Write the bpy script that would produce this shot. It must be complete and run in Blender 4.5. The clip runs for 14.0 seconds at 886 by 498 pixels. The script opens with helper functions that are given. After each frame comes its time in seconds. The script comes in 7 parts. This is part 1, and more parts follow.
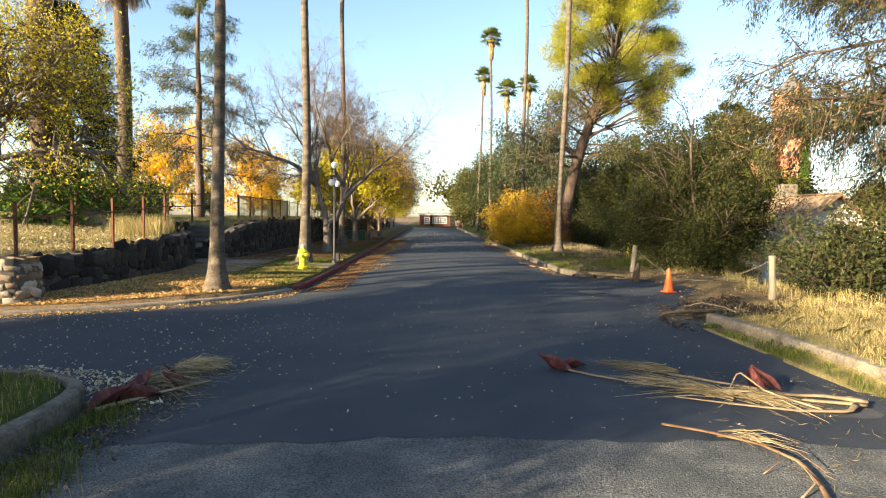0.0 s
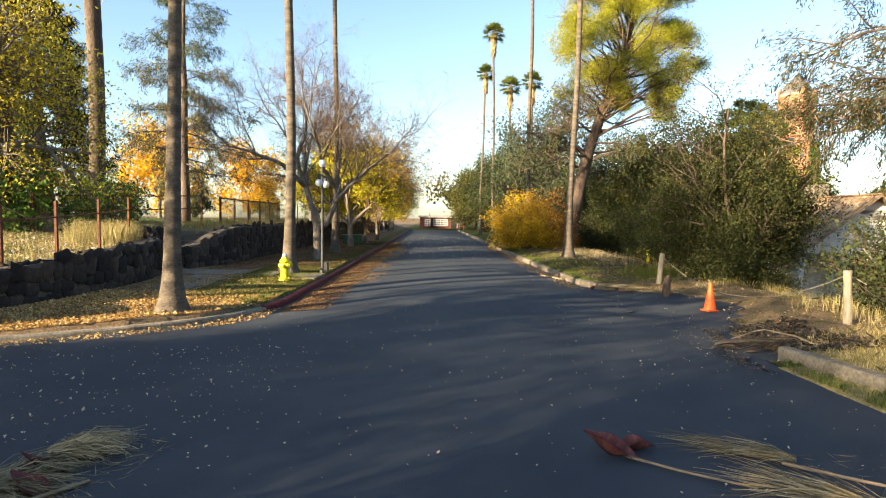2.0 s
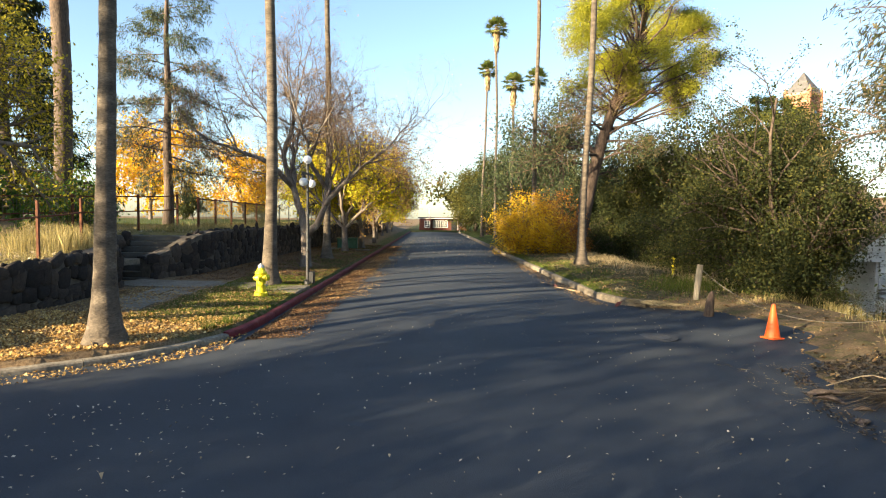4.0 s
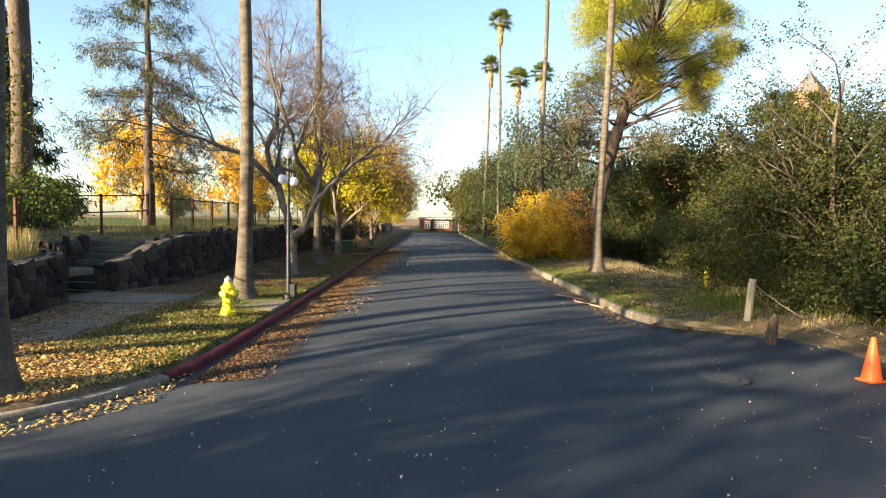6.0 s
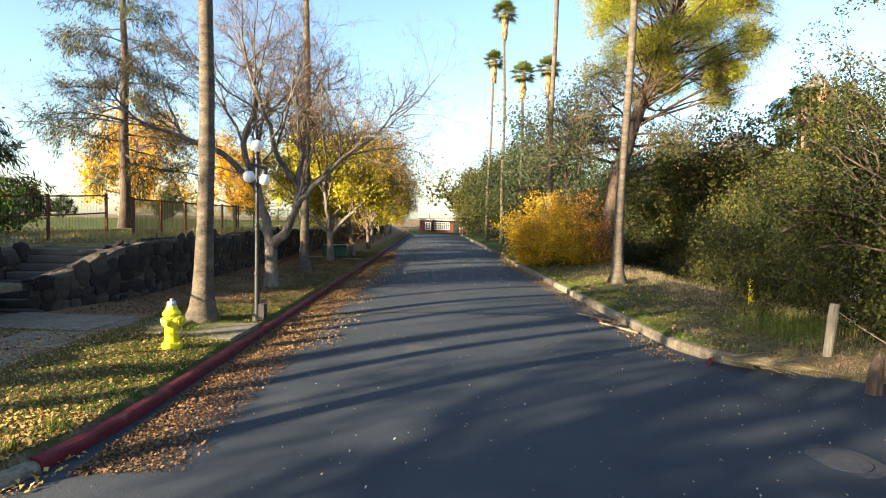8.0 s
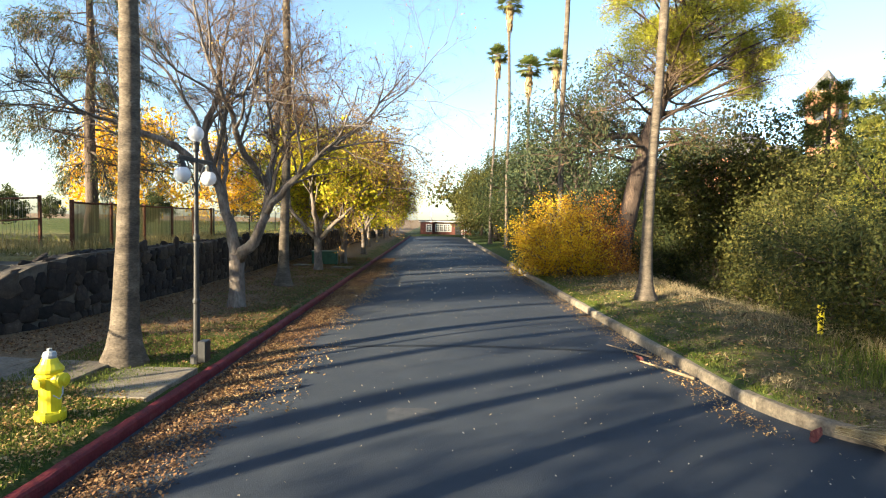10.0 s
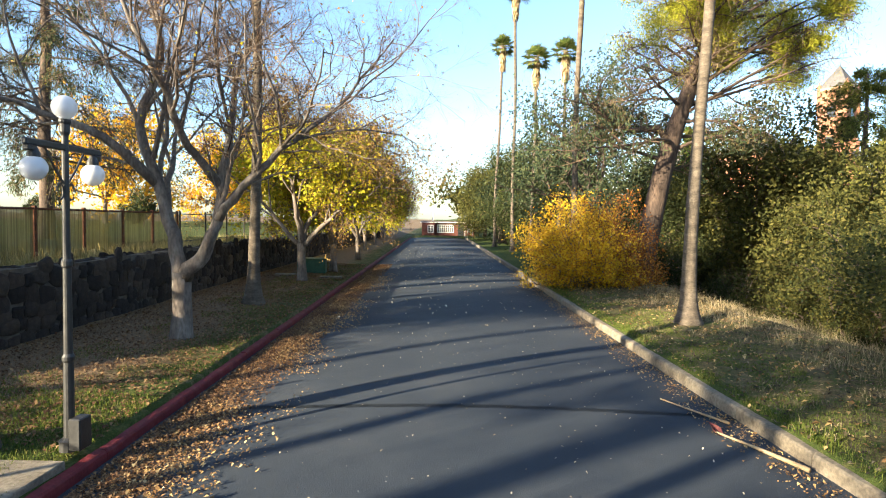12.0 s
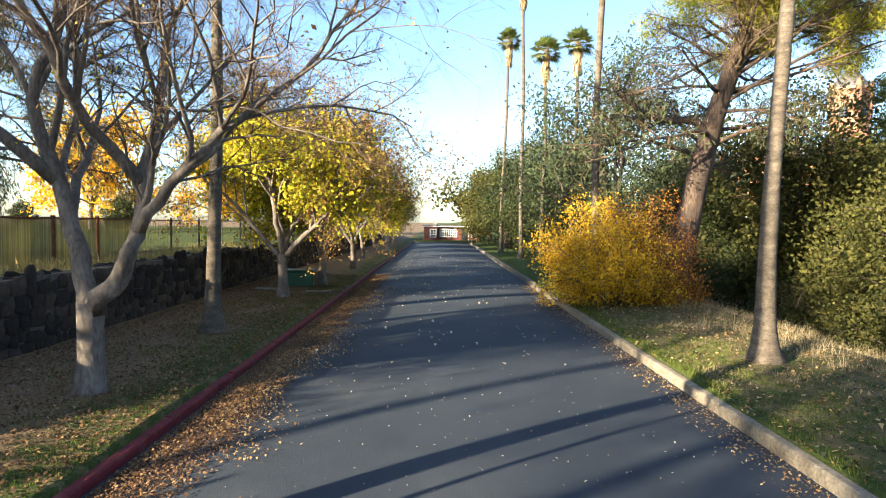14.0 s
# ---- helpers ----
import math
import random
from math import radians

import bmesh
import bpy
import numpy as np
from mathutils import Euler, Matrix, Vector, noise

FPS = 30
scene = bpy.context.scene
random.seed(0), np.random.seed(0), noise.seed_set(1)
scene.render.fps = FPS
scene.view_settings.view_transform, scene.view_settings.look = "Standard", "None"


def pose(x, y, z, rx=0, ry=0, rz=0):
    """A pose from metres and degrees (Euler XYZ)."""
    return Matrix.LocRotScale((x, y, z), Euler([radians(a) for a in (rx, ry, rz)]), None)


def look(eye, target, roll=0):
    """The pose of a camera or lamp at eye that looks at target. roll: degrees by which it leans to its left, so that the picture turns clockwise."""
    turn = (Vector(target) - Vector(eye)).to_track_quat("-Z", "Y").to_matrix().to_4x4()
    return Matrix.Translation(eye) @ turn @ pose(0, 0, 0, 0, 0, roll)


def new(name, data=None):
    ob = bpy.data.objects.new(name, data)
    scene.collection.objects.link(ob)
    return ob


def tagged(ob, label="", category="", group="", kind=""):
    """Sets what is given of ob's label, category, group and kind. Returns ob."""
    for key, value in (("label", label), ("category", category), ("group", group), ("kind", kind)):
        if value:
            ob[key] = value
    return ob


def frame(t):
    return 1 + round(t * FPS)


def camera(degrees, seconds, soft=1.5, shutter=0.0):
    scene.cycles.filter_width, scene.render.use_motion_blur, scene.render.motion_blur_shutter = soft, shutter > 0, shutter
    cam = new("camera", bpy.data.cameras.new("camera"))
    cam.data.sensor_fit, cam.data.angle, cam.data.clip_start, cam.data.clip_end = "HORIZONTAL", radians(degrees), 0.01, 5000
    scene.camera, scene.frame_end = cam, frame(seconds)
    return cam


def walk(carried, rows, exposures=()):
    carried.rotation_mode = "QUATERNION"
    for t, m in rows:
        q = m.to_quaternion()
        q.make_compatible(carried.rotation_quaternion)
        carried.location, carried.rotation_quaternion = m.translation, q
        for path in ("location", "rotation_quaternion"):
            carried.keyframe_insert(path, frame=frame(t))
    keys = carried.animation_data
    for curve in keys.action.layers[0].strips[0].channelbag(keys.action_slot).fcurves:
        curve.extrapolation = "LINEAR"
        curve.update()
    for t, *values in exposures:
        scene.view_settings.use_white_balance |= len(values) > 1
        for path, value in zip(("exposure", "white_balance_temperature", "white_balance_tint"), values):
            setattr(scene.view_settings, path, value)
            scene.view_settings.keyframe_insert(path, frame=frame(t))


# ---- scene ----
cam = camera(74.0, 14.0, soft=1.1)
# seconds, eye x y z, yaw, pitch, roll
ROWS = [
    (0.0, 0.511, 0.022, 1.848, -1.24, -3.15, -0.56),
    (0.5, 0.533, 0.601, 1.865, -1.20, -3.16, -0.51),
    (1.0, 0.547, 1.182, 1.886, -1.18, -3.12, -0.48),
    (1.5, 0.555, 1.770, 1.908, -1.16, -3.06, -0.47),
    (2.0, 0.558, 2.364, 1.933, -1.16, -2.99, -0.48),
    (2.5, 0.557, 2.962, 1.958, -1.16, -2.94, -0.49),
    (3.0, 0.553, 3.563, 1.983, -1.17, -2.90, -0.52),
    (5.5, 0.523, 6.559, 2.109, -1.18, -2.91, -0.73),
    (6.0, 0.523, 7.166, 2.136, -1.17, -2.92, -0.77),
    (6.5, 0.527, 7.783, 2.165, -1.16, -2.92, -0.82),
    (7.0, 0.536, 8.416, 2.196, -1.14, -2.92, -0.86),
    (7.5, 0.550, 9.067, 2.230, -1.11, -2.91, -0.90),
    (8.0, 0.570, 9.740, 2.265, -1.08, -2.89, -0.93),
    (10.5, 0.735, 13.431, 2.481, -0.82, -2.82, -0.99),
    (11.0, 0.773, 14.212, 2.528, -0.75, -2.84, -0.98),
    (11.5, 0.808, 14.997, 2.574, -0.68, -2.86, -0.97),
    (12.0, 0.837, 15.782, 2.617, -0.61, -2.89, -0.94),
    (12.5, 0.857, 16.568, 2.655, -0.54, -2.90, -0.91),
    (13.0, 0.865, 17.360, 2.684, -0.48, -2.88, -0.86),
    (13.5, 0.858, 18.174, 2.703, -0.41, -2.78, -0.81),
    (14.0, 0.831, 19.039, 2.706, -0.35, -2.57, -0.76),
]
walk(cam, [(t, pose(x, y, z, 90 + pitch, roll, yaw)) for t, x, y, z, yaw, pitch, roll in ROWS],
     [(0, 2.32, 6450, 10), (3, 2.33, 6450, 9), (8, 2.42, 6200, 8), (11, 2.50, 5950, 7), (14, 2.57, 5780, 8)])

# ---------------------------------------------------------------- light
SUN_EL = radians(16.0)
SUN_AZ = math.atan2(-0.80, -0.60)          # clockwise from +y: behind the camera, to its left
world = bpy.data.worlds.new("sky")
scene.world = world
world.use_nodes = True
wn = world.node_tree.nodes
sky = wn.new("ShaderNodeTexSky")
sky.sky_type = "NISHITA"
sky.sun_disc = False
sky.sun_elevation, sky.sun_rotation = SUN_EL, SUN_AZ
sky.altitude, sky.air_density, sky.dust_density, sky.ozone_density = 300, 1.0, 1.2, 1.5
world.node_tree.links.new(sky.outputs["Color"], wn["Background"].inputs["Color"])
wn["Background"].inputs["Strength"].default_value = 0.074
sun = new("sun", bpy.data.lights.new("sun", "SUN"))
sun.data.energy, sun.data.angle, sun.data.color = 5.0, radians(0.6), (1.0, 0.80, 0.52)
sun.matrix_world = look((-160, -120, 200 * math.tan(SUN_EL)), (0, 0, 0))


# ---------------------------------------------------------------- materials
def mat(name, stops, scale=4.0, detail=6.0, rough=0.8, bump=0.0, bscale=40.0, fine=None, metal=0.0, island=0.0,
        objvar=0.0, translucent=0.0, stretch=(1, 1, 1), spec=0.3, coat=0.0):
    """Principled surface: a two-scale noise through a colour ramp, optional random per piece, optional bump."""
    m = bpy.data.materials.new(name)
    m.use_nodes = True
    nt = m.node_tree
    n, l = nt.nodes, nt.links
    bsdf = n["Principled BSDF"]
    bsdf.inputs["Roughness"].default_value = rough
    bsdf.inputs["Metallic"].default_value = metal
    bsdf.inputs["Specular IOR Level"].default_value = spec
    bsdf.inputs["Coat Weight"].default_value = coat
    tc = n.new("ShaderNodeTexCoord")
    mp = n.new("ShaderNodeMapping")
    mp.inputs["Scale"].default_value = stretch
    l.new(tc.outputs["Object"], mp.inputs["Vector"])
    no = n.new("ShaderNodeTexNoise")
    no.inputs["Scale"].default_value, no.inputs["Detail"].default_value = scale, detail
    no.inputs["Roughness"].default_value = 0.65
    l.new(mp.outputs["Vector"], no.inputs["Vector"])
    fac = no.outputs["Fac"]
    if island or objvar:
        if island:
            src = n.new("ShaderNodeNewGeometry").outputs["Random Per Island"]
            amount = island
        else:
            src = n.new("ShaderNodeObjectInfo").outputs["Random"]
            amount = objvar
        mx = n.new("ShaderNodeMix")
        mx.inputs["Factor"].default_value = amount
        l.new(fac, mx.inputs["A"])
        l.new(src, mx.inputs["B"])
        fac = mx.outputs["Result"]
    rp = n.new("ShaderNodeValToRGB")
    el = rp.color_ramp.elements
    while len(el) < len(stops):
        el.new(0.5)
    for e, (pos, col) in zip(el, stops):
        e.position, e.color = pos, (*col, 1)
    l.new(fac, rp.inputs["Fac"])
    col = rp.outputs["Color"]
    if fine:
        n2 = n.new("ShaderNodeTexNoise")
        n2.inputs["Scale"].default_value, n2.inputs["Detail"].default_value = fine[0], 3
        l.new(mp.outputs["Vector"], n2.inputs["Vector"])
        r2 = n.new("ShaderNodeMapRange")
        r2.inputs["From Min"].default_value, r2.inputs["From Max"].default_value = 0.3, 0.7
        r2.inputs["To Min"].default_value, r2.inputs["To Max"].default_value = 1 - fine[1], 1 + fine[1]
        l.new(n2.outputs["Fac"], r2.inputs["Value"])
        mu = n.new("ShaderNodeVectorMath")
        mu.operation = "SCALE"
        l.new(col, mu.inputs[0])
        l.new(r2.outputs["Result"], mu.inputs["Scale"])
        col = mu.outputs["Vector"]
    l.new(col, bsdf.inputs["Base Color"])
    if bump:
        nb = n.new("ShaderNodeTexNoise")
        nb.inputs["Scale"].default_value, nb.inputs["Detail"].default_value = bscale, 4
        l.new(mp.outputs["Vector"], nb.inputs["Vector"])
        bp = n.new("ShaderNodeBump")
        bp.inputs["Strength"].default_value, bp.inputs["Distance"].default_value = bump, 0.02
        l.new(nb.outputs["Fac"], bp.inputs["Height"])
        l.new(bp.outputs["Normal"], bsdf.inputs["Normal"])
    if translucent:
        tr = n.new("ShaderNodeBsdfTranslucent")
        l.new(col, tr.inputs["Color"])
        ms = n.new("ShaderNodeMixShader")
        ms.inputs["Fac"].default_value = translucent
        l.new(bsdf.outputs["BSDF"], ms.inputs[1])
        l.new(tr.outputs["BSDF"], ms.inputs[2])
        l.new(ms.outputs["Shader"], n["Material Output"].inputs["Surface"])
    return m


def leafmat(name, *cols, translucent=0.35, rough=0.8):
    k = len(cols) - 1
    return mat(name, [(0.12 + 0.76 * i / k, c) for i, c in enumerate(cols)], scale=0.6, detail=2, rough=rough, island=0.65,
               translucent=translucent, spec=0.1)


M = {}
M["asphalt"] = mat("asphalt", [(0.3, (0.018, 0.025, 0.036)), (0.55, (0.031, 0.038, 0.048)), (0.75, (0.05, 0.054, 0.06))], scale=0.55,
                   detail=9, rough=0.8, bump=0.35, bscale=90, fine=(140, 0.3), spec=0.35)
M["asphalt_old"] = mat("asphalt_old", [(0.3, (0.04, 0.046, 0.05)), (0.5, (0.085, 0.09, 0.09)), (0.7, (0.15, 0.148, 0.138))], scale=1.3,
                       detail=10, rough=0.9, bump=0.9, bscale=60, fine=(55, 0.6))
M["concrete"] = mat("concrete", [(0.3, (0.085, 0.07, 0.052)), (0.5, (0.165, 0.138, 0.102)), (0.75, (0.26, 0.225, 0.17))], scale=4.5, detail=9,
                    rough=0.9, bump=0.3, bscale=60, fine=(24, 0.3), objvar=0.25)
# darker copy of the concrete: the shade on the steps is in its colour
M["shaded_concrete"] = mat("shaded_concrete", [(0.3, (0.045, 0.04, 0.034)), (0.55, (0.085, 0.075, 0.062)), (0.8, (0.14, 0.125, 0.10))], scale=2.5, detail=9, rough=0.9, bump=0.3, bscale=60, objvar=0.25)
M["red_paint"] = mat("red_paint", [(0.3, (0.085, 0.010, 0.013)), (0.58, (0.15, 0.018, 0.022)), (0.7, (0.17, 0.055, 0.045)), (0.78, (0.22, 0.18, 0.14))],
                     scale=5, detail=9, rough=0.7, bump=0.2, fine=(30, 0.15))
M["stone"] = mat("stone", [(0.25, (0.013, 0.011, 0.010)), (0.5, (0.032, 0.025, 0.021)), (0.72, (0.075, 0.056, 0.042)), (0.85, (0.15, 0.125, 0.10))], scale=3, detail=8, rough=0.9,
                 bump=0.8, bscale=22, objvar=0.4, fine=(30, 0.25))
M["stone_pale"] = mat("stone_pale", [(0.3, (0.13, 0.085, 0.05)), (0.5, (0.25, 0.19, 0.125)), (0.75, (0.45, 0.4, 0.33))], scale=3, detail=8,
                      rough=0.9, bump=0.8, bscale=22, objvar=0.5, fine=(30, 0.25))
M["stone_joined"] = mat("stone_joined", [(0.25, (0.013, 0.011, 0.010)), (0.5, (0.032, 0.025, 0.021)), (0.72, (0.075, 0.056, 0.042)), (0.85, (0.15, 0.125, 0.10))], scale=3, detail=8,
                        rough=0.9, bump=0.8, bscale=22, island=0.4, fine=(30, 0.25))
M["mortar"] = mat("mortar", [(0.3, (0.05, 0.042, 0.034)), (0.7, (0.13, 0.11, 0.088))], scale=6, rough=0.95, bump=0.6, bscale=50)
M["palm_bark"] = mat("palm_bark", [(0.3, (0.045, 0.036, 0.028)), (0.5, (0.095, 0.076, 0.056)), (0.72, (0.165, 0.136, 0.10))], scale=3.0, detail=9, rough=0.9,
                     bump=0.7, bscale=14, stretch=(1, 1, 2.4), fine=(22, 0.28))
M["bark"] = mat("bark", [(0.3, (0.075, 0.06, 0.05)), (0.5, (0.14, 0.115, 0.095)), (0.72, (0.25, 0.215, 0.18))], scale=4, detail=8, rough=0.9,
                bump=0.9, bscale=12, stretch=(1, 1, 0.35), fine=(26, 0.3))
M["bark_dark"] = mat("bark_dark", [(0.3, (0.04, 0.03, 0.025)), (0.5, (0.085, 0.062, 0.048)), (0.75, (0.16, 0.12, 0.09))], scale=3, detail=8, rough=0.95,
                     bump=0.9, bscale=10, stretch=(1, 1, 0.3), fine=(24, 0.3))
M["bark_red"] = mat("bark_red", [(0.3, (0.03, 0.022, 0.017)), (0.5, (0.065, 0.045, 0.034)), (0.72, (0.14, 0.095, 0.065))], scale=2.5, detail=8, rough=0.95,
                    bump=0.9, bscale=9, stretch=(1, 1, 0.25), fine=(20, 0.3))
M["twig"] = mat("twig", [(0.2, (0.05, 0.034, 0.024)), (0.8, (0.17, 0.11, 0.07))], scale=2, rough=0.9, island=0.6)
M["leaf_yellow"] = leafmat("leaf_yellow", (0.24, 0.28, 0.02), (0.44, 0.43, 0.028), (0.60, 0.52, 0.03), (0.64, 0.45, 0.03), translucent=0.45)
M["leaf_rust"] = leafmat("leaf_rust", (0.16, 0.05, 0.014), (0.27, 0.10, 0.022), (0.36, 0.16, 0.03), (0.45, 0.24, 0.05))
M["leaf_olive"] = leafmat("leaf_olive", (0.03, 0.035, 0.012), (0.06, 0.064, 0.018), (0.10, 0.098, 0.025), (0.15, 0.13, 0.036))
M["leaf_dark"] = leafmat("leaf_dark", (0.018, 0.026, 0.012), (0.033, 0.044, 0.017), (0.052, 0.062, 0.021), (0.082, 0.086, 0.028))
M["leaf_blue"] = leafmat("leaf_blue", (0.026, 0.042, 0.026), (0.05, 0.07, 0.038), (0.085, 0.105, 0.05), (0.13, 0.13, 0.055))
M["leaf_green"] = leafmat("leaf_green", (0.03, 0.07, 0.012), (0.06, 0.12, 0.02), (0.10, 0.17, 0.03), (0.16, 0.2, 0.04))
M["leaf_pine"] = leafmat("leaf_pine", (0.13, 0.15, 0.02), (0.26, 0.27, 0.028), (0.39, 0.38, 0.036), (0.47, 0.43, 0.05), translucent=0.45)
M["leaf_lime"] = leafmat("leaf_lime", (0.05, 0.065, 0.014), (0.11, 0.125, 0.025), (0.19, 0.19, 0.035), (0.28, 0.25, 0.05))
M["needle"] = leafmat("needle", (0.016, 0.027, 0.018), (0.034, 0.046, 0.025), (0.06, 0.063, 0.026), (0.13, 0.10, 0.035))
M["needle_dry"] = leafmat("needle_dry", (0.075, 0.055, 0.028), (0.14, 0.105, 0.05), (0.21, 0.16, 0.07), (0.27, 0.21, 0.09))
M["leaf_orange"] = leafmat("leaf_orange", (0.50, 0.20, 0.008), (0.60, 0.33, 0.012), (0.66, 0.42, 0.018), (0.64, 0.48, 0.025))
M["leaf_bush"] = leafmat("leaf_bush", (0.34, 0.15, 0.013), (0.52, 0.30, 0.017), (0.62, 0.42, 0.022), (0.66, 0.50, 0.03))
M["leaf_walnut"] = leafmat("leaf_walnut", (0.20, 0.17, 0.02), (0.36, 0.30, 0.03), (0.50, 0.42, 0.04), (0.60, 0.50, 0.06), translucent=0.4)
M["leaf_tan"] = leafmat("leaf_tan", (0.12, 0.06, 0.02), (0.22, 0.12, 0.035), (0.34, 0.21, 0.06), (0.44, 0.32, 0.10))
M["frond"] = leafmat("frond", (0.04, 0.065, 0.018), (0.095, 0.13, 0.03), (0.16, 0.18, 0.045), (0.25, 0.22, 0.06))
M["skirt"] = leafmat("skirt", (0.12, 0.08, 0.04), (0.24, 0.17, 0.09), (0.36, 0.27, 0.15), (0.45, 0.35, 0.2), translucent=0.15)
M["litter"] = leafmat("litter", (0.13, 0.07, 0.03), (0.29, 0.165, 0.065), (0.44, 0.28, 0.11), (0.56, 0.42, 0.21), translucent=0.1)
M["leaf_mould"] = leafmat("leaf_mould", (0.03, 0.024, 0.018), (0.07, 0.052, 0.036), (0.13, 0.10, 0.065), (0.25, 0.2, 0.14), translucent=0.1)
M["litter_gold"] = leafmat("litter_gold", (0.30, 0.15, 0.04), (0.50, 0.29, 0.085), (0.62, 0.41, 0.14), (0.70, 0.52, 0.24), translucent=0.1)
M["litter_brown"] = leafmat("litter_brown", (0.06, 0.034, 0.02), (0.13, 0.07, 0.036), (0.22, 0.125, 0.06), (0.36, 0.23, 0.11), translucent=0.1)
M["litter_pale"] = leafmat("litter_pale", (0.25, 0.18, 0.10), (0.45, 0.36, 0.22), (0.6, 0.5, 0.34), (0.65, 0.58, 0.45), translucent=0.1)
M["grass"] = leafmat("grass", (0.05, 0.08, 0.015), (0.09, 0.13, 0.02), (0.14, 0.16, 0.03), (0.25, 0.22, 0.075), translucent=0.3)
M["straw"] = leafmat("straw", (0.16, 0.14, 0.05), (0.30, 0.25, 0.10), (0.42, 0.34, 0.15), (0.52, 0.44, 0.22), translucent=0.3)
M["strand"] = leafmat("strand", (0.12, 0.095, 0.05), (0.22, 0.17, 0.09), (0.32, 0.26, 0.15), (0.42, 0.35, 0.23), translucent=0.1)
M["dry_fibre"] = leafmat("dry_fibre", (0.2, 0.14, 0.07), (0.36, 0.27, 0.14), (0.5, 0.4, 0.23), (0.6, 0.5, 0.33), translucent=0.1)
M["old_sheath"] = mat("old_sheath", [(0.3, (0.05, 0.036, 0.026)), (0.5, (0.11, 0.08, 0.06)), (0.75, (0.24, 0.19, 0.145))], scale=5, detail=8, rough=0.9, bump=0.5, bscale=30)
M["sheath"] = mat("sheath", [(0.3, (0.055, 0.016, 0.015)), (0.55, (0.12, 0.034, 0.03)), (0.75, (0.2, 0.09, 0.065))], scale=6, rough=0.75, bump=0.5,
                  stretch=(1, 1, 0.3))
M["dry_stalk"] = mat("dry_stalk", [(0.3, (0.18, 0.125, 0.07)), (0.6, (0.33, 0.25, 0.15)), (0.8, (0.46, 0.38, 0.26))], scale=6, rough=0.8, bump=0.4)
M["stick_brown"] = mat("stick_brown", [(0.3, (0.10, 0.055, 0.028)), (0.55, (0.21, 0.125, 0.065)), (0.8, (0.36, 0.26, 0.16))], scale=7, detail=8, rough=0.85, bump=0.5, bscale=40)
M["hydrant_yellow"] = mat("hydrant_yellow", [(0.3, (0.62, 0.50, 0.012)), (0.7, (0.80, 0.68, 0.02))], scale=5, rough=0.4, bump=0.1, spec=0.5)
M["hydrant_cap"] = mat("hydrant_cap", [(0.3, (0.25, 0.27, 0.28)), (0.7, (0.45, 0.47, 0.48))], scale=9, rough=0.4, spec=0.5)
M["black_iron"] = mat("black_iron", [(0.3, (0.012, 0.012, 0.013)), (0.7, (0.035, 0.034, 0.032))], scale=9, rough=0.45, bump=0.1, spec=0.5)
M["globe"] = mat("globe", [(0.3, (0.72, 0.74, 0.78)), (0.7, (0.82, 0.83, 0.85))], scale=3, rough=0.25, translucent=0.3, spec=0.5)
M["post_wood"] = mat("post_wood", [(0.3, (0.12, 0.10, 0.075)), (0.5, (0.22, 0.19, 0.14)), (0.75, (0.32, 0.28, 0.22))], scale=5, detail=8, rough=0.9,
                     bump=0.6, bscale=20, stretch=(1, 1, 0.15), fine=(30, 0.25))
M["rope"] = mat("rope", [(0.3, (0.10, 0.085, 0.065)), (0.7, (0.2, 0.175, 0.135))], scale=30, rough=0.95)
M["cone_orange"] = mat("cone_orange", [(0.3, (0.70, 0.085, 0.012)), (0.7, (0.85, 0.14, 0.02))], scale=4, rough=0.5, spec=0.4)
M["rust"] = mat("rust", [(0.3, (0.06, 0.025, 0.014)), (0.55, (0.13, 0.05, 0.025)), (0.8, (0.2, 0.09, 0.05))], scale=12, rough=0.9, bump=0.4)
M["wire"] = mat("wire", [(0.3, (0.16, 0.15, 0.13)), (0.7, (0.26, 0.25, 0.22))], scale=9, rough=0.6, metal=0.5)
M["reed"] = mat("reed", [(0.25, (0.13, 0.12, 0.055)), (0.5, (0.21, 0.19, 0.085)), (0.75, (0.30, 0.27, 0.13))], scale=2, rough=0.9, island=0.6)
M["white_paint"] = mat("white_paint", [(0.3, (0.62, 0.61, 0.58)), (0.6, (0.76, 0.75, 0.72)), (0.85, (0.8, 0.79, 0.76))], scale=4, detail=8, rough=0.7,
                       fine=(20, 0.1))
M["peeling_paint"] = mat("peeling_paint", [(0.36, (0.12, 0.10, 0.08)), (0.44, (0.24, 0.21, 0.18)), (0.47, (0.62, 0.61, 0.58)), (0.8, (0.74, 0.73, 0.70))], scale=1.6, detail=9, rough=0.8,
                         stretch=(0.5, 1, 3.0), objvar=0.15, bump=0.3)
M["shingle"] = mat("shingle", [(0.25, (0.14, 0.09, 0.055)), (0.5, (0.26, 0.175, 0.105)), (0.75, (0.37, 0.27, 0.17))], scale=3, rough=0.9, bump=0.5,
                   island=0.5, fine=(16, 0.2))
M["brick_red"] = mat("brick_red", [(0.25, (0.08, 0.03, 0.024)), (0.5, (0.13, 0.048, 0.036)), (0.75, (0.18, 0.075, 0.055))], scale=3, rough=0.9, fine=(14, 0.2))
M["castle_brick"] = mat("castle_brick", [(0.25, (0.20, 0.085, 0.05)), (0.5, (0.28, 0.13, 0.078)), (0.75, (0.34, 0.18, 0.115))], scale=0.35, detail=9, rough=0.9,
                        fine=(3, 0.2))
M["castle_trim"] = mat("castle_trim", [(0.3, (0.36, 0.2, 0.12)), (0.7, (0.46, 0.29, 0.18))], scale=0.5, rough=0.9)
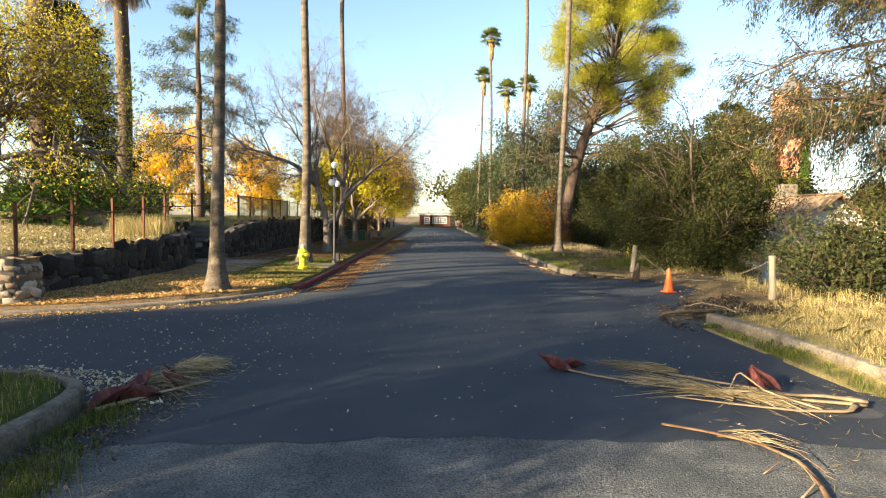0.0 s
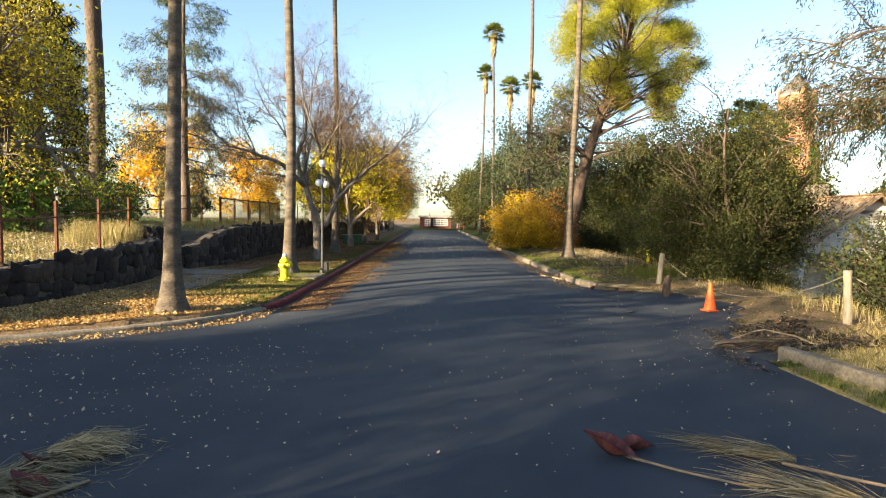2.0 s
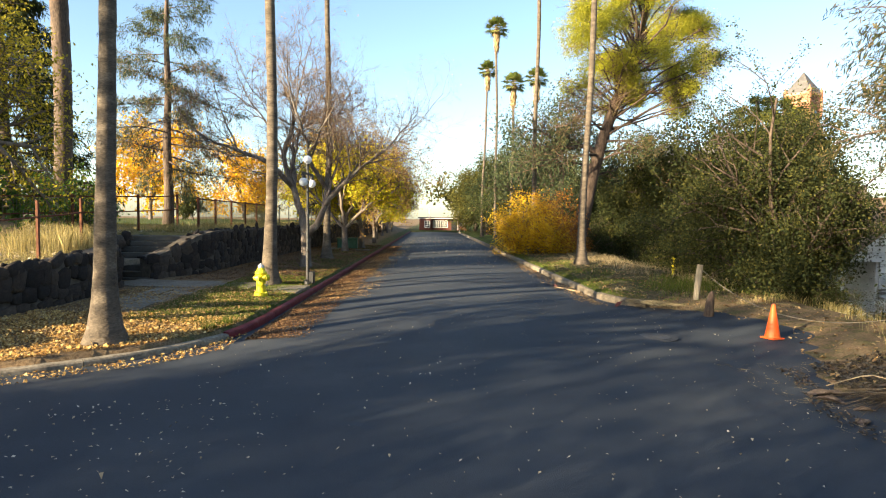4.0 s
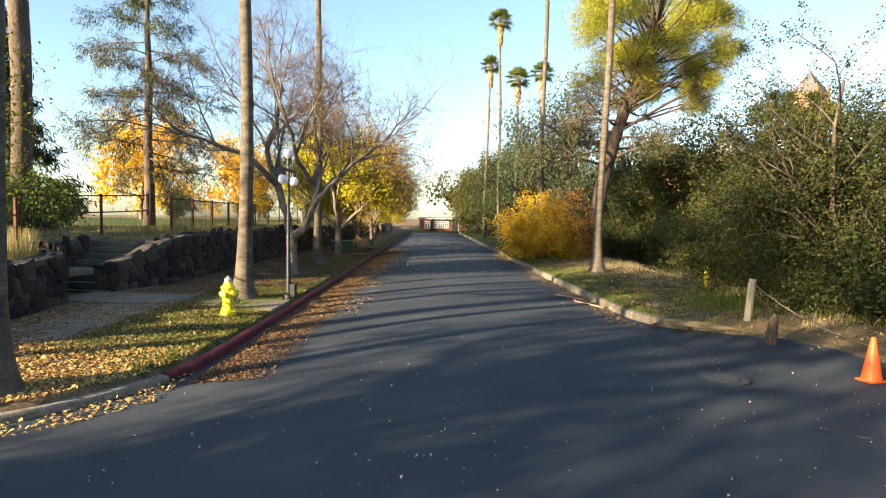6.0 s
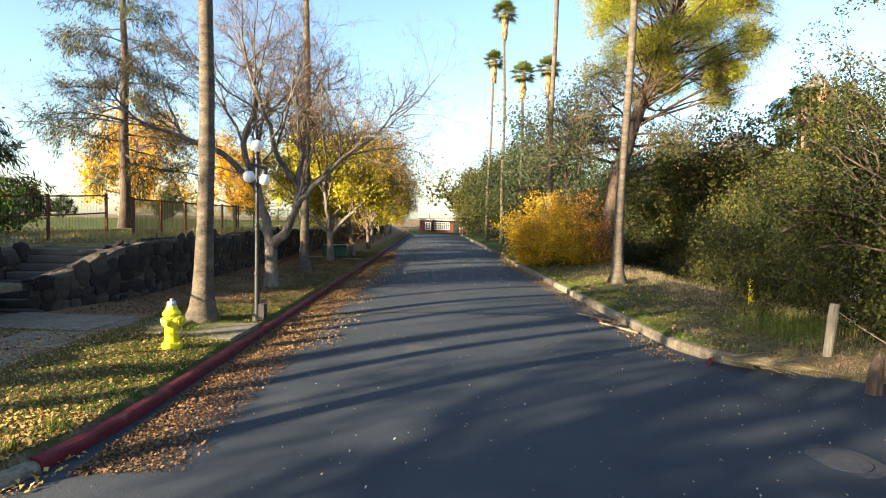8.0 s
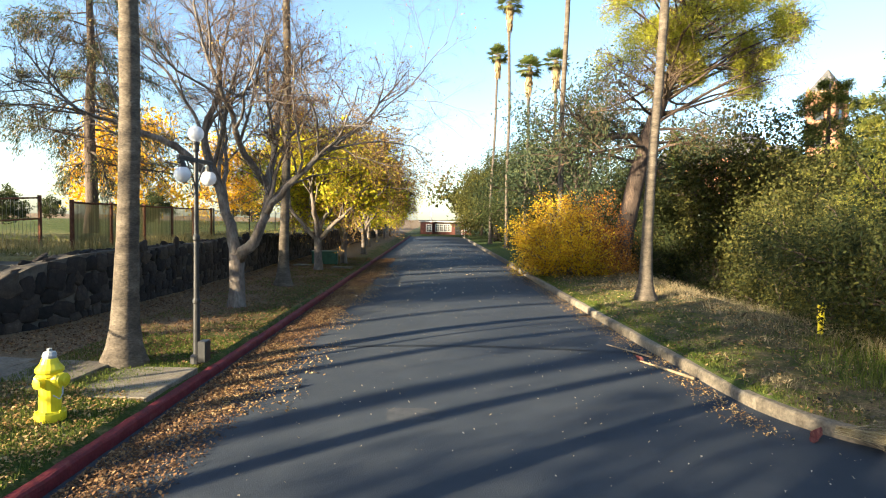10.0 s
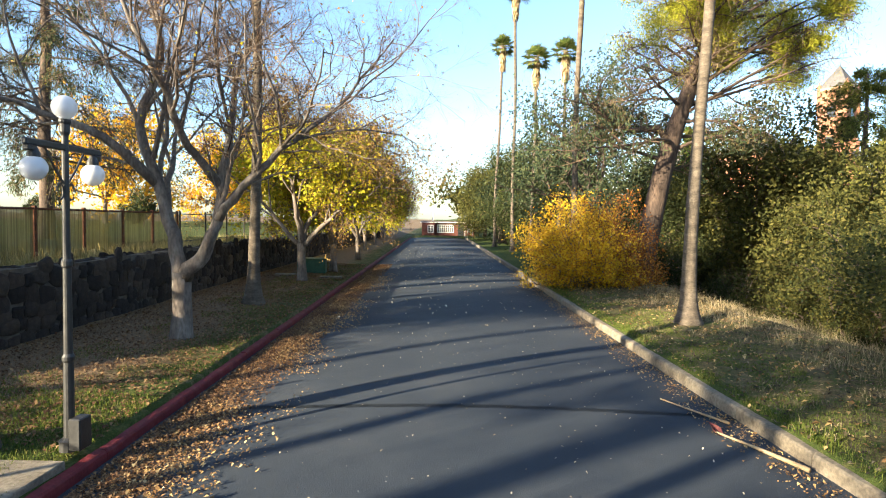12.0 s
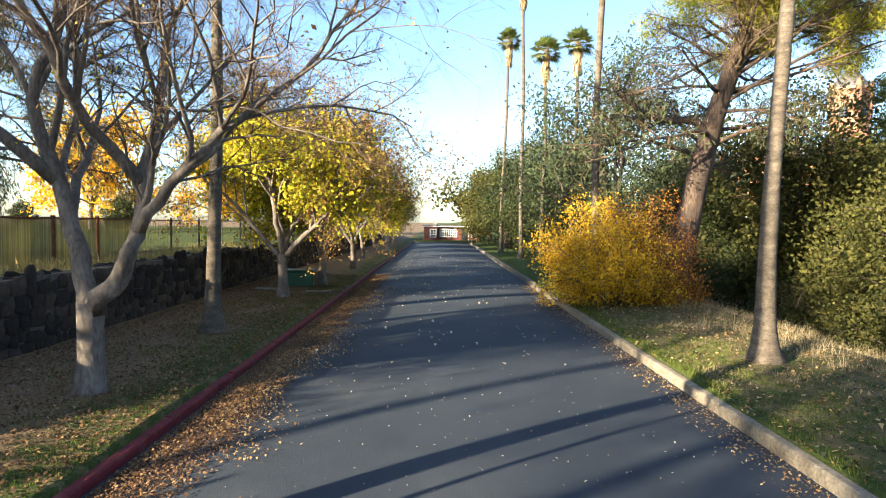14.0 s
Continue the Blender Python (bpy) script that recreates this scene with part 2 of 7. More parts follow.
M["slate"] = mat("slate", [(0.3, (0.06, 0.058, 0.058)), (0.7, (0.13, 0.122, 0.118))], scale=0.8, detail=8, rough=0.8, fine=(5, 0.2))
M["roof_dark"] = mat("roof_dark", [(0.3, (0.05, 0.035, 0.035)), (0.7, (0.10, 0.07, 0.065))], scale=1.5, rough=0.85)
M["window_dark"] = mat("window_dark", [(0.3, (0.02, 0.022, 0.025)), (0.7, (0.05, 0.052, 0.055))], scale=1, rough=0.1, spec=0.6)
M["green_metal"] = mat("green_metal", [(0.3, (0.02, 0.06, 0.035)), (0.7, (0.04, 0.10, 0.06))], scale=4, rough=0.5)
M["iron_cover"] = mat("iron_cover", [(0.3, (0.045, 0.046, 0.05)), (0.7, (0.085, 0.084, 0.084))], scale=14, rough=0.7, bump=0.4)
M["patch_grey"] = mat("patch_grey", [(0.35, (0.036, 0.04, 0.047)), (0.7, (0.072, 0.073, 0.075))], scale=5, detail=9, rough=0.9, bump=0.3)


def ground_material():
    """Soil, green grass, dry grass and leaf mould, mixed by two stored weights and broken up by noise."""
    m = bpy.data.materials.new("ground")
    m.use_nodes = True
    nt = m.node_tree
    n, l = nt.nodes, nt.links
    bsdf = n["Principled BSDF"]
    bsdf.inputs["Roughness"].default_value = 0.95
    bsdf.inputs["Specular IOR Level"].default_value = 0.1
    tc = n.new("ShaderNodeTexCoord")

    def noi(scale, detail):
        k = n.new("ShaderNodeTexNoise")
        k.inputs["Scale"].default_value, k.inputs["Detail"].default_value, k.inputs["Roughness"].default_value = scale, detail, 0.7
        l.new(tc.outputs["Object"], k.inputs["Vector"])
        return k.outputs["Fac"]

    def ramp(fac, *stops):
        r = n.new("ShaderNodeValToRGB")
        el = r.color_ramp.elements
        while len(el) < len(stops):
            el.new(0.5)
        for e, (p, c) in zip(el, stops):
            e.position, e.color = p, (*c, 1)
        l.new(fac, r.inputs["Fac"])
        return r.outputs["Color"]

    def mix(a, b, weight, noise_fac):
        at = n.new("ShaderNodeAttribute")
        at.attribute_name = weight
        s = n.new("ShaderNodeMath")
        s.operation = "ADD"
        l.new(at.outputs["Fac"], s.inputs[0])
        l.new(noise_fac, s.inputs[1])
        r = n.new("ShaderNodeMapRange")
        r.inputs["From Min"].default_value, r.inputs["From Max"].default_value = 0.85, 1.15
        l.new(s.outputs["Value"], r.inputs["Value"])
        k = n.new("ShaderNodeMix")
        k.data_type = "RGBA"
        l.new(r.outputs["Result"], k.inputs["Factor"])
        l.new(a, k.inputs[6])
        l.new(b, k.inputs[7])
        return k.outputs[2]

    fine, mid, big = noi(28, 5), noi(3.0, 8), noi(0.5, 6)
    green = ramp(fine, (0.3, (0.03, 0.045, 0.012)), (0.55, (0.065, 0.085, 0.02)), (0.75, (0.12, 0.12, 0.035)))
    dry = ramp(fine, (0.3, (0.14, 0.11, 0.045)), (0.55, (0.27, 0.215, 0.09)), (0.75, (0.38, 0.31, 0.14)))
    soil = ramp(fine, (0.3, (0.08, 0.054, 0.032)), (0.5, (0.19, 0.13, 0.074)), (0.75, (0.34, 0.24, 0.14)))
    col = mix(mix(green, dry, "dry", mid), soil, "soil", mid)
    l.new(col, bsdf.inputs["Base Color"])
    bp = n.new("ShaderNodeBump")
    bp.inputs["Strength"].default_value, bp.inputs["Distance"].default_value = 0.8, 0.04
    l.new(fine, bp.inputs["Height"])
    l.new(bp.outputs["Normal"], bsdf.inputs["Normal"])
    return m


M["ground"] = ground_material()


# ---------------------------------------------------------------- mesh helpers
class Mesh:
    """Collects vertices and faces of one part."""

    def __init__(self):
        self.v, self.f, self.fast, self.count = [], [], [], 0

    def add(self, verts, faces):
        verts = np.asarray(verts, float).reshape(-1, 3)
        k = self.count
        self.v.append(verts)
        self.f.extend([tuple(i + k for i in f) for f in faces])
        self.count += len(verts)
        return self

    def box(self, c, s, turn=0.0, chamfer=0.0, m=None):
        x, y, z = (0.5 * a for a in s)
        if chamfer:
            b = chamfer
            vs, idx = [], {}
            for sx in (-1, 1):
                for sy in (-1, 1):
                    for sz in (-1, 1):
                        for ax in range(3):
                            p = [sx * (x - b), sy * (y - b), sz * (z - b)]
                            p[ax] = (sx * x, sy * y, sz * z)[ax]
                            idx[sx, sy, sz, ax] = len(vs)
                            vs.append(p)
            fs = []
            for ax in range(3):
                o = [a for a in range(3) if a != ax]
                for s0 in (-1, 1):
                    q = []
                    for a, bb in ((-1, -1), (1, -1), (1, 1), (-1, 1)):
                        k = [0, 0, 0]
                        k[ax], k[o[0]], k[o[1]] = s0, a, bb
                        q.append(idx[(*k, ax)])
                    fs.append(q if (s0 > 0) == (ax != 1) else q[::-1])
            for ax in range(3):
                o = [a for a in range(3) if a != ax]
                for a in (-1, 1):
                    for bb in (-1, 1):
                        k0, k1 = [0, 0, 0], [0, 0, 0]
                        k0[ax], k1[ax] = -1, 1
                        k0[o[0]] = k1[o[0]] = a
                        k0[o[1]] = k1[o[1]] = bb
                        fs.append([idx[(*k0, o[0])], idx[(*k1, o[0])], idx[(*k1, o[1])], idx[(*k0, o[1])]])
            for sx in (-1, 1):
                for sy in (-1, 1):
                    for sz in (-1, 1):
                        fs.append([idx[sx, sy, sz, a] for a in range(3)])
        else:
            vs = [(i, j, k) for i in (-x, x) for j in (-y, y) for k in (-z, z)]
            fs = [(0, 1, 3, 2), (4, 6, 7, 5), (0, 4, 5, 1), (2, 3, 7, 6), (0, 2, 6, 4), (1, 5, 7, 3)]
        v = np.array(vs)
        if m is not None:
            v = np.array([m @ Vector(p) for p in v])
        elif turn:
            ca, sa = math.cos(turn), math.sin(turn)
            v = np.c_[v[:, 0] * ca - v[:, 1] * sa, v[:, 0] * sa + v[:, 1] * ca, v[:, 2]]
        return self.add(v + np.array(c), fs)

    def tube(self, pts, radii, n=8, cap=True, squash=1.0):
        pts = np.asarray(pts, float)
        k = len(pts)
        tan = np.gradient(pts, axis=0)
        tan /= np.linalg.norm(tan, axis=1)[:, None] + 1e-9
        ref = np.array([0, 0, 1.0]) if abs(tan[0][2]) < 0.9 else np.array([1.0, 0, 0])
        u = np.cross(tan, ref)
        u /= np.linalg.norm(u, axis=1)[:, None] + 1e-9
        w = np.cross(tan, u)
        a = np.arange(n) * 2 * math.pi / n
        r = np.asarray(radii, float)[:, None, None]
        v = pts[:, None] + r * (np.cos(a)[None, :, None] * u[:, None] + squash * np.sin(a)[None, :, None] * w[:, None])
        fs = [(i * n + j, i * n + (j + 1) % n, (i + 1) * n + (j + 1) % n, (i + 1) * n + j) for i in range(k - 1) for j in range(n)]
        if cap:
            fs += [tuple(range(n))[::-1], tuple((k - 1) * n + j for j in range(n))]
        return self.add(v.reshape(-1, 3), fs)

    def tubes(self, pts, radii, n):
        """Many open tubes of equal length at once: pts (count, k, 3), radii (count, k)."""
        pts, radii = np.asarray(pts, float), np.asarray(radii, float)
        c, k = pts.shape[:2]
        tan = np.gradient(pts, axis=1)
        tan /= np.linalg.norm(tan, axis=2)[..., None] + 1e-9
        ref = np.where(np.abs(tan[:, :1, 2:]) < 0.9, np.array([0, 0, 1.0]), np.array([1.0, 0, 0]))
        u = np.cross(tan, np.broadcast_to(ref, tan.shape))
        u /= np.linalg.norm(u, axis=2)[..., None] + 1e-9
        w = np.cross(tan, u)
        a = np.arange(n) * 2 * math.pi / n
        v = pts[:, :, None] + radii[:, :, None, None] * (np.cos(a)[:, None] * u[:, :, None] + np.sin(a)[:, None] * w[:, :, None])
        i, j = np.meshgrid(np.arange(k - 1), np.arange(n), indexing="ij")
        f = np.stack([i * n + j, i * n + (j + 1) % n, (i + 1) * n + (j + 1) % n, (i + 1) * n + j], -1).reshape(-1, 4)
        f = (f[None] + (np.arange(c) * k * n)[:, None, None]).reshape(-1, 4) + self.count
        self.v.append(v.reshape(-1, 3))
        self.fast.append(f)
        self.count += c * k * n
        return self

    def lathe(self, c, prof, n=16, m=None):
        """A solid turned round z from (radius, height) pairs."""
        c = np.array(c, float)
        a = np.arange(n) * 2 * math.pi / n
        v = np.array([(r * math.cos(t), r * math.sin(t), h) for r, h in prof for t in a])
        if m is not None:
            v = np.array([m @ Vector(p) for p in v])
        k = len(prof)
        fs = [(i * n + j, i * n + (j + 1) % n, (i + 1) * n + (j + 1) % n, (i + 1) * n + j) for i in range(k - 1) for j in range(n)]
        fs += [tuple(range(n))[::-1], tuple((k - 1) * n + j for j in range(n))]
        return self.add(v + c, fs)

    def prism(self, poly, z0, z1):
        k = len(poly)
        v = [(x, y, z0) for x, y in poly] + [(x, y, z1) for x, y in poly]
        return self.add(v, [tuple(range(k))[::-1], tuple(range(k, 2 * k))] + [(i, (i + 1) % k, k + (i + 1) % k, k + i) for i in range(k)])

    def data(self, name, material, smooth=False):
        me = bpy.data.meshes.new(name)
        v = np.concatenate(self.v) if self.v else np.zeros((0, 3))
        if self.fast:
            loose = self.f
            sizes = np.array([len(f) for f in loose], np.int32)
            four = np.concatenate(self.fast).astype(np.int32)
            corners = np.concatenate([four.ravel(), np.array([i for f in loose for i in f], np.int32)])
            total = np.concatenate([np.full(len(four), 4, np.int32), sizes])
            me.vertices.add(len(v))
            me.vertices.foreach_set("co", v.astype(np.float32).ravel())
            me.loops.add(len(corners))
            me.loops.foreach_set("vertex_index", corners)
            me.polygons.add(len(total))
            me.polygons.foreach_set("loop_start", np.concatenate([[0], np.cumsum(total)[:-1]]).astype(np.int32))
            me.polygons.foreach_set("loop_total", total)
            me.update(calc_edges=True)
        else:
            me.from_pydata(v.tolist(), [], self.f)
        if smooth:
            me.polygons.foreach_set("use_smooth", np.ones(len(me.polygons), bool))
        me.materials.append(material)
        me.update()
        return me


def quads(name, v, material, per=4):
    """A mesh of loose small faces, per vertices each, straight from an array."""
    v = np.asarray(v, np.float32).reshape(-1, 3)
    k = len(v) // per
    me = bpy.data.meshes.new(name)
    me.vertices.add(len(v))
    me.vertices.foreach_set("co", v.ravel())
    me.loops.add(len(v))
    me.loops.foreach_set("vertex_index", np.arange(len(v), dtype=np.int32))
    me.polygons.add(k)
    me.polygons.foreach_set("loop_start", np.arange(k, dtype=np.int32) * per)
    me.polygons.foreach_set("loop_total", np.full(k, per, np.int32))
    me.materials.append(material)
    me.update(calc_edges=True)
    return me


def thing(name, label, category, at=(0, 0, 0), turn=0.0, group="", kind=""):
    ob = new(name)
    ob.empty_display_size = 0.2
    ob.matrix_world = pose(*at, 0, 0, turn)
    return tagged(ob, label, category, group, kind)


def part(name, mesh, material, parent, label="", smooth=False):
    """Links a Mesh, or ready mesh data, as one object under parent, in the parent's own coordinates."""
    data = mesh.data(name, material, smooth) if isinstance(mesh, Mesh) else mesh
    ob = new(name, data)
    ob.parent = parent
    return tagged(ob, label)


def solo(name, mesh, material, label, category, kind="", smooth=False, group=""):
    data = mesh.data(name, material, smooth) if isinstance(mesh, Mesh) else mesh
    return tagged(new(name, data), label, category, group, kind)


def smoothstep(a, b, x):
    t = np.clip((np.asarray(x, float) - a) / (b - a), 0, 1)
    return t * t * (3 - 2 * t)


# ---------------------------------------------------------------- the lie of the land
LEFT_KERB = [(-2.75, 101), (-2.75, 60), (-2.75, 30), (-2.78, 17.5), (-2.85, 15.8), (-3.05, 14.8), (-3.7, 13.7), (-4.8, 12.7), (-6.2, 11.8), (-8, 11.0),
             (-11, 10.3), (-16, 9.7), (-60, 9)]
ISLAND_KERB = [(-60, 3.4), (-16, 5.6), (-8, 6.5), (-4.6, 6.72), (-3.6, 6.6), (-3.1, 6.25), (-2.88, 5.7), (-2.85, 5.0), (-2.85, -14)]
RIGHT_NEAR = [(5.3, -14), (5.3, 6.5), (5.3, 11.2)]
DRIVE = [(5.6, 11.9), (6.0, 13.3), (6.5, 14.8), (6.85, 15.8), (6.85, 17.0), (6.55, 18.1), (5.9, 19.3)]
RIGHT_KERB = [(5.35, 19.9), (5.05, 21.2), (5.02, 30), (4.95, 45), (4.9, 101)]
ROAD = LEFT_KERB + ISLAND_KERB + RIGHT_NEAR + DRIVE + RIGHT_KERB
WALL_A = [(-30, 11.6), (-14, 11.9), (-9.2, 12.2), (-8.05, 12.6), (-7.5, 14.2), (-7.25, 16), (-7.3, 18), (-7.6, 20.3), (-8.2, 21.3), (-9.35, 22.1)]
WALL_B = [(-7.75, 22.5), (-7.3, 23.8), (-6.98, 25.4), (-6.95, 30), (-7.0, 40), (-6.6, 60), (-6.4, 96)]
HILL = [(x - 0.2, y + 0.1) for x, y in WALL_A] + [(-9.4, 25.4), (-7.75, 25.4), (-7.25, 26), (-7.15, 30), (-7.2, 40), (-6.8, 60), (-6.6, 96), (-8, 130), (-400, 130), (-400, 11.7)]


def signed(poly, x, y):
    """Distance to a closed outline, negative inside."""
    best = np.full(x.shape, 1e9)
    inside = np.zeros(x.shape, bool)
    k = len(poly)
    for i in range(k):
        (ax, ay), (bx, by) = poly[i], poly[(i + 1) % k]
        dx, dy = bx - ax, by - ay
        t = np.clip(((x - ax) * dx + (y - ay) * dy) / (dx * dx + dy * dy + 1e-12), 0, 1)
        best = np.minimum(best, np.hypot(x - ax - t * dx, y - ay - t * dy))
        if ay != by:
            cross = ((ay > y) != (by > y)) & (x < (bx - ax) * (y - ay) / (by - ay) + ax)
            inside ^= cross
    return np.where(inside, -best, best)


def wobble(x, y, s):
    return np.sin(x * s + 1.3 * np.sin(y * s * 0.7)) * np.cos(y * s * 0.9 + 0.6 * np.sin(x * s * 1.3))


def road_z(x, y):
    """Crowned asphalt: high in the middle, low in the gutters."""
    c = np.clip((np.asarray(x, float) - 1.1) / 3.9, -1.2, 1.2)
    return -0.13 * c * c + 0.006 * wobble(np.asarray(x, float), np.asarray(y, float), 0.8)


def land_z(x, y):
    x, y = np.asarray(x, float), np.asarray(y, float)
    d = signed(ROAD, x, y)
    d = d + 0.06 * wobble(x, y, 4.3) * (x > 5.3) * (y < 19.6)
    verge = 0.05 + 0.10 * smoothstep(0.0, 2.5, d) + 0.02 * wobble(x, y, 1.1) + 0.012 * wobble(x, y, 3.7)
    verge = verge - 0.165 * (x > 5) * smoothstep(6.1, 5.9, x) * smoothstep(12.2, 11.2, y)
    drive = smoothstep(10.2, 11.5, y) * smoothstep(20.5, 18.5, y) * (x > 4)
    verge = verge - drive * (0.035 + 0.12 * smoothstep(1.8, 0.0, d))
    drop = smoothstep(9.0, 15.5, x) * smoothstep(11, 17, y) * smoothstep(62, 40, y)
    verge = verge - 2.3 * drop
    rise = smoothstep(60, 130, x) * smoothstep(40, 110, y)
    verge = verge + 7 * rise
    h = -signed(HILL, x, y)
    top = np.clip(0.80 + (y - 13) * 0.052, 0.74, 1.5)
    top = top + 0.055 * np.clip(h - 0.5, 0, 15) * (1 - 0.85 * smoothstep(24, 36, y)) + 0.06 * wobble(x, y, 0.5) * smoothstep(1, 4, h)
    z = verge + (top - verge) * smoothstep(-0.06, 0.08, h)
    return np.where(d < 0.03, -0.42, np.where(d < 0.2, -0.42 + (z + 0.42) * smoothstep(0.03, 0.17, d), z))


def lines(*runs):
    out = []
    for a, b, s in runs:
        out += list(np.arange(a, b, s))
    return np.array(out)


def height(x, y):
    return float(land_z(np.array([x]), np.array([y]))[0])


gx = np.concatenate([-np.geomspace(3000, 62, 14), lines((-60, -30, 2.5), (-30, -10, 0.6), (-10, 10, 0.12), (10, 24, 0.5), (24, 60, 2.5)), np.geomspace(60, 3000, 14)])
gy = np.concatenate([-np.geomspace(3000, 20, 12), lines((-18, -4, 1.0), (-4, 27, 0.14), (27, 45, 0.5), (45, 110, 1.5)), np.geomspace(110, 3500, 16)])
GX, GY = np.meshgrid(gx, gy)
GZ = land_z(GX, GY)
nx, ny = len(gx), len(gy)
me = bpy.data.meshes.new("ground")
co = np.stack([GX, GY, GZ], -1).reshape(-1, 3)
ii = np.arange(nx * ny).reshape(ny, nx)
fq = np.stack([ii[:-1, :-1], ii[:-1, 1:], ii[1:, 1:], ii[1:, :-1]], -1).reshape(-1, 4)
me.vertices.add(len(co))
me.vertices.foreach_set("co", co.ravel())
me.loops.add(fq.size)
me.loops.foreach_set("vertex_index", fq.ravel().astype(np.int32))
me.polygons.add(len(fq))
me.polygons.foreach_set("loop_start", np.arange(len(fq), dtype=np.int32) * 4)
me.polygons.foreach_set("loop_total", np.full(len(fq), 4, np.int32))
me.polygons.foreach_set("use_smooth", np.ones(len(fq), bool))
me.materials.append(M["ground"])
me.update(calc_edges=True)
X, Y = co[:, 0], co[:, 1]
hill_in = -signed(HILL, X, Y)
dry = 0.35 + 0.3 * (hill_in > 0) * smoothstep(45, 30, Y) - 0.06 * (X > 5) + 0.36 * (X > 5) * smoothstep(16, 10, Y)
soil = 0.25 + 0.45 * smoothstep(-3.4, -5.0, X) * (hill_in < 0) * (Y > 9) + 0.35 * (X > 5.5) * smoothstep(10, 12, Y) * smoothstep(22, 19, Y)
soil = soil + 0.16 * (X < -2) * (hill_in < 0) * smoothstep(22, 26, Y) + 0.22 * (X > 5.5) * smoothstep(19, 22, Y) * (Y < 45)
soil = soil + 0.5 * smoothstep(9.5, 12, X) * (Y > 13) * (Y < 110) + 0.3 * (X < -2) * smoothstep(20, 14, Y) * (hill_in < 0) * (Y > 9)
for nm, arr in (("dry", dry), ("soil", soil)):
    at = me.attributes.new(nm, "FLOAT", "POINT")
    at.data.foreach_set("value", np.clip(arr, 0, 1).astype(np.float32))
ground = tagged(new("ground", me), "grassy and leaf-strewn ground beside the road", "ground", kind="structure")

# asphalt: a crowned sheet that lies below the verges and above the dip in the ground
rx = np.concatenate([np.linspace(-60, -12, 13), np.arange(-11.5, 9.05, 0.2)])
ry = np.concatenate([np.arange(4.85, 24, 0.25), np.arange(24, 101, 1.0)])


def sheet(xs, ys, zf):
    xx, yy = np.meshgrid(xs, ys)
    k = len(xs)
    v = np.stack([xx, yy, zf(xx, yy)], -1).reshape(-1, 3)
    i = np.arange(v.shape[0]).reshape(len(ys), k)
    return Mesh().add(v, np.stack([i[:-1, :-1], i[:-1, 1:], i[1:, 1:], i[1:, :-1]], -1).reshape(-1, 4).tolist())


def side_z(x, y):
    """The side street on the left and the drive on the right run a little flatter than the crown."""
    z = road_z(np.clip(x, -2.7, 5.1), y)
    return z + 0.02 * smoothstep(-3, -7, x) + 0.10 * smoothstep(5.2, 8, x) * smoothstep(10, 11.5, y)


main = (rx > -4.4) & (rx < 6.6)
road = solo("road", sheet(rx, ry[ry < 24.1], side_z), M["asphalt"], "dark blue-grey asphalt road with a crowned surface", "road", "structure", True)
for q in road.data.vertices[:len(rx)]:
    q.co.y += 0.05 * math.sin(q.co.x * 2.3) + 0.03 * math.sin(q.co.x * 7.1 + 1) + 0.02 * math.sin(q.co.x * 17)
far_road = solo("road_far", sheet(rx[main], np.r_[ry[ry < 24][-1], ry[ry >= 24]], side_z), M["asphalt"], "dark asphalt road running on between the kerbs", "road", "structure", True)
near_y = np.arange(-14, 4.9, 0.3)
old = solo("road_old", sheet(rx[(rx > -4) & (rx < 7)], np.r_[near_y[near_y < 4.9], 5.3], lambda x, y: side_z(x, y) - 0.004), M["asphalt_old"],
           "older grey worn asphalt with a ragged seam", "road", "structure", True)


# ---------------------------------------------------------------- kerbs
def along(path, step):
    """Points and headings at even steps along a path."""
    p = np.array(path, float)
    seg = np.hypot(*np.diff(p, axis=0).T)
    s = np.r_[0, np.cumsum(seg)]
    q = np.arange(0, s[-1], step)
    q = np.r_[q, s[-1]]
    return np.c_[np.interp(q, s, p[:, 0]), np.interp(q, s, p[:, 1])]


def rounded(path, times=2):
    """Corners of a path cut off again and again, ends kept."""
    p = np.array(path, float)
    for _ in range(times):
        q = np.empty((2 * len(p) - 2, 2))
        q[0::2], q[1::2] = 0.75 * p[:-1] + 0.25 * p[1:], 0.25 * p[:-1] + 0.75 * p[1:]
        p = np.r_[p[:1], q, p[-1:]]
    return p


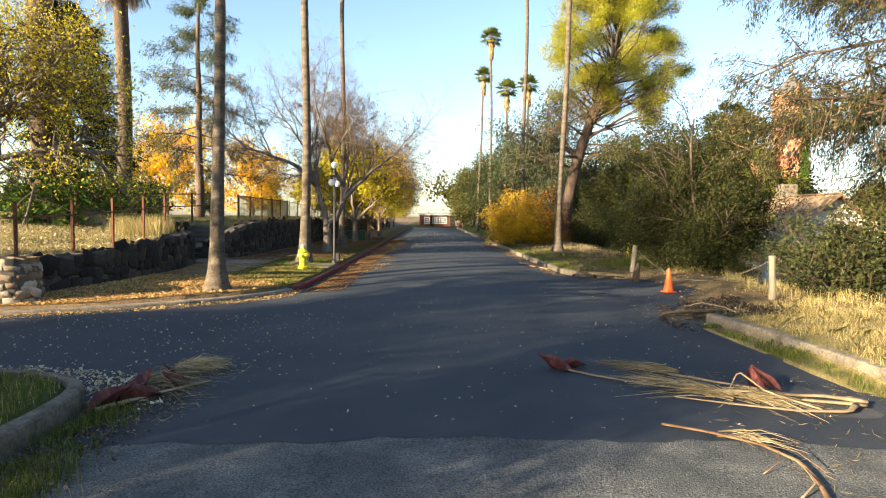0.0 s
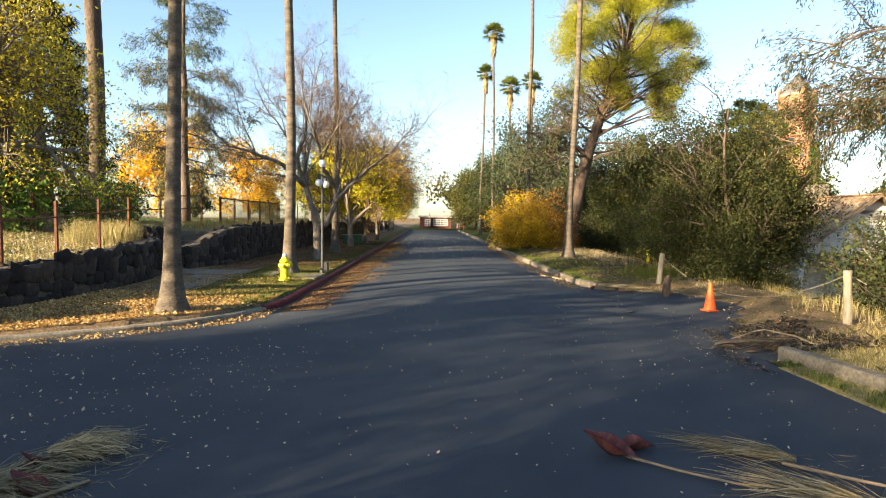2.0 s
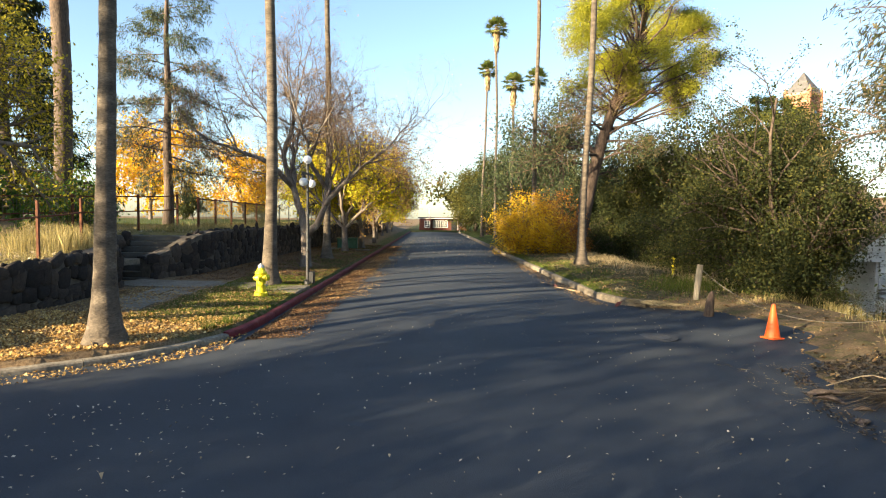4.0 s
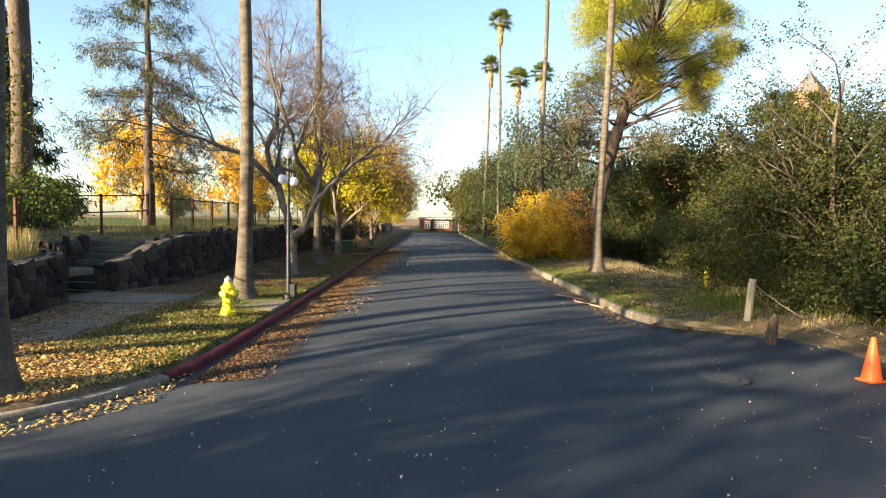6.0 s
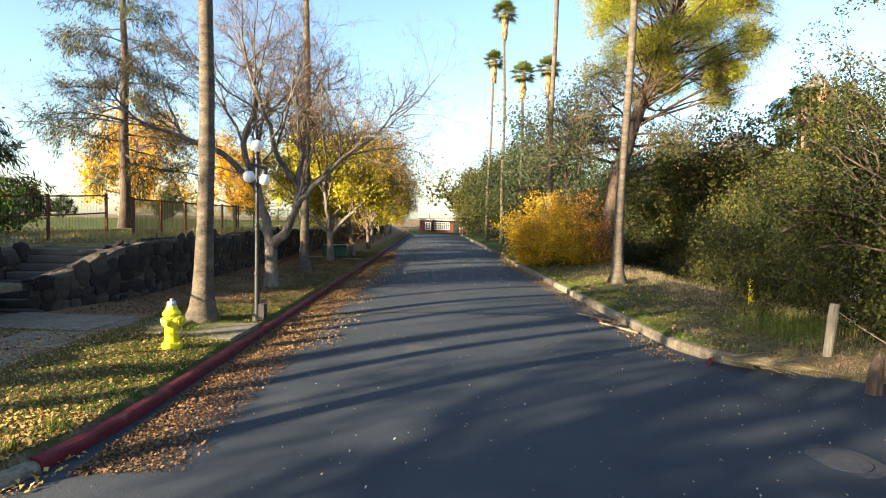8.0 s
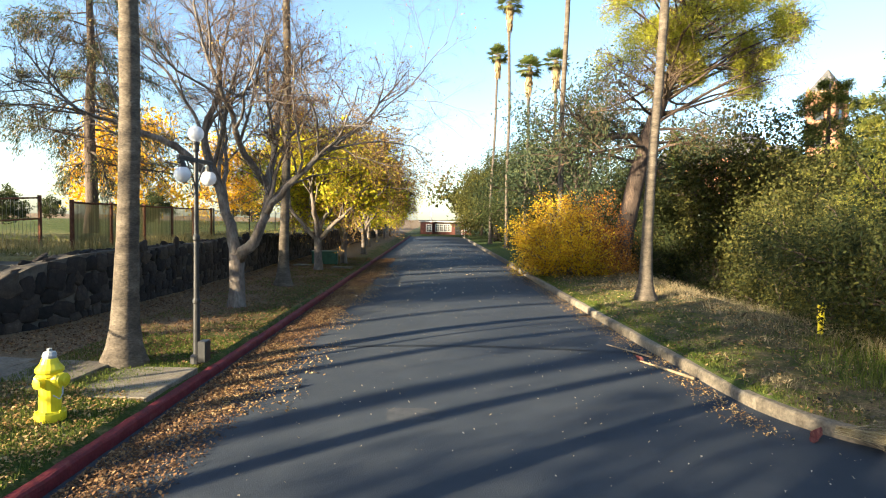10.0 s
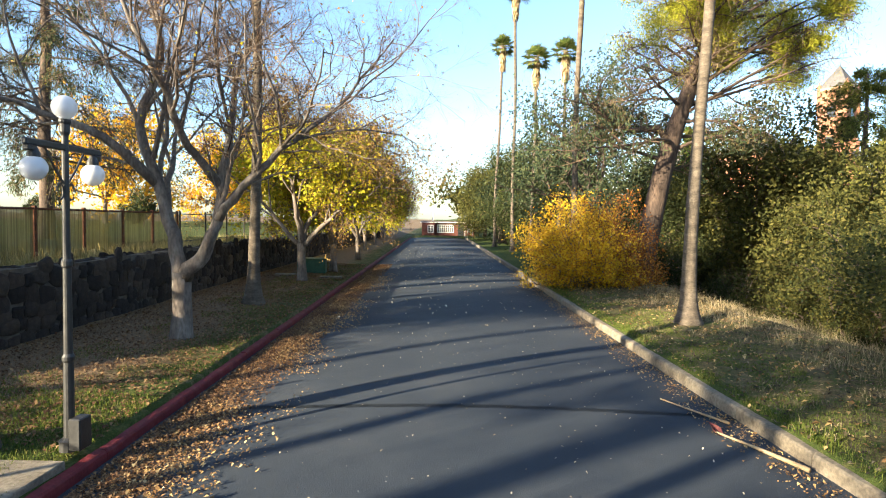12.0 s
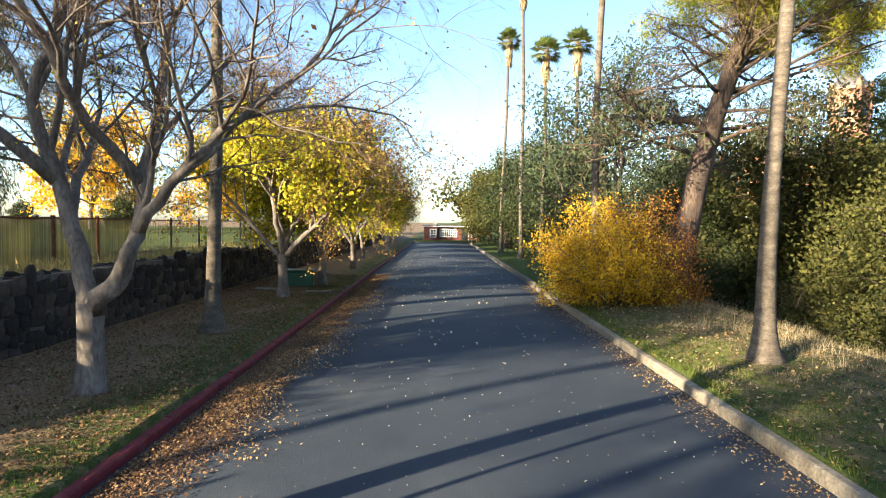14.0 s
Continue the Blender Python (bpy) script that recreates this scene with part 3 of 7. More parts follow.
def kerb(name, path, material, label, step, zf, out, width=0.15, tall=0.34, rng=None):
    """A kerb of separate cast lengths that follow the line, with a worn round nose. out: side on which the verge lies (+1 is right of travel)."""
    k = thing(name, label, "kerb", kind="structure")
    p = rounded(path)
    s = np.r_[0, np.cumsum(np.hypot(*np.diff(p, axis=0).T))]
    prof = np.array([(0.0, -tall), (0.0, -0.075), (0.006, -0.03), (0.026, -0.006), (0.055, 0.0), (width - 0.012, 0.0), (width, -0.012), (width, -tall)])
    m = len(prof)
    for c in range(max(1, round(s[-1] / step))):
        L = s[-1] / max(1, round(s[-1] / step))
        q = np.linspace(c * L + 0.004, (c + 1) * L - 0.004, max(3, int(L / 0.22) + 1))
        xy = np.c_[np.interp(q, s, p[:, 0]), np.interp(q, s, p[:, 1])]
        d = np.gradient(xy, axis=0)
        d /= np.linalg.norm(d, axis=1)[:, None]
        nrm = np.c_[d[:, 1], -d[:, 0]] * out
        j = rng.normal(0, 1, (3, len(q))) if rng is not None else np.zeros((3, len(q)))
        lift = rng.normal(0, 0.006) if rng is not None else 0.0
        rows = []
        for i in range(len(q)):
            wear = prof.copy()
            wear[2:5, 1] -= 0.007 * abs(j[0, i])
            wear[1:4, 0] += 0.006 * abs(j[1, i])
            z = zf(*xy[i]) + lift + 0.002 * j[2, i]
            rows.append(np.c_[xy[i][0] + nrm[i, 0] * wear[:, 0], xy[i][1] + nrm[i, 1] * wear[:, 0], z + wear[:, 1]])
        n = len(q)
        f = [(i * m + a, i * m + a + 1, (i + 1) * m + a + 1, (i + 1) * m + a) for i in range(n - 1) for a in range(m - 1)]
        f += [tuple(range(m)), tuple((n - 1) * m + a for a in range(m))[::-1]]
        part("kerb_stone", Mesh().add(np.concatenate(rows), f if out < 0 else [t[::-1] for t in f]), material, k)
    return k


rng = np.random.default_rng(3)
kerb("kerb_red", [(-2.75, 46), (-2.75, 30), (-2.78, 17.5), (-2.85, 15.8), (-2.98, 15.1)], M["red_paint"], "red-painted concrete kerb, chipped and leaf-strewn", 2.4,
     lambda x, y: 0.012, 1, width=0.13, rng=rng)
kerb("kerb_left_far", [(-2.75, 100.5), (-2.75, 46)], M["red_paint"], "faded red kerb beneath the street trees", 6, lambda x, y: 0.03, 1, width=0.13)
kerb("kerb_corner", [(-2.98, 15.1), (-3.05, 14.8), (-3.7, 13.7), (-4.8, 12.7), (-6.2, 11.8), (-8, 11.0), (-11, 10.3), (-16, 9.7)], M["concrete"],
     "weathered concrete kerb round the corner, half buried in leaves", 2.4, lambda x, y: -0.015, 1, rng=rng)
kerb("kerb_island", [(-16, 5.6), (-8, 6.5), (-4.6, 6.72), (-3.6, 6.6), (-3.1, 6.25), (-2.88, 5.7), (-2.85, 5.0), (-2.85, -5)], M["concrete"],
     "grey concrete kerb curving round a grass corner", 3.0, lambda x, y: 0.10, 1, rng=rng)
kerb("kerb_near_right", [(5.9, -5), (5.95, 6.5), (6.0, 9.0), (5.72, 10.9)], M["concrete"], "pale sunlit concrete kerb in dry grass", 1.9, lambda x, y: 0.07, 1, width=0.17, rng=rng)
kerb("kerb_right", [(5.9, 19.2), (5.4, 19.9), (5.1, 21.2), (5.05, 30), (5.0, 45)], M["concrete"], "weathered pale concrete kerb with chipped joints", 1.6,
     lambda x, y: 0.05, 1, width=0.145, rng=rng)
kerb("kerb_right_far", [(5.0, 45), (4.92, 100.5)], M["concrete"], "weathered concrete kerb along the verge", 6, lambda x, y: 0.12, 1)


# ---------------------------------------------------------------- rubble walls
def stone_meshes(material, rng, count=9):
    """Lumpy rubble stones of unit size, front towards -y."""
    out = []
    for _ in range(count):
        k = 8
        a = np.arange(k) * 2 * math.pi / k + rng.normal(0, 0.16, k)
        r = 0.5 + rng.normal(0, 0.045, k)
        sq = np.clip(1 / np.maximum(np.abs(np.cos(a)), np.abs(np.sin(a))), 1, 1.22)
        ox, oz = r * np.cos(a) * sq, r * np.sin(a) * sq
        back = np.c_[ox, np.full(k, 0.5), oz]
        mid = np.c_[ox * 0.96, np.full(k, -0.10) + rng.normal(0, 0.06, k), oz * 0.96]
        front = np.c_[ox * 0.74, np.full(k, -0.38) + rng.normal(0, 0.10, k), oz * 0.74]
        tip = [[rng.normal(0, 0.10), -0.46 + rng.normal(0, 0.07), rng.normal(0, 0.10)]]
        v = np.r_[back, mid, front, tip]
        f = [(i, (i + 1) % k, k + (i + 1) % k, k + i) for i in range(k)]
        f += [(k + i, k + (i + 1) % k, 2 * k + (i + 1) % k, 2 * k + i) for i in range(k)]
        f += [(2 * k + i, 2 * k + (i + 1) % k, 3 * k) for i in range(k)]
        out.append(Mesh().add(v, f).data("stone", material, True))
    return out


def courses(path, z0f, z1f, rng, mean=0.36, tall=0.27):
    """Places of rubble stones over the right-hand face of a wall's path: x, y, z, width, height, heading."""
    p = np.array(path, float)
    seg = np.hypot(*np.diff(p, axis=0).T)
    s = np.r_[0, np.cumsum(seg)]
    rows = []
    z = -0.02
    while z < 2.0:
        h = tall * rng.uniform(0.7, 1.35)
        q = -rng.uniform(0, 0.3)
        while q < s[-1]:
            w = mean * rng.uniform(0.55, 1.5)
            c = min(max(q + w / 2, 0), s[-1])
            x, y = np.interp(c, s, p[:, 0]), np.interp(c, s, p[:, 1])
            i = min(np.searchsorted(s, c, side="right") - 1, len(seg) - 1)
            d = (p[i + 1] - p[i]) / seg[i]
            zb, zt = z0f(x, y), z1f(x, y)
            mid = zb + z + h / 2 + rng.normal(0, 0.05)
            if mid + h * 0.25 < zt + rng.normal(0, 0.05):
                rows.append((x, y, mid, w * 1.12, h * rng.uniform(0.95, 1.4), math.atan2(d[1], d[0])))
            q += w
        z += h * 0.95
    return rows


def rubble_wall(name, label, path, z0f, z1f, thick, rng, limit, near):
    """Mortar core with stones set proud of its road face. Stones nearest to the road's start stand singly, the others are joined."""
    w = thing(name, label, "wall", kind="structure")
    core = Mesh()
    p = along(path, 1.0)
    d = np.gradient(p, axis=0)
    d /= np.linalg.norm(d, axis=1)[:, None]
    nrm = np.c_[d[:, 1], -d[:, 0]]
    fr, bk = p - nrm * 0.01, p - nrm * thick
    zt = np.array([z1f(x, y) for x, y in p]) - 0.05
    k = len(p)
    v = np.r_[np.c_[fr, np.full(k, -0.5)], np.c_[fr, zt], np.c_[bk, zt], np.c_[bk, np.full(k, -0.5)]]
    f = [(i + a * k, i + 1 + a * k, i + 1 + (a + 1) % 4 * k, i + (a + 1) % 4 * k) for i in range(k - 1) for a in range(4)]
    f += [(0, k, 2 * k, 3 * k), (k - 1, 4 * k - 1, 3 * k - 1, 2 * k - 1)]
    core.add(v, f)
    part("core", core, M["mortar"], w, "dark mortar core")
    rows = courses(path, z0f, z1f, rng)
    # top stones
    for x, y in along(path, 0.36)[:-1]:
        i = np.argmin(np.hypot(p[:, 0] - x, p[:, 1] - y))
        for off in (0.16, 0.38):
            rows.append((x - nrm[i, 0] * off, y - nrm[i, 1] * off, z1f(x, y) - 0.10 + rng.normal(0, 0.03), 0.4 * rng.uniform(0.7, 1.2), 0.13 * rng.uniform(0.6, 1.3),
                         math.atan2(d[i, 1], d[i, 0]) + rng.normal(0, 0.1)))
    rows.sort(key=near)
    proto = stone_meshes(M["stone"], rng)
    rest_proto = [(np.array([q.co for q in m.vertices]), [tuple(f.vertices) for f in m.polygons]) for m in proto]
    rest = Mesh()
    for i, (x, y, z, a, h, t) in enumerate(rows):
        mtx = pose(x, y, z, rng.normal(0, 3), rng.normal(0, 12), math.degrees(t)) @ Matrix.Diagonal((a, rng.uniform(0.07, 0.12), h, 1))
        j = int(rng.integers(len(proto)))
        if i < limit:
            ob = new("stone", proto[j])
            ob.parent = w
            ob.matrix_local = mtx
        else:
            v, f = rest_proto[j]
            m3 = np.array(mtx)
            rest.add(v @ m3[:3, :3].T + m3[:3, 3], f)
    if rest.count:
        tagged(part("stones", rest, M["stone_joined"], w), kind="stuff")
    return w


rng = np.random.default_rng(5)
top_a = lambda x, y: float(np.clip(0.90 + (y - 13) * 0.052, 0.86, 1.32)) + (0.1 if x > -8 and y < 13 else 0)
top_b = lambda x, y: 1.60 + 0.02 * math.sin(y * 1.7) - 0.75 * (1 - float(smoothstep(22.4, 25.2, y)))
low = lambda x, y: 0.02
rubble_wall("wall_front", "low dark rubble stone retaining wall curving round the corner", WALL_A, low, top_a, 0.5, rng, 230, lambda r: abs(r[1] - 16) + 2 * max(0, -9 - r[0]))
rubble_wall("wall_back", "dark fieldstone retaining wall holding up the lawn", WALL_B, low, top_b, 0.5, rng, 300, lambda r: r[1])

# pale corner pier
pier = thing("stone_pier", "rounded corner pier of pale cobbles and mortar", "pier", (-8.0, 12.15, 0), kind="structure")
part("core", Mesh().lathe((0, 0, 0), [(0.55, -0.2), (0.52, 0.4), (0.48, 0.76), (0.3, 0.84)], 14), M["mortar"], pier)
pale = stone_meshes(M["stone_pale"], rng, 5)
for lev in range(5):
    for j in range(11):
        a = j * 2 * math.pi / 11 + lev * 0.3
        ob = new("stone", pale[int(rng.integers(5))])
        ob.parent = pier
        r = 0.50 - 0.02 * lev
        ob.matrix_local = pose(r * math.sin(a), -r * math.cos(a), 0.06 + lev * 0.165, rng.normal(0, 5), rng.normal(0, 10), math.degrees(a)) @ Matrix.Diagonal(
            (0.3 * rng.uniform(0.7, 1.15), 0.16, 0.22 * rng.uniform(0.7, 1.15), 1))
for j in range(4):
    ob = new("stone", pale[j])
    ob.parent = pier
    ob.matrix_local = pose(0.25 * math.cos(j * 1.6), 0.25 * math.sin(j * 1.6), 0.84, 90, 0, j * 40) @ Matrix.Diagonal((0.42, 0.2, 0.36, 1))

# steps up to the lawn, their shade put into a darker concrete colour
steps = thing("stone_steps", "worn stone steps between the wall ends, coloured dark for shade", "steps", kind="structure")
for i in range(8):
    y0 = 22.3 + 0.34 * i
    part("step", Mesh().box((-8.6, (y0 + 25.6) / 2, 0.10 + 0.17 * i), (1.75, 25.6 - y0, 0.17), chamfer=0.015), M["shaded_concrete"], steps)
flank = thing("wall_steps", "rough stone cheek wall beside the steps", "wall", kind="structure")
part("core", Mesh().box((-9.65, 23.8, 0.55), (0.45, 3.4, 1.7), chamfer=0.05), M["mortar"], flank)
fl = stone_meshes(M["stone"], rng, 5)
for (x, y, z, a, h, t) in courses([(-9.42, 25.3), (-9.42, 22.2)], low, lambda x, y: 1.4, rng):
    ob = new("stone", fl[int(rng.integers(5))])
    ob.parent = flank
    ob.matrix_local = pose(x, y, z, rng.normal(0, 3), rng.normal(0, 8), math.degrees(t) + 180) @ Matrix.Diagonal((a, 0.16, h, 1))

# concrete path from the kerb to the steps, in cast slabs
path_ob = thing("footpath", "grey concrete footpath slabs, dusty and leaf-strewn", "footpath", kind="structure")
slab_line = along([(-2.93, 20.95), (-5.2, 21.0), (-9.0, 21.55)], 1.3)
for a, b in zip(slab_line[:-1], slab_line[1:]):
    L = np.hypot(*(b - a))
    if L < 0.3:
        continue
    ob = part("slab", Mesh().box((0, 0, 0), (L - 0.015, 1.55, 0.16), chamfer=0.012), M["concrete"], path_ob)
    c = (a + b) / 2
    ob.matrix_local = pose(c[0], c[1], height(*c) - 0.055 + 0.006 * rng.normal(), rng.normal(0, 0.3), rng.normal(0, 0.3), math.degrees(math.atan2(*(b - a)[::-1])))
for i in range(3):
    ob = part("slab", Mesh().box((0, 0, 0), (1.2, 1.285, 0.14), chamfer=0.012), M["concrete"], path_ob)
    ob.matrix_local = pose(-5.9 - 0.03 * i, 19.5 - 1.3 * i, height(-5.9, 19.5 - 1.3 * i) - 0.05 + 0.006 * rng.normal(), 0.3 * rng.normal(), 0.3 * rng.normal(), 4)


# ---------------------------------------------------------------- plants
def unit(v):
    return v / (np.linalg.norm(v) + 1e-9)


def grow(rng, p, d, length, radius, level, P, out, tips):
    """One branch as a bent, tapering line, then its side branches. The last twigs are only noted: wood() bends them all at once."""
    if level == P["depth"]:
        out[level].append((p, d, length, radius))
        return
    n = P["segs"][level]
    step = length / n
    pts, rad, ways = [p], [radius], [d]
    for i in range(n):
        d = unit(d + rng.normal(0, P["wob"][level], 3) + np.array((0, 0, P["up"][level])))
        p = p + d * step
        pts.append(p)
        ways.append(d)
        rad.append(radius * (1 - (i + 1) / n * (1 - P["taper"][level])))
    out[level].append((pts, rad))
    kids = P["kids"][level]
    az0 = rng.uniform(0, 6.28)
    for c in range(kids):
        u = P["start"][level] + (1 - P["start"][level]) * (c + rng.uniform(0, 1)) / kids
        f = u * n
        i = min(int(f), n - 1)
        q = pts[i] + (pts[i + 1] - pts[i]) * (f - i)
        w = ways[i + 1]
        side = unit(np.cross(w, (0, 0, 1)) if abs(w[2]) < 0.95 else np.cross(w, (1, 0, 0)))
        az = az0 + c * 2.4 + rng.normal(0, 0.3)
        other = np.cross(w, side)
        ang = P["angle"][level] * rng.uniform(0.7, 1.3)
        cd = unit(w * math.cos(ang) + (side * math.cos(az) + other * math.sin(az)) * math.sin(ang))
        cl = length * P["ratio"][level] * rng.uniform(0.7, 1.25) * (1.1 - P.get("shrink", 0.45) * u)
        cr = min(radius * P["thin"][level] * rng.uniform(0.8, 1.1), rad[min(i + 1, n)] * 0.9)
        grow(rng, q, cd, cl, cr, level + 1, P, out, tips)


def leaves(rng, centres, count, spread, size, aspect=0.6, droop=0.0, ways=None, flat=0.0):
    """Small folded diamonds scattered round given points: an array of four-cornered faces."""
    centres = np.asarray(centres)
    pick = rng.integers(0, len(centres), count)
    c = centres[pick] + rng.normal(0, spread, (count, 3))
    a = rng.normal(0, 1, (count, 3))
    if ways is not None:
        a = a * 0.6 + np.asarray(ways)[pick]
    a[:, 2] = a[:, 2] * (1 - flat) - droop
    a /= np.linalg.norm(a, axis=1)[:, None] + 1e-9
    b = np.cross(a, rng.normal(0, 1, (count, 3)))
    b /= np.linalg.norm(b, axis=1)[:, None] + 1e-9
    s = size * rng.uniform(0.6, 1.35, (count, 1))
    nrm = np.cross(a, b)
    return np.stack([c - a * s * 0.5, c + b * s * aspect * 0.5 + nrm * s * 0.08, c + a * s * 0.5, c - b * s * aspect * 0.5 + nrm * s * 0.08], 1)


SIDES = (10, 7, 5, 4, 3, 3)


def wood(rng, P, out, tips, cut, sides=SIDES):
    """Trunk and limbs in one mesh, thin twigs in another; fills tips with points and headings along the last twigs."""
    thick, thin = Mesh(), Mesh()
    last = P["depth"]
    p, d = np.array([t[0] for t in out[last]]), np.array([t[1] for t in out[last]])
    length, radius = np.array([t[2] for t in out[last]]), np.array([t[3] for t in out[last]])
    n = P["segs"][last]
    pts, rad = [p], [radius]
    for i in range(n):
        d = d + rng.normal(0, P["wob"][last], p.shape) + np.array((0, 0, P["up"][last]))
        d /= np.linalg.norm(d, axis=1)[:, None] + 1e-9
        p = p + d * (length / n)[:, None]
        pts.append(p)
        rad.append(radius * (1 - (i + 1) / n * (1 - P["taper"][last])))
        tips.extend(zip(p, d))
    thin.tubes(np.stack(pts, 1), np.stack(rad, 1), sides[last])
    for lev, lst in enumerate(out[:last]):
        mesh = thick if lev < cut else thin
        for k in sorted({len(t[0]) for t in lst}):
            same = [t for t in lst if len(t[0]) == k]
            if lev == 0:
                for q, r in same:
                    mesh.tube(q, r, sides[lev])
            else:
                mesh.tubes([t[0] for t in same], [t[1] for t in same], sides[lev])
    return thick, thin


def empty_levels(P):
    return [[] for _ in range(P["depth"] + 1)]


TWIGGY = dict(depth=5, segs=(4, 6, 5, 4, 3, 2), wob=(0.05, 0.16, 0.2, 0.2, 0.2, 0.2), up=(0.0, 0.02, 0.0, 0.02, 0.02, 0.0), taper=(0.85, 0.3, 0.3, 0.3, 0.35, 0.4),
              start=(0, 0.2, 0.12, 0.1, 0.1, 0), angle=(0, 0.75, 0.75, 0.7, 0.65, 0), ratio=(0, 0.6, 0.52, 0.5, 0.55, 0), thin=(0, 0.5, 0.48, 0.55, 0.75, 0), shrink=0.35)


def street_tree_parts(seed, trunk, limbs, yellow, leaf_low, tan, kids=(0, 6, 6, 6, 6, 0), leaf_size=0.115, reach=2.7, tan_size=0.07):
    """A low-forked deciduous tree in late autumn. limbs: start radius and the bends of each main limb; side branches and
    fine twigs grow from the bends. Some yellow leaves are left low down and withered ones throughout."""
    rng = np.random.default_rng(seed)
    P = dict(TWIGGY, kids=kids)
    out, tips = empty_levels(P), []
    out[0].append(trunk)
    for r0, bends in limbs:
        q = np.array(bends, float)
        u = np.linspace(0, len(q) - 1, 3 * len(q) - 2)
        line = np.stack([np.interp(u, np.arange(len(q)), q[:, k]) for k in range(3)], 1)
        line[1:-1] = (line[:-2] + 2 * line[1:-1] + line[2:]) / 4 + rng.normal(0, 0.025, (len(line) - 2, 3))
        rad = r0 * np.linspace(1.0, 0.42, len(line))
        out[0].append((list(line), list(rad)))
        n = len(line)
        for k in range(5):
            i = min(n - 1, int(n * (0.35 + 0.65 * (k + rng.uniform(0, 1)) / 5)))
            w = unit(line[i] - line[i - 1])
            side = unit(np.cross(w, rng.normal(0, 1, 3)))
            d = unit(w * 0.75 + side * rng.uniform(0.45, 0.9) + np.array((0, 0, 0.22)))
            grow(rng, line[i], d, rng.uniform(2.4, 3.5), rad[i] * 0.55, 1, P, out, tips)
        w = unit(line[-1] - line[-2])
        grow(rng, line[-1], unit(w + np.array((0, 0, 0.35))), rng.uniform(1.8, 2.4), rad[-1] * 0.95, 1, P, out, tips)
    thick, thin = wood(rng, P, out, tips, 3)
    tp = np.array([t[0] for t in tips])
    low = (tp[:, 2] < leaf_low + rng.normal(0, 0.5, len(tp))) & (tp[:, 2] > 1.8) & (np.hypot(tp[:, 0], tp[:, 1]) < reach + rng.normal(0, 0.5, len(tp)))
    pts = tp[low] if low.sum() > 30 else tp
    lf = leaves(rng, pts, yellow, 0.14, leaf_size, 0.75, droop=0.4)
    wl = leaves(rng, tp, tan, 0.07, tan_size, 0.6, droop=0.5)
    return [("trunk", thick.data("trunk", M["bark"], True)), ("branchwork", thin.data("branchwork", M["twig"])), ("foliage", quads("foliage", lf, M["leaf_yellow"])),
            ("withered_foliage", quads("withered_foliage", wl, M["leaf_tan"]))]


def vase_limbs(seed, fork, count=5):
    """Crooked main limbs that rise and spread from a fork."""
    rng = np.random.default_rng(seed)
    got = []
    for j in range(count):
        az = j * 2 * math.pi / count + rng.normal(0, 0.25)
        lean = 0.38 + 0.45 * (j % 2) + rng.normal(0, 0.08)
        p = np.array([0.03, 0, fork])
        bends = [p]
        for k in range(4):
            p = p + np.array([math.cos(az) * math.sin(lean), math.sin(az) * math.sin(lean), math.cos(lean)]) * rng.uniform(0.7, 1.0)
            bends.append(p)
            az, lean = az + rng.normal(0, 0.35), min(1.25, max(0.2, lean + rng.normal(0.03, 0.25)))
        got.append((rng.uniform(0.085, 0.11), bends))
    return got


def place_tree(name, label, at, turn, scale, parts, group=""):
    t = thing(name, label, "tree", at, turn, group)
    t.scale = (scale, scale, scale)
    for nm, data in parts:
        ob = new(nm, data)
        ob.parent = t
        if nm in ("branchwork", "stem_mass"):
            tagged(ob, kind="stuff")
    return t


def leafy_parts(seed, tall, spread, count, size, leaf, bark="bark_dark", gap=0.34, low=0.2, trunk=0.16, aspect=0.55, droop=0.2, kids=(0, 6, 6, 0), second="", share=0.0):
    """A broad evergreen tree: crooked limbs and many small leaves in uneven clumps."""
    rng = np.random.default_rng(seed)
    P = dict(depth=3, segs=(5, 5, 4, 3), wob=(0.08, 0.18, 0.22, 0.25), up=(0, 0.02, 0.03, 0.0), taper=(0.7, 0.35, 0.3, 0.3), kids=kids, start=(0, 0.25, 0.2, 0),
             angle=(0, 0.8, 0.8, 0), ratio=(0, 0.55, 0.5, 0), thin=(0, 0.5, 0.5, 0), shrink=0.35)
    out, tips = empty_levels(P), []
    h0 = tall * low
    base = [(0, 0, -0.4), (0.05, 0, 0.1), (0.1 * rng.normal(), 0.1 * rng.normal(), h0 * 0.6), (0.15 * rng.normal(), 0.1, h0)]
    out[0].append((base, [trunk * 1.6, trunk * 1.2, trunk, trunk * 0.95]))
    limbs = 9
    for j in range(limbs):
        az = j * 2.4 + rng.normal(0, 0.3)
        lean = 0.15 + 1.15 * (j / (limbs - 1)) ** 0.9 + rng.normal(0, 0.08)
        d = np.array([math.cos(az) * math.sin(lean), math.sin(az) * math.sin(lean), math.cos(lean)])
        L = (spread * math.sin(lean) ** 2 + (tall - h0) * math.cos(lean) ** 2) * rng.uniform(0.75, 0.98)
        grow(rng, np.array(base[-1]) - d * 0.05, d, L, trunk * rng.uniform(0.45, 0.65), 1, P, out, tips)
    thick, thin = wood(rng, P, out, tips, 2, (9, 6, 4, 3))
    tp, tw = np.array([t[0] for t in tips]), np.array([t[1] for t in tips])
    tp = tp[tp[:, 2] > 0.7]
    lf = leaves(rng, tp, count, gap, size, aspect, droop)
    tb = M[bark]
    return [("trunk", thick.data("trunk", tb, True)), ("branchwork", thin.data("branchwork", tb)), ("crown", quads("crown", lf, M[leaf]))] + (
        [("pale_crown", quads("pale_crown", leaves(rng, tp, int(count * share), gap, size, aspect, droop), M[second]))] if second else [])


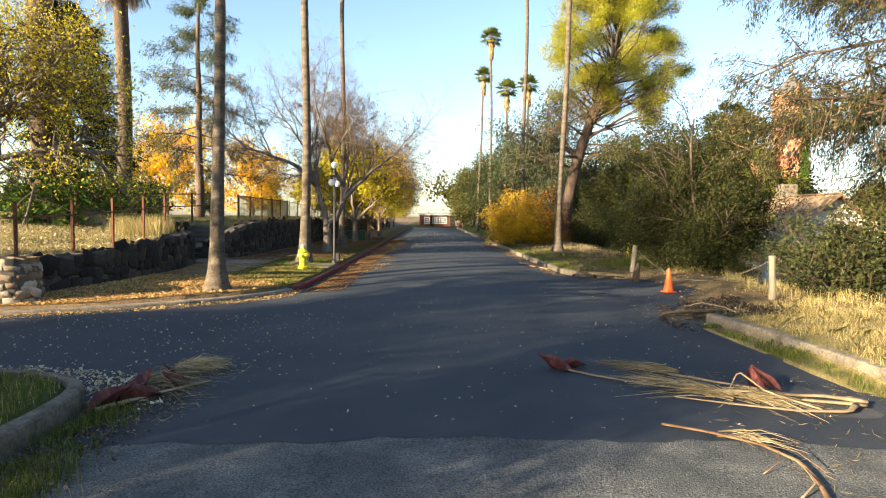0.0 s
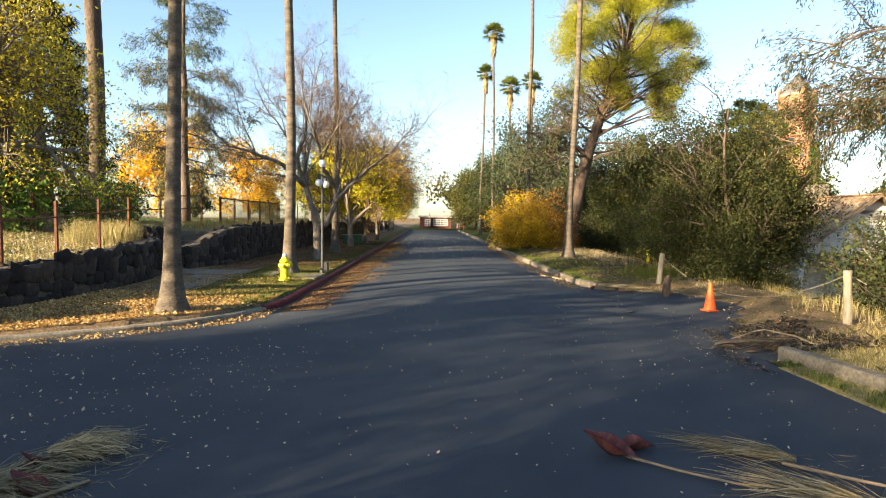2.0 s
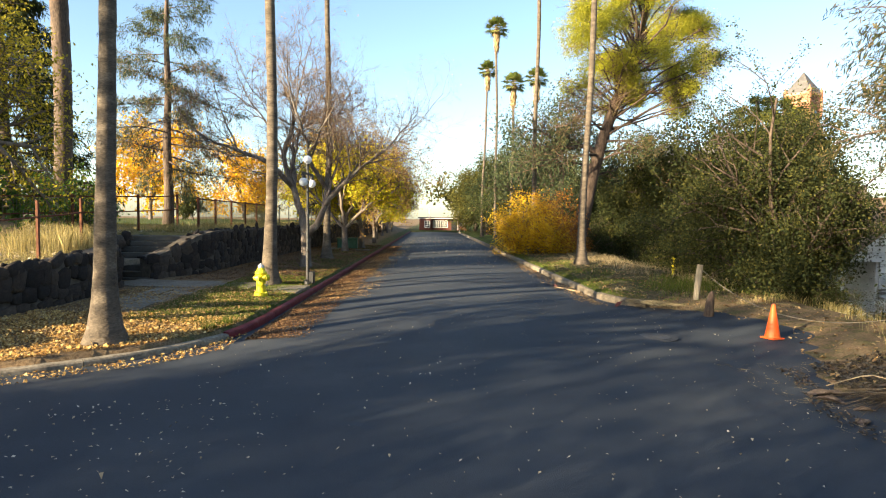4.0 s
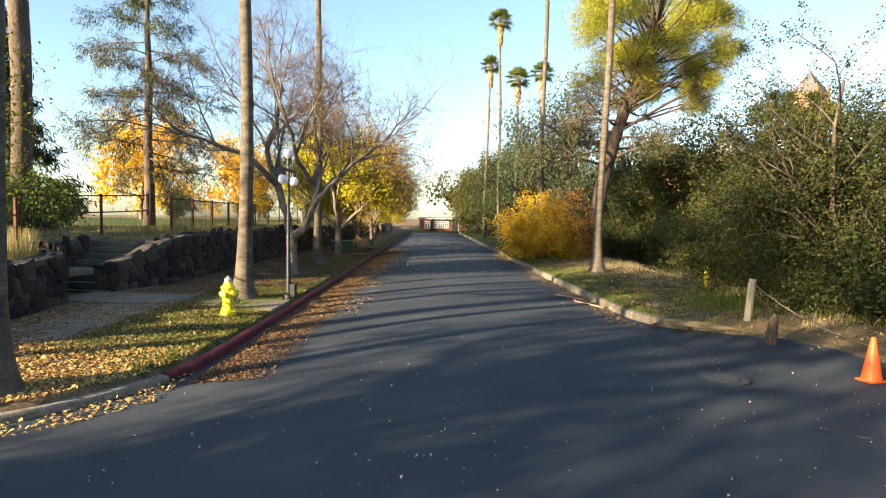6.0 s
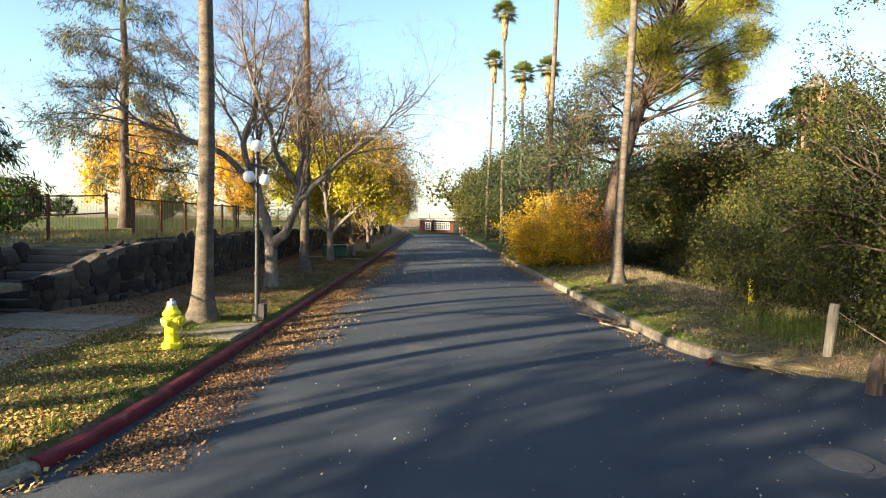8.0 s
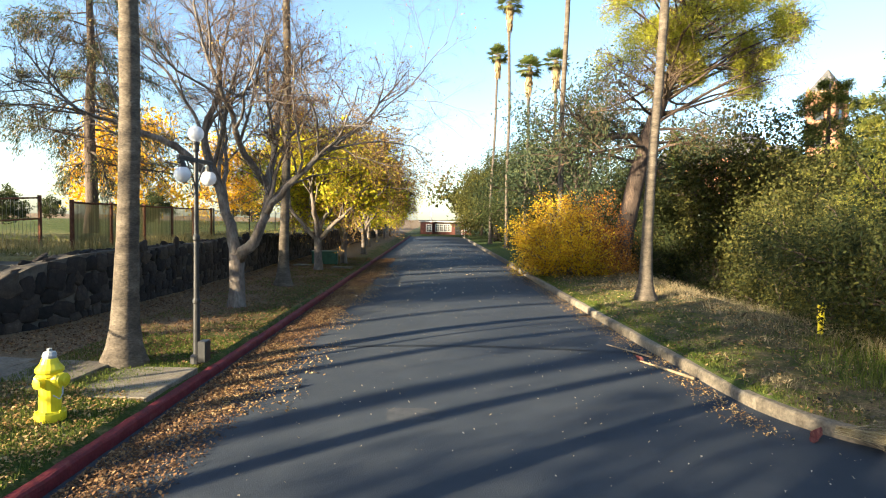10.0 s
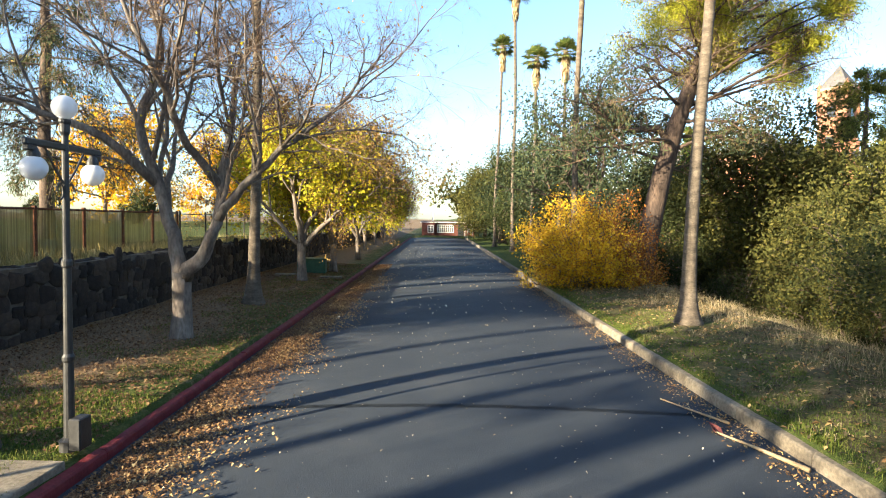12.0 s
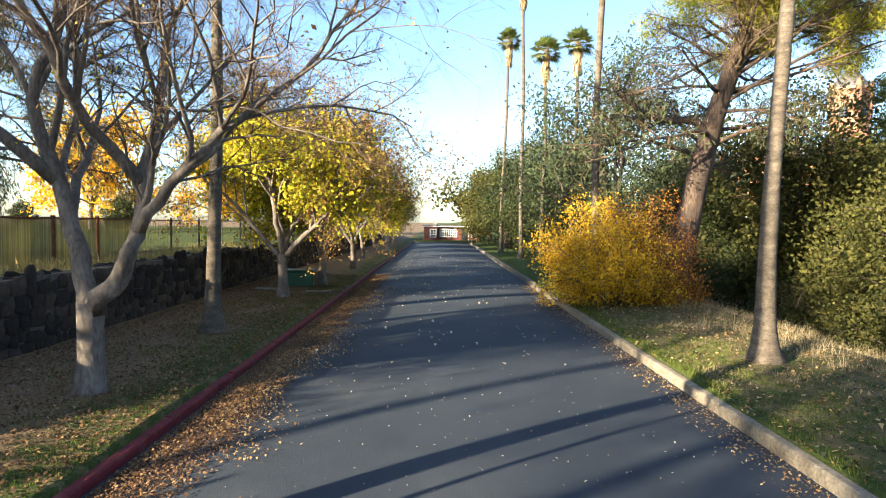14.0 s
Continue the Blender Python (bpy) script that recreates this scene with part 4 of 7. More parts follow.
def shrub_parts(seed, tall, spread, count, size, leaf, stems=26, second=""):
    """Many arching stems from the ground with leaves all over."""
    rng = np.random.default_rng(seed)
    P = dict(depth=2, segs=(5, 4, 3), wob=(0.1, 0.2, 0.25), up=(0.0, 0.02, 0.0), taper=(0.35, 0.35, 0.4), kids=(9, 5, 0), start=(0.2, 0.15, 0), angle=(0.6, 0.7, 0),
             ratio=(0.34, 0.5, 0), thin=(0.5, 0.5, 0), shrink=0.2)
    out, tips = empty_levels(P), []
    for j in range(stems):
        az = j * 2.4
        lean = 1.25 * math.sqrt((j + 0.5) / stems) * rng.uniform(0.8, 1.1)
        d = np.array([math.cos(az) * math.sin(lean), math.sin(az) * math.sin(lean), math.cos(lean)])
        L = (spread * math.sin(lean) ** 2 + tall * math.cos(lean) ** 2) * rng.uniform(0.75, 1.0)
        r0 = rng.uniform(0.05, 0.35) * spread * 0.5
        grow(rng, np.array([math.cos(az) * r0, math.sin(az) * r0, -0.1]), d, L, 0.03, 0, P, out, tips)
    thick, thin = wood(rng, P, out, tips, 1, (5, 3, 3))
    tp = np.array([t[0] for t in tips])
    lf = leaves(rng, tp, count, 0.13, size, 0.6, 0.1)
    lf = lf[lf[:, :, 2].min(1) > -0.05]
    got = [("stem_mass", thick.data("stem_mass", M["bark"], True)), ("branchwork", thin.data("branchwork", M["twig"]))]
    if second:
        c = lf.mean(1)
        turned = c[:, 0] / spread + 0.5 * (c[:, 2] / tall - 0.5) + rng.normal(0, 0.25, len(c)) > 0.4
        got.append(("rusty_foliage", quads("rusty_foliage", lf[turned], M[second])))
        lf = lf[~turned]
    return got + [("foliage", quads("foliage", lf, M[leaf]))]


def conifer_parts(seed, tall, reach, limbs, needles, leaf, start=0.2, bark="bark_dark", trunk=0.3, size=0.34, droop=0.8, dead=0.0):
    """A cedar: straight trunk, long drooping limbs, hanging sprays of needles."""
    rng = np.random.default_rng(seed)
    P = dict(depth=2, segs=(1, 7, 4), wob=(0, 0.07, 0.12), up=(0, -0.05, -0.12), taper=(1, 0.25, 0.3), kids=(0, 15, 0), start=(0, 0.2, 0), angle=(0, 0.8, 0),
             ratio=(0, 0.34, 0), thin=(0, 0.45, 0), shrink=0.5)
    out, tips = empty_levels(P), []
    zs = np.linspace(-0.4, tall, 12)
    lean = rng.normal(0, 0.02, 2)
    line = [np.array([lean[0] * z + 0.05 * math.sin(z), lean[1] * z + 0.05 * math.cos(z * 0.8), z]) for z in zs]
    rad = [trunk * (1.25 if i == 0 else 1) * (1 - 0.9 * (i / 11) ** 1.1) + 0.015 for i in range(12)]
    out[0].append((line, rad))
    for j in range(limbs):
        u = start + (1 - start) * (j + rng.uniform(0, 1)) / limbs
        z = u * tall
        i = min(int(np.searchsorted(zs, z)) - 1, 10)
        q = line[i] + (line[i + 1] - line[i]) * (z - zs[i]) / (zs[i + 1] - zs[i])
        az = j * 2.4 + rng.normal(0, 0.3)
        d = unit(np.array([math.cos(az), math.sin(az), 0.25 - 0.35 * (1 - u) + rng.normal(0, 0.1)]))
        L = reach * (1.05 - 0.82 * u ** 1.2) * rng.uniform(0.65, 1.15)
        grow(rng, q, d, L, trunk * 0.24 * (1.1 - u), 1, P, out, tips)
    thick, thin = wood(rng, P, out, tips, 2, (10, 5, 3))
    tp, tw = np.array([t[0] for t in tips]), np.array([t[1] for t in tips])
    lf = leaves(rng, tp, needles, 0.12, size, 0.16, droop, tw)
    got = [("trunk", thick.data("trunk", M[bark], True)), ("branchwork", thin.data("branchwork", M["twig"])), ("crown", quads("crown", lf, M[leaf]))]
    if dead:
        lf = leaves(rng, tp[tp[:, 2] < tall * 0.55], int(needles * dead), 0.15, size, 0.14, droop * 1.3, None)
        got.append(("dead_foliage", quads("dead_foliage", lf, M["needle_dry"])))
    return got


def palm_trunk(rng, tall, r0, r1, sway, foot):
    zs = np.concatenate([[-0.3, 0.0, 0.25, 0.6, 1.1], np.arange(1.6, tall, 0.34), [tall]])
    u = np.clip(zs / tall, 0, 1)
    ph = rng.uniform(0, 6)
    pts = np.c_[sway[0] * u ** 1.5 + 0.05 * np.sin(zs * 0.5 + ph), sway[1] * u ** 1.5 + 0.05 * np.sin(zs * 0.43), zs]
    rad = r1 + (r0 - r1) * np.exp(-np.clip(zs, 0, 99) / 3.5) + (foot - r0) * np.exp(-np.clip(zs, 0, 99) / 0.35)
    rad = rad * (1 + 0.035 * (np.arange(len(zs)) % 2)) + rng.normal(0, 0.004, len(zs))
    return Mesh().tube(pts, rad, 14), pts[-1]


def fan_crown(rng, top, count, size, skirt):
    """Fan leaves of a tall palm, each a pleated fan on a stalk, above a skirt of hanging dead ones."""
    green, dead, stalks = [], [], Mesh()
    for j in range(count):
        az = j * 2.4 + rng.normal(0, 0.2)
        el = math.radians(80 - 115 * (j + 0.5) / count)
        d = np.array([math.cos(az) * math.cos(el), math.sin(az) * math.cos(el), math.sin(el)])
        hub = top + d * size * 0.75 + np.array((0, 0, 0.05))
        stalks.tube([top, (top + hub) / 2 + np.array((0, 0, 0.06)), hub], [0.025, 0.02, 0.012], 3, False)
        side = unit(np.cross(d, (0, 0, 1)) + 1e-4)
        upv = np.cross(side, d)
        for k in range(15):
            a = math.radians(-105 + 15 * k)
            w = d * math.cos(a) + side * math.sin(a) + upv * 0.12
            w = unit(w)
            L = size * (0.9 - 0.25 * abs(a) / 1.9) * rng.uniform(0.85, 1.1)
            x = unit(np.cross(w, upv)) * 0.055 * size
            tip = hub + w * L - np.array((0, 0, 0.22 * L * rng.uniform(0.4, 1.5)))
            green.append([hub, hub + w * L * 0.5 + x, tip, hub + w * L * 0.5 - x])
    for j in range(skirt):
        az = j * 2.4
        z = -rng.uniform(0.0, 1.9) * size
        r = rng.uniform(0.12, 0.5) * size * (1 - 0.25 * z / (-1.9 * size))
        root = top + np.array([0.1 * math.cos(az), 0.1 * math.sin(az), z + 0.3])
        end = top + np.array([r * math.cos(az), r * math.sin(az), z - rng.uniform(0.5, 0.9) * size])
        x = np.array([-math.sin(az), math.cos(az), 0]) * 0.09 * size
        for k in (-1, 0, 1):
            dead.append([root, (root + end) / 2 + x * (1 + k) + np.array((0.05, 0, 0)), end + x * 2 * k, (root + end) / 2 + x * (k - 1)])
    return np.array(green), np.array(dead), stalks


def fan_palm(name, label, at, tall, r0, r1, foot, seed, sway=(0, 0), count=34, size=1.25, skirt=60, group="", wrap=False):
    rng = np.random.default_rng(seed)
    t = thing(name, label, "palm tree", at, 0, group)
    trunk, top = palm_trunk(rng, tall, r0, r1, sway, foot)
    part("trunk", trunk, M["palm_bark"], t, "", True)
    g, d, s = fan_crown(rng, top, count, size, skirt)
    crown = part("crown", quads("crown", g, M["frond"]), None, t)
    part("stalk_cluster", s, M["skirt"], t)
    if skirt:
        part("dead_skirt", quads("dead_skirt", d, M["skirt"]), None, t, "hanging dry dead fronds")
    return t


def feather_palm(name, label, at, tall, radius, seed, fronds, length, skirt, turn=0):
    """A stout date palm with long arching feather fronds."""
    rng = np.random.default_rng(seed)
    t = thing(name, label, "palm tree", at, turn)
    trunk, top = palm_trunk(rng, tall, radius * 1.05, radius, (0, 0), radius * 1.35)
    part("trunk", trunk, M["bark_dark"], t, "", True)
    rib, blades, dead = Mesh(), [], []
    for j in range(fronds + skirt):
        az = j * 2.4 + rng.normal(0, 0.2)
        live = j < fronds
        el = math.radians(78 - 100 * j / fronds) if live else math.radians(-60 - 20 * rng.uniform())
        out = np.array([math.cos(az), math.sin(az), 0])
        pts = []
        L = length * rng.uniform(0.85, 1.1) * (1 if live else 0.8)
        for k in range(7):
            u = k / 6
            pts.append(top + out * (L * u * math.cos(el) * (1 - 0.12 * u) + 0.15) + np.array((0, 0, L * u * math.sin(el) - (0.38 * L * u * u if live else 0))))
        rib.tube(pts, np.linspace(0.035, 0.008, 7), 3, False)
        pts = np.array(pts)
        side = np.array([-math.sin(az), math.cos(az), 0])
        for k in range(26):
            u = 0.12 + 0.88 * k / 26
            p = np.array([np.interp(u * 6, range(7), pts[:, a]) for a in range(3)])
            w = unit(pts[min(int(u * 6) + 1, 6)] - pts[min(int(u * 6), 5)])
            for sgn in (-1, 1):
                b = unit(side * sgn + w * 0.6 + np.array((0, 0, 0.15 if live else -0.4)))
                bl = 0.55 * math.sin(math.pi * min(1, 0.15 + 0.85 * u)) + 0.12
                (blades if live else dead).append([p, p + b * bl * 0.5 + w * 0.03, p + b * bl - np.array((0, 0, 0.12)), p + b * bl * 0.5 - w * 0.03])
    part("rib_cluster", rib, M["skirt"], t)
    part("crown", quads("crown", np.array(blades), M["frond"]), None, t)
    if dead:
        part("dead_skirt", quads("dead_skirt", np.array(dead), M["skirt"]), None, t, "hanging dry dead fronds")
    return t


# tall fan palms along both kerbs; the last three, out of view, are added to stripe the road with shade
for i, (x, y, tall, r0, r1, foot, sw) in enumerate([(-4.44, 13.9, 23, 0.185, 0.10, 0.34, (0.25, 0)), (-4.12, 21.9, 24, 0.20, 0.125, 0.36, (0.15, 0.3)),
                                                    (-4.3, 32.5, 25, 0.18, 0.11, 0.34, (0.0, 0.3)), (7.15, 30.2, 24, 0.19, 0.12, 0.36, (0.9, 0.2)),
                                                    (7.36, 43.8, 25, 0.19, 0.12, 0.34, (0.2, 0)), (-10.6, 11.25, 23, 0.2, 0.13, 0.36, (0.1, 0)),
                                                    (-16.5, 10.75, 24, 0.2, 0.13, 0.36, (-0.2, 0)), (-22.5, 10.6, 24, 0.2, 0.13, 0.36, (0, 0.2))]):
    fan_palm("fan_palm", "very tall fan palm with a slim grey ringed trunk", (x, y, height(x, y)), tall, r0, r1, foot, 40 + i, sw, group="palms along the road")
for i, (x, y, tall, sw) in enumerate([(6.9, 62.8, 20.4, (-0.1, 0)), (6.3, 71.2, 18.5, (0.5, 0)), (8.4, 62.4, 15.0, (0.1, 0)), (10.3, 61, 15.2, (0.2, 0))]):
    fan_palm("fan_palm", "slender distant fan palm with a shaggy brown skirt", (x, y, height(x, y)), tall, 0.16, 0.115, 0.3, 60 + i, sw, 30, 0.9, 80, "palms along the road")

# street trees on the left verge
low_fork = ([(0, 0, -0.15), (0.0, 0, 0.1), (0.02, 0, 0.5), (0.0, 0.02, 0.9), (0.02, 0, 1.25)], [0.29, 0.21, 0.175, 0.17, 0.18])
old_limbs = [(0.145, [(-0.02, 0, 1.1), (-0.13, 0.05, 1.9), (-0.5, 0.15, 2.9), (-0.8, 0.1, 4.0), (-0.5, 0.3, 5.2)]),
             (0.15, [(0.08, 0, 1.15), (0.42, -0.1, 1.6), (0.72, -0.1, 2.1), (0.7, 0.1, 3.1), (0.85, 0.4, 4.4)]),
             (0.09, [(0.74, -0.1, 2.25), (1.25, -0.3, 2.85), (2.0, -0.5, 3.5), (2.8, -0.5, 4.1)]),
             (0.09, [(0.70, 0.05, 2.9), (0.35, -0.5, 3.5), (0.3, -1.2, 4.3), (0.1, -1.9, 5.2)]),
             (0.10, [(-0.5, 0.15, 2.9), (-1.2, -0.3, 3.7), (-2.2, -0.5, 4.1), (-3.3, -0.4, 4.4)]),
             (0.08, [(-0.3, 0.1, 2.4), (-0.6, 0.9, 3.2), (-0.9, 1.9, 4.2)])]
mid_fork = ([(0, 0, -0.15), (0.0, 0, 0.1), (0.03, 0, 0.6), (0.02, 0.02, 1.1), (0.05, 0, 1.35)], [0.27, 0.19, 0.15, 0.15, 0.165])
kinds = [street_tree_parts(11, low_fork, old_limbs, 260, 4.4, 2500, leaf_size=0.055, tan_size=0.05),
         street_tree_parts(12, mid_fork, vase_limbs(5, 1.25), 17000, 4.8, 24000, tan_size=0.075),
         street_tree_parts(13, mid_fork, vase_limbs(8, 1.25), 8500, 4.8, 14000, (0, 6, 6, 4, 4, 0), 0.17, tan_size=0.10)]
for i, (x, y, turn, s, k) in enumerate([(-4.32, 27.7, 0, 1.08, 0), (-4.4, 38.8, 130, 1.08, 1), (-3.95, 43.2, 250, 1.0, 1), (-3.95, 51.7, 60, 1.0, 2), (-4.6, 60.8, 200, 0.9, 2),
                                      (-4.9, 70.5, 320, 0.85, 2), (-5.1, 81, 100, 0.85, 2), (-5.2, 92, 10, 0.85, 2)]):
    lab = "nearly bare street tree with a low-forked grey trunk" if k == 0 else "street tree with bare upper twigs and yellow lower leaves"
    place_tree("street_tree", lab, (x, y, height(x, y)), turn, s, kinds[k], "street trees on the verge")

# lawn trees on the left
feather_palm("date_palm", "stout date palm with a rough dark trunk on the lawn", (-14.3, 23, height(-14.3, 23)), 16.0, 0.42, 71, 46, 3.6, 30)
feather_palm("date_palm", "dark-trunked palm with a shaggy skirt of dead fronds", (-14.0, 28.4, height(-14, 28.4)), 12.5, 0.31, 72, 44, 3.3, 46)
place_tree("cedar_tree", "tall thin cedar with drooping grey-green sprays", (-14.8, 39.5, height(-14.8, 39.5)), 30, 1.0,
           conifer_parts(21, 17, 5.0, 46, 30000, "leaf_blue", 0.18, trunk=0.28, size=0.2, dead=0.3))
place_tree("cedar_tree", "dense dark conifer behind the palms", (-18.2, 31.5, height(-18.2, 31.5)), 0, 1.0, conifer_parts(22, 11, 4.0, 60, 40000, "leaf_dark", 0.16, trunk=0.35, size=0.3))
walnut = leafy_parts(31, 10.5, 8.2, 32000, 0.125, "leaf_walnut", "bark", 0.36, 0.2, 0.33, kids=(0, 10, 11, 0), droop=0.5)
place_tree("walnut_tree", "spreading half-bare tree with yellow-green leaves", (-16.0, 20.6, height(-16.0, 20.6)), 0, 0.82, walnut)
maple = leafy_parts(33, 11, 5.5, 9000, 0.36, "leaf_orange", "bark", 0.5, 0.2, 0.2)
place_tree("maple_tree", "round maple in bright orange autumn leaf", (-34, 78, height(-34, 78)), 0, 1.1, maple)
place_tree("maple_tree", "maple in orange autumn leaf beyond the lawn", (-27, 92, height(-27, 92)), 80, 1.0, maple)
bush_green = shrub_parts(51, 2.3, 1.5, 4200, 0.16, "leaf_green")
for x, y, s, turn in ((-13.2, 22.2, 1.05, 0), (-12.9, 27.0, 0.9, 100)):
    place_tree("evergreen_bush", "dense bright green bush at the foot of a palm", (x, y, height(x, y)), turn, s, bush_green)["category"] = "bush"

# yellow bush by the kerb
gold = place_tree("golden_bush", "large rounded bush in golden and orange autumn leaf", (6.75, 38.7, height(6.75, 38.7)), 0, 1.0,
                  shrub_parts(52, 3.5, 2.35, 44000, 0.082, "leaf_bush", 60, "leaf_rust"))
gold["category"] = "bush"

# right-hand trees
oak_a = leafy_parts(81, 5.8, 2.95, 92000, 0.084, "leaf_dark", second="leaf_olive", share=0.35, gap=0.3, low=0.06, trunk=0.2, kids=(0, 8, 7, 0))
oak_b = leafy_parts(82, 9, 4.6, 34000, 0.2, "leaf_olive", gap=0.5, low=0.18, trunk=0.24)
oak_c = leafy_parts(83, 10, 4.6, 30000, 0.22, "leaf_dark", gap=0.5, low=0.16, trunk=0.26)
far_b = leafy_parts(85, 9, 4.6, 4500, 0.55, "leaf_olive", gap=0.5, low=0.18, trunk=0.24, kids=(0, 4, 4, 0))
far_c = leafy_parts(86, 10, 4.6, 4500, 0.55, "leaf_dark", gap=0.5, low=0.16, trunk=0.26, kids=(0, 4, 4, 0))
oak_e = leafy_parts(89, 6.0, 2.6, 34000, 0.10, "leaf_olive", gap=0.3, low=0.05, trunk=0.15, second="leaf_dark", share=0.35, droop=0.4)
airy = leafy_parts(88, 6.6, 1.9, 20000, 0.065, "leaf_dark", gap=0.09, low=0.14, trunk=0.13, second="leaf_olive", share=0.3)
# tall_a and tall_b: only for unseen trees added on the left as shade casters
tall_a = leafy_parts(87, 14.5, 3.4, 2800, 0.3, "leaf_olive", gap=0.5, low=0.45, trunk=0.3)
tall_b = leafy_parts(90, 16, 3.2, 2200, 0.3, "leaf_olive", gap=0.5, low=0.62, trunk=0.3)
oak_d = leafy_parts(84, 12, 4.4, 24000, 0.22, "leaf_blue", gap=0.5, low=0.25, trunk=0.26, droop=0.7, aspect=0.4)
for x, y, k, s, turn, lab in ((10.5, 21.8, oak_a, 0.92, 0, "dense dark evergreen oak reaching to the ground"),
                              (10.6, 20.6, airy, 1.0, 0, "young airy oak with thin upper sprays"), (14.6, 33.2, oak_e, 0.9, 50, "sunlit yellow-green young oak"),
                              (18.2, 38.5, oak_b, 0.78, 40, "olive-green tree lit by low sun"), (18.4, 47.5, oak_b, 1.1, 160, "olive-green tree lit by low sun"),
                              (13.6, 48, oak_c, 0.6, 70, "dark spreading evergreen oak tree"), (12, 55, oak_d, 1.1, 0, "tall airy blue-green gum tree"), (17, 60, oak_b, 0.85, 210, "broad olive-green tree behind others"),
                              (10.5, 67, oak_c, 0.9, 300, "dark spreading evergreen oak tree"), (9.5, 79, oak_c, 1.05, 20, "dark spreading evergreen oak tree"), (8.6, 92, oak_b, 1.15, 100, "round olive-green oak by the road"),
                              (13, 86, oak_d, 1.0, 190, "tall airy blue-green gum tree"), (23, 54, oak_c, 0.6, 250, "dark spreading evergreen oak tree"), (27, 62, far_b, 0.7, 10, "broad olive-green tree behind others"),
                              (24, 76, far_c, 0.75, 140, "dark spreading evergreen oak tree"), (8.0, 103, far_b, 1.1, 80, "round olive-green oak by the road"), (20, 98, far_c, 1.2, 30, "dark spreading evergreen oak tree"),
                              (26.5, 44, oak_b, 0.55, 300, "olive-green tree lit by low sun"), (31, 48, oak_c, 0.6, 60, "dark spreading evergreen oak tree"), (23, 35, oak_b, 0.5, 220, "olive-green tree lit by low sun"),
                              (29, 38, oak_b, 0.6, 20, "olive-green tree lit by low sun"), (38, 60, far_c, 0.7, 90, "dark spreading evergreen oak tree"), (27, 27, oak_b, 0.6, 75, "broad olive-green tree behind others"),
                              (34, 32, far_c, 0.65, 15, "dark spreading evergreen oak tree")):
    place_tree("oak_tree", lab, (x, y, height(x, y)), turn, s, k)
scrub = shrub_parts(53, 2.2, 1.7, 16000, 0.08, "leaf_dark", 28, "leaf_olive")
for x, y, s, turn in ((10.9, 14.1, 1.1, 0), (12.4, 13.4, 1.3, 90), (10.9, 20.2, 0.5, 30), (11.2, 22.6, 0.6, 300), (13.2, 20.8, 0.6, 70), (14.6, 22.3, 0.62, 260), (15.6, 23.4, 0.55, 10), (14.5, 34.0, 0.8, 40), (10.8, 44, 1.1, 80),
                      (9.6, 50, 1.2, 0), (14.5, 42, 1.1, 320), (17.5, 38, 1.1, 10)):
    place_tree("scrub_bush", "olive-brown scrub bush under the trees", (x, y, height(x, y)), turn, s, scrub)["category"] = "bush"

feather_palm("date_palm", "short date palm with dark arching fronds", (7.9, 79, height(7.9, 79)), 4.2, 0.4, 73, 40, 3.4, 10)


